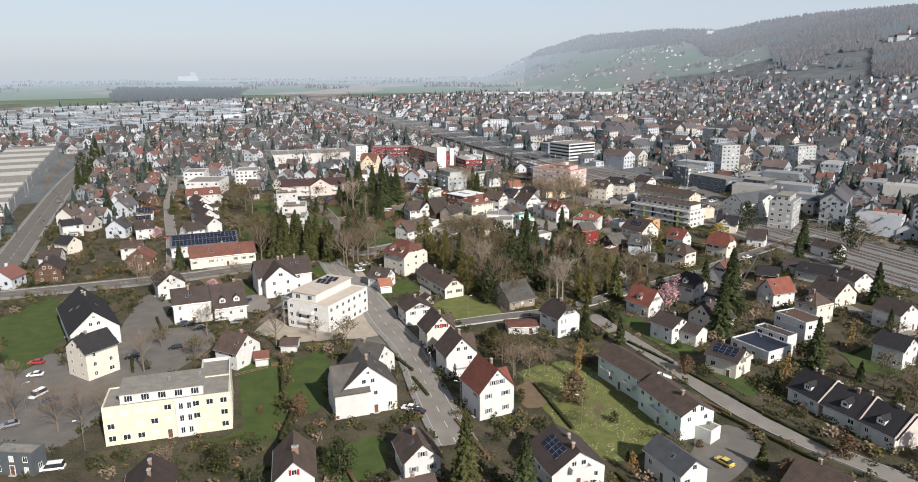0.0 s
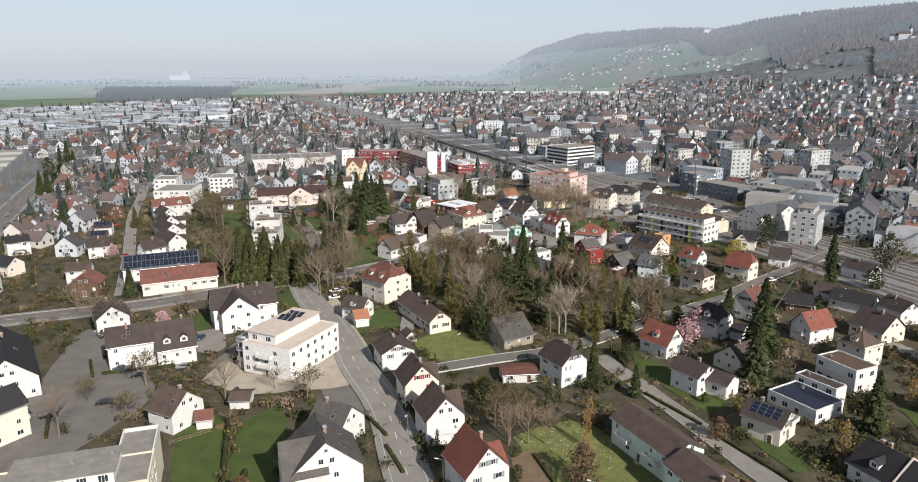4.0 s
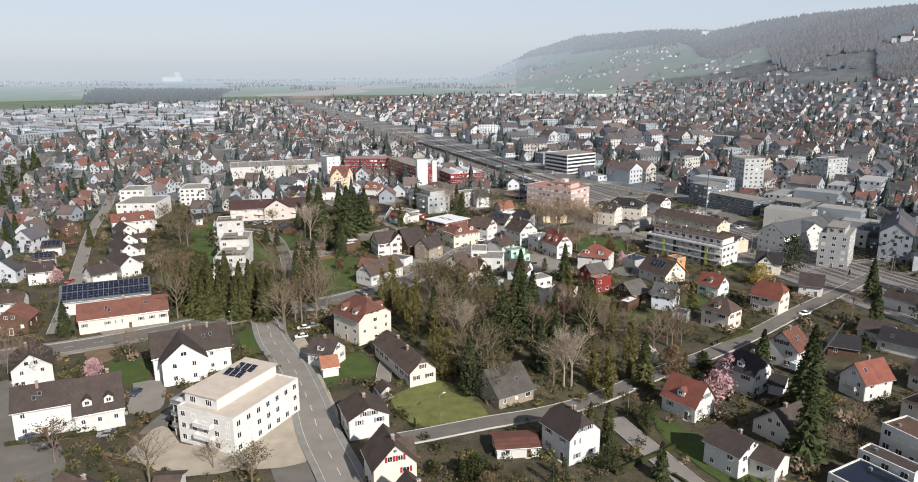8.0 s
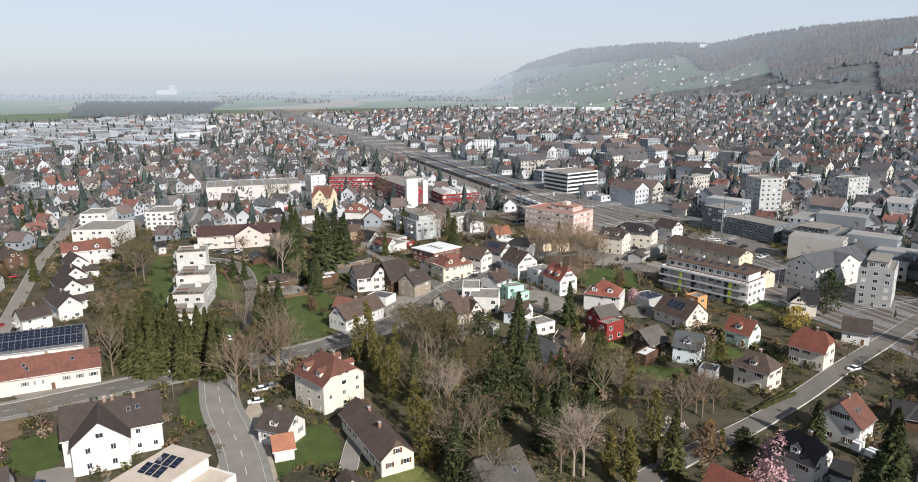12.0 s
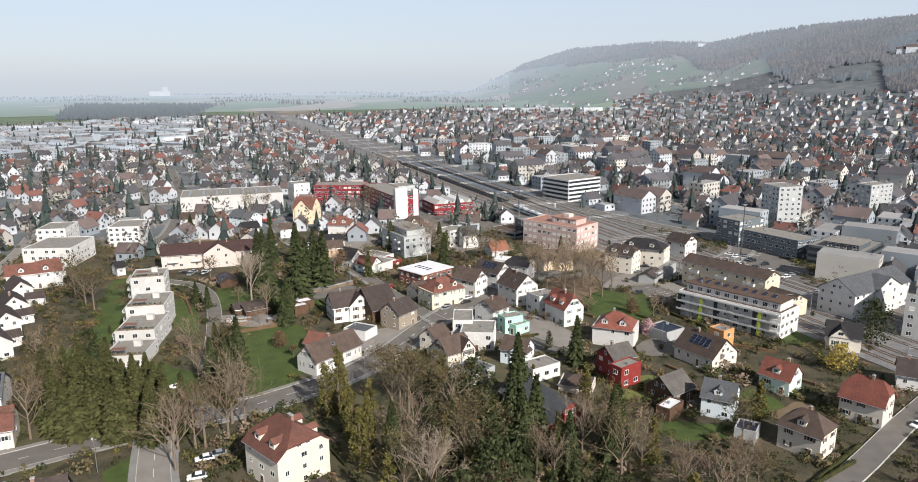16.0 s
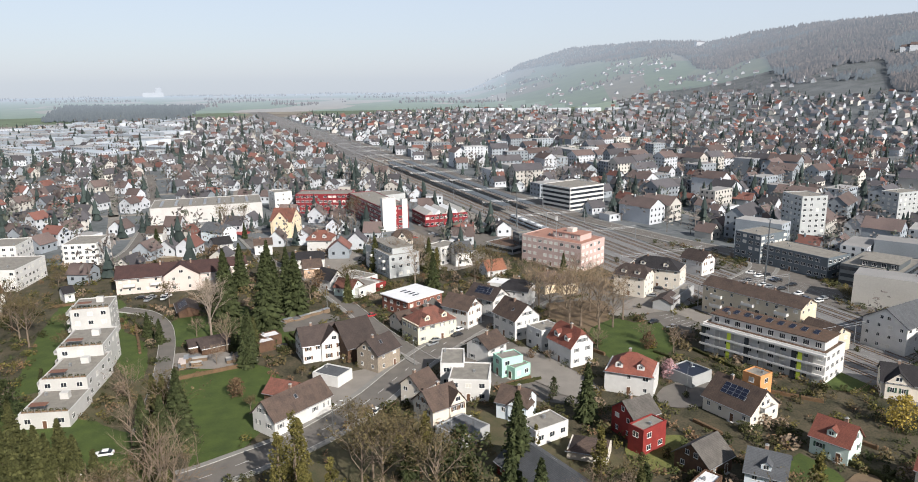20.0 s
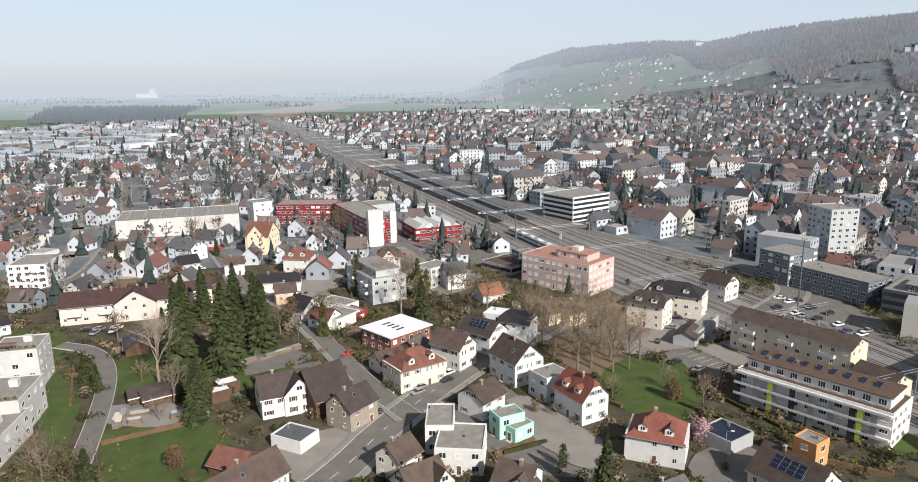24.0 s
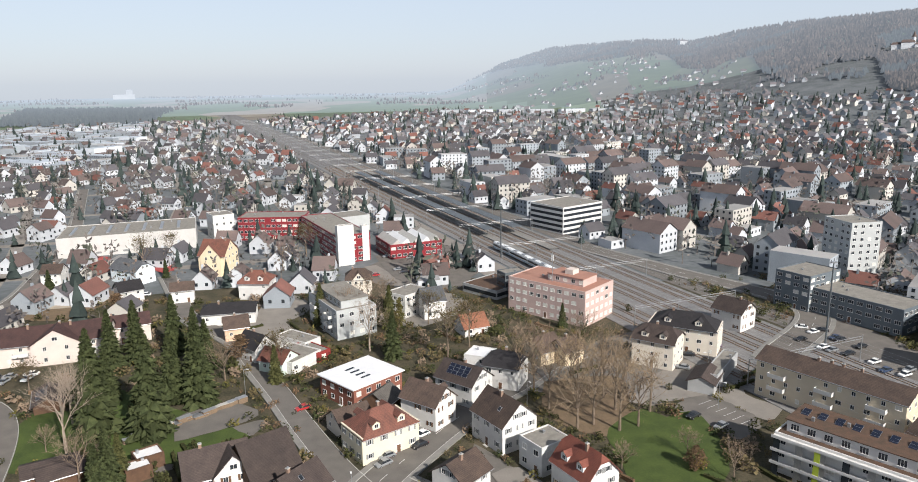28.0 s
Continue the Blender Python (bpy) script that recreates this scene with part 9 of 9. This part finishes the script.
for k in range(2500):
    th = rng.uniform(-45, 8)
    r = rng.choice((2700, 3100, 3600, 4200, 4600)) + 90 * math.sin(th) + rng.gauss(0, 40)
    if noise.noise(Vector((th / 5.0, r / 400.0, 3))) > 0.05:
        woods.append((HUB[0] + r * math.sin(math.radians(th)), HUB[1] + r * math.cos(math.radians(th)), 0, 3, rng.uniform(10, 18)))
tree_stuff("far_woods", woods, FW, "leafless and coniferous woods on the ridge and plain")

# the castle above the town and the inn on the saddle of the ridge
def far_castle(x, y, turn):
    z = gz(x, y)
    ob = tagged(new("castle"), "white castle with a pointed tower on the hill", "castle")
    ob.matrix_world = pose(x, y, z, rz=turn) @ Matrix.Scale(0.8, 4)
    wall, roof = FARWALL["white"], FARROOF["brown"]
    for nm, u, v, L, W, e, rd in (("main_wing", 0, 0, 34, 15, 15, 23), ("side_wing", -28, 4, 24, 12, 10, 16), ("gatehouse", 24, -6, 16, 11, 9, 14)):
        bm = bmesh.new()
        c = [bm.verts.new((u + sx * L / 2, v + sy * W / 2, zz)) for zz in (-14, e) for sx, sy in ((-1, -1), (1, -1), (1, 1), (-1, 1))]
        for k in range(4):
            bm.faces.new((c[k], c[(k + 1) % 4], c[4 + (k + 1) % 4], c[4 + k]))
        wing = part(nm, bm, wall, ob)
        bm = bmesh.new()
        o = [bm.verts.new((u + sx * (L / 2 + 0.8), v + sy * (W / 2 + 0.8), e - 0.2)) for sx, sy in ((-1, -1), (1, -1), (1, 1), (-1, 1))]
        a, b = bm.verts.new((u - L / 2 + 3, v, rd)), bm.verts.new((u + L / 2 - 3, v, rd))
        for f in ((o[0], o[1], b, a), (o[1], o[2], b), (o[2], o[3], a, b), (o[3], o[0], a), (o[3], o[2], o[1], o[0])):
            bm.faces.new(f)
        part("roof", bm, roof, wing)
    bm = bmesh.new()
    bmesh.ops.create_cone(bm, segments=8, radius1=5.5, radius2=5.2, depth=44, cap_ends=True, matrix=pose(14, 3, 8))
    tower = part("tower", bm, wall, ob)
    bm = bmesh.new()
    bmesh.ops.create_cone(bm, segments=8, radius1=6.2, radius2=0.1, depth=17, cap_ends=True, matrix=pose(14, 3, 38.4))
    part("spire", bm, roof, tower)


far_castle(1204, 1801, -30)
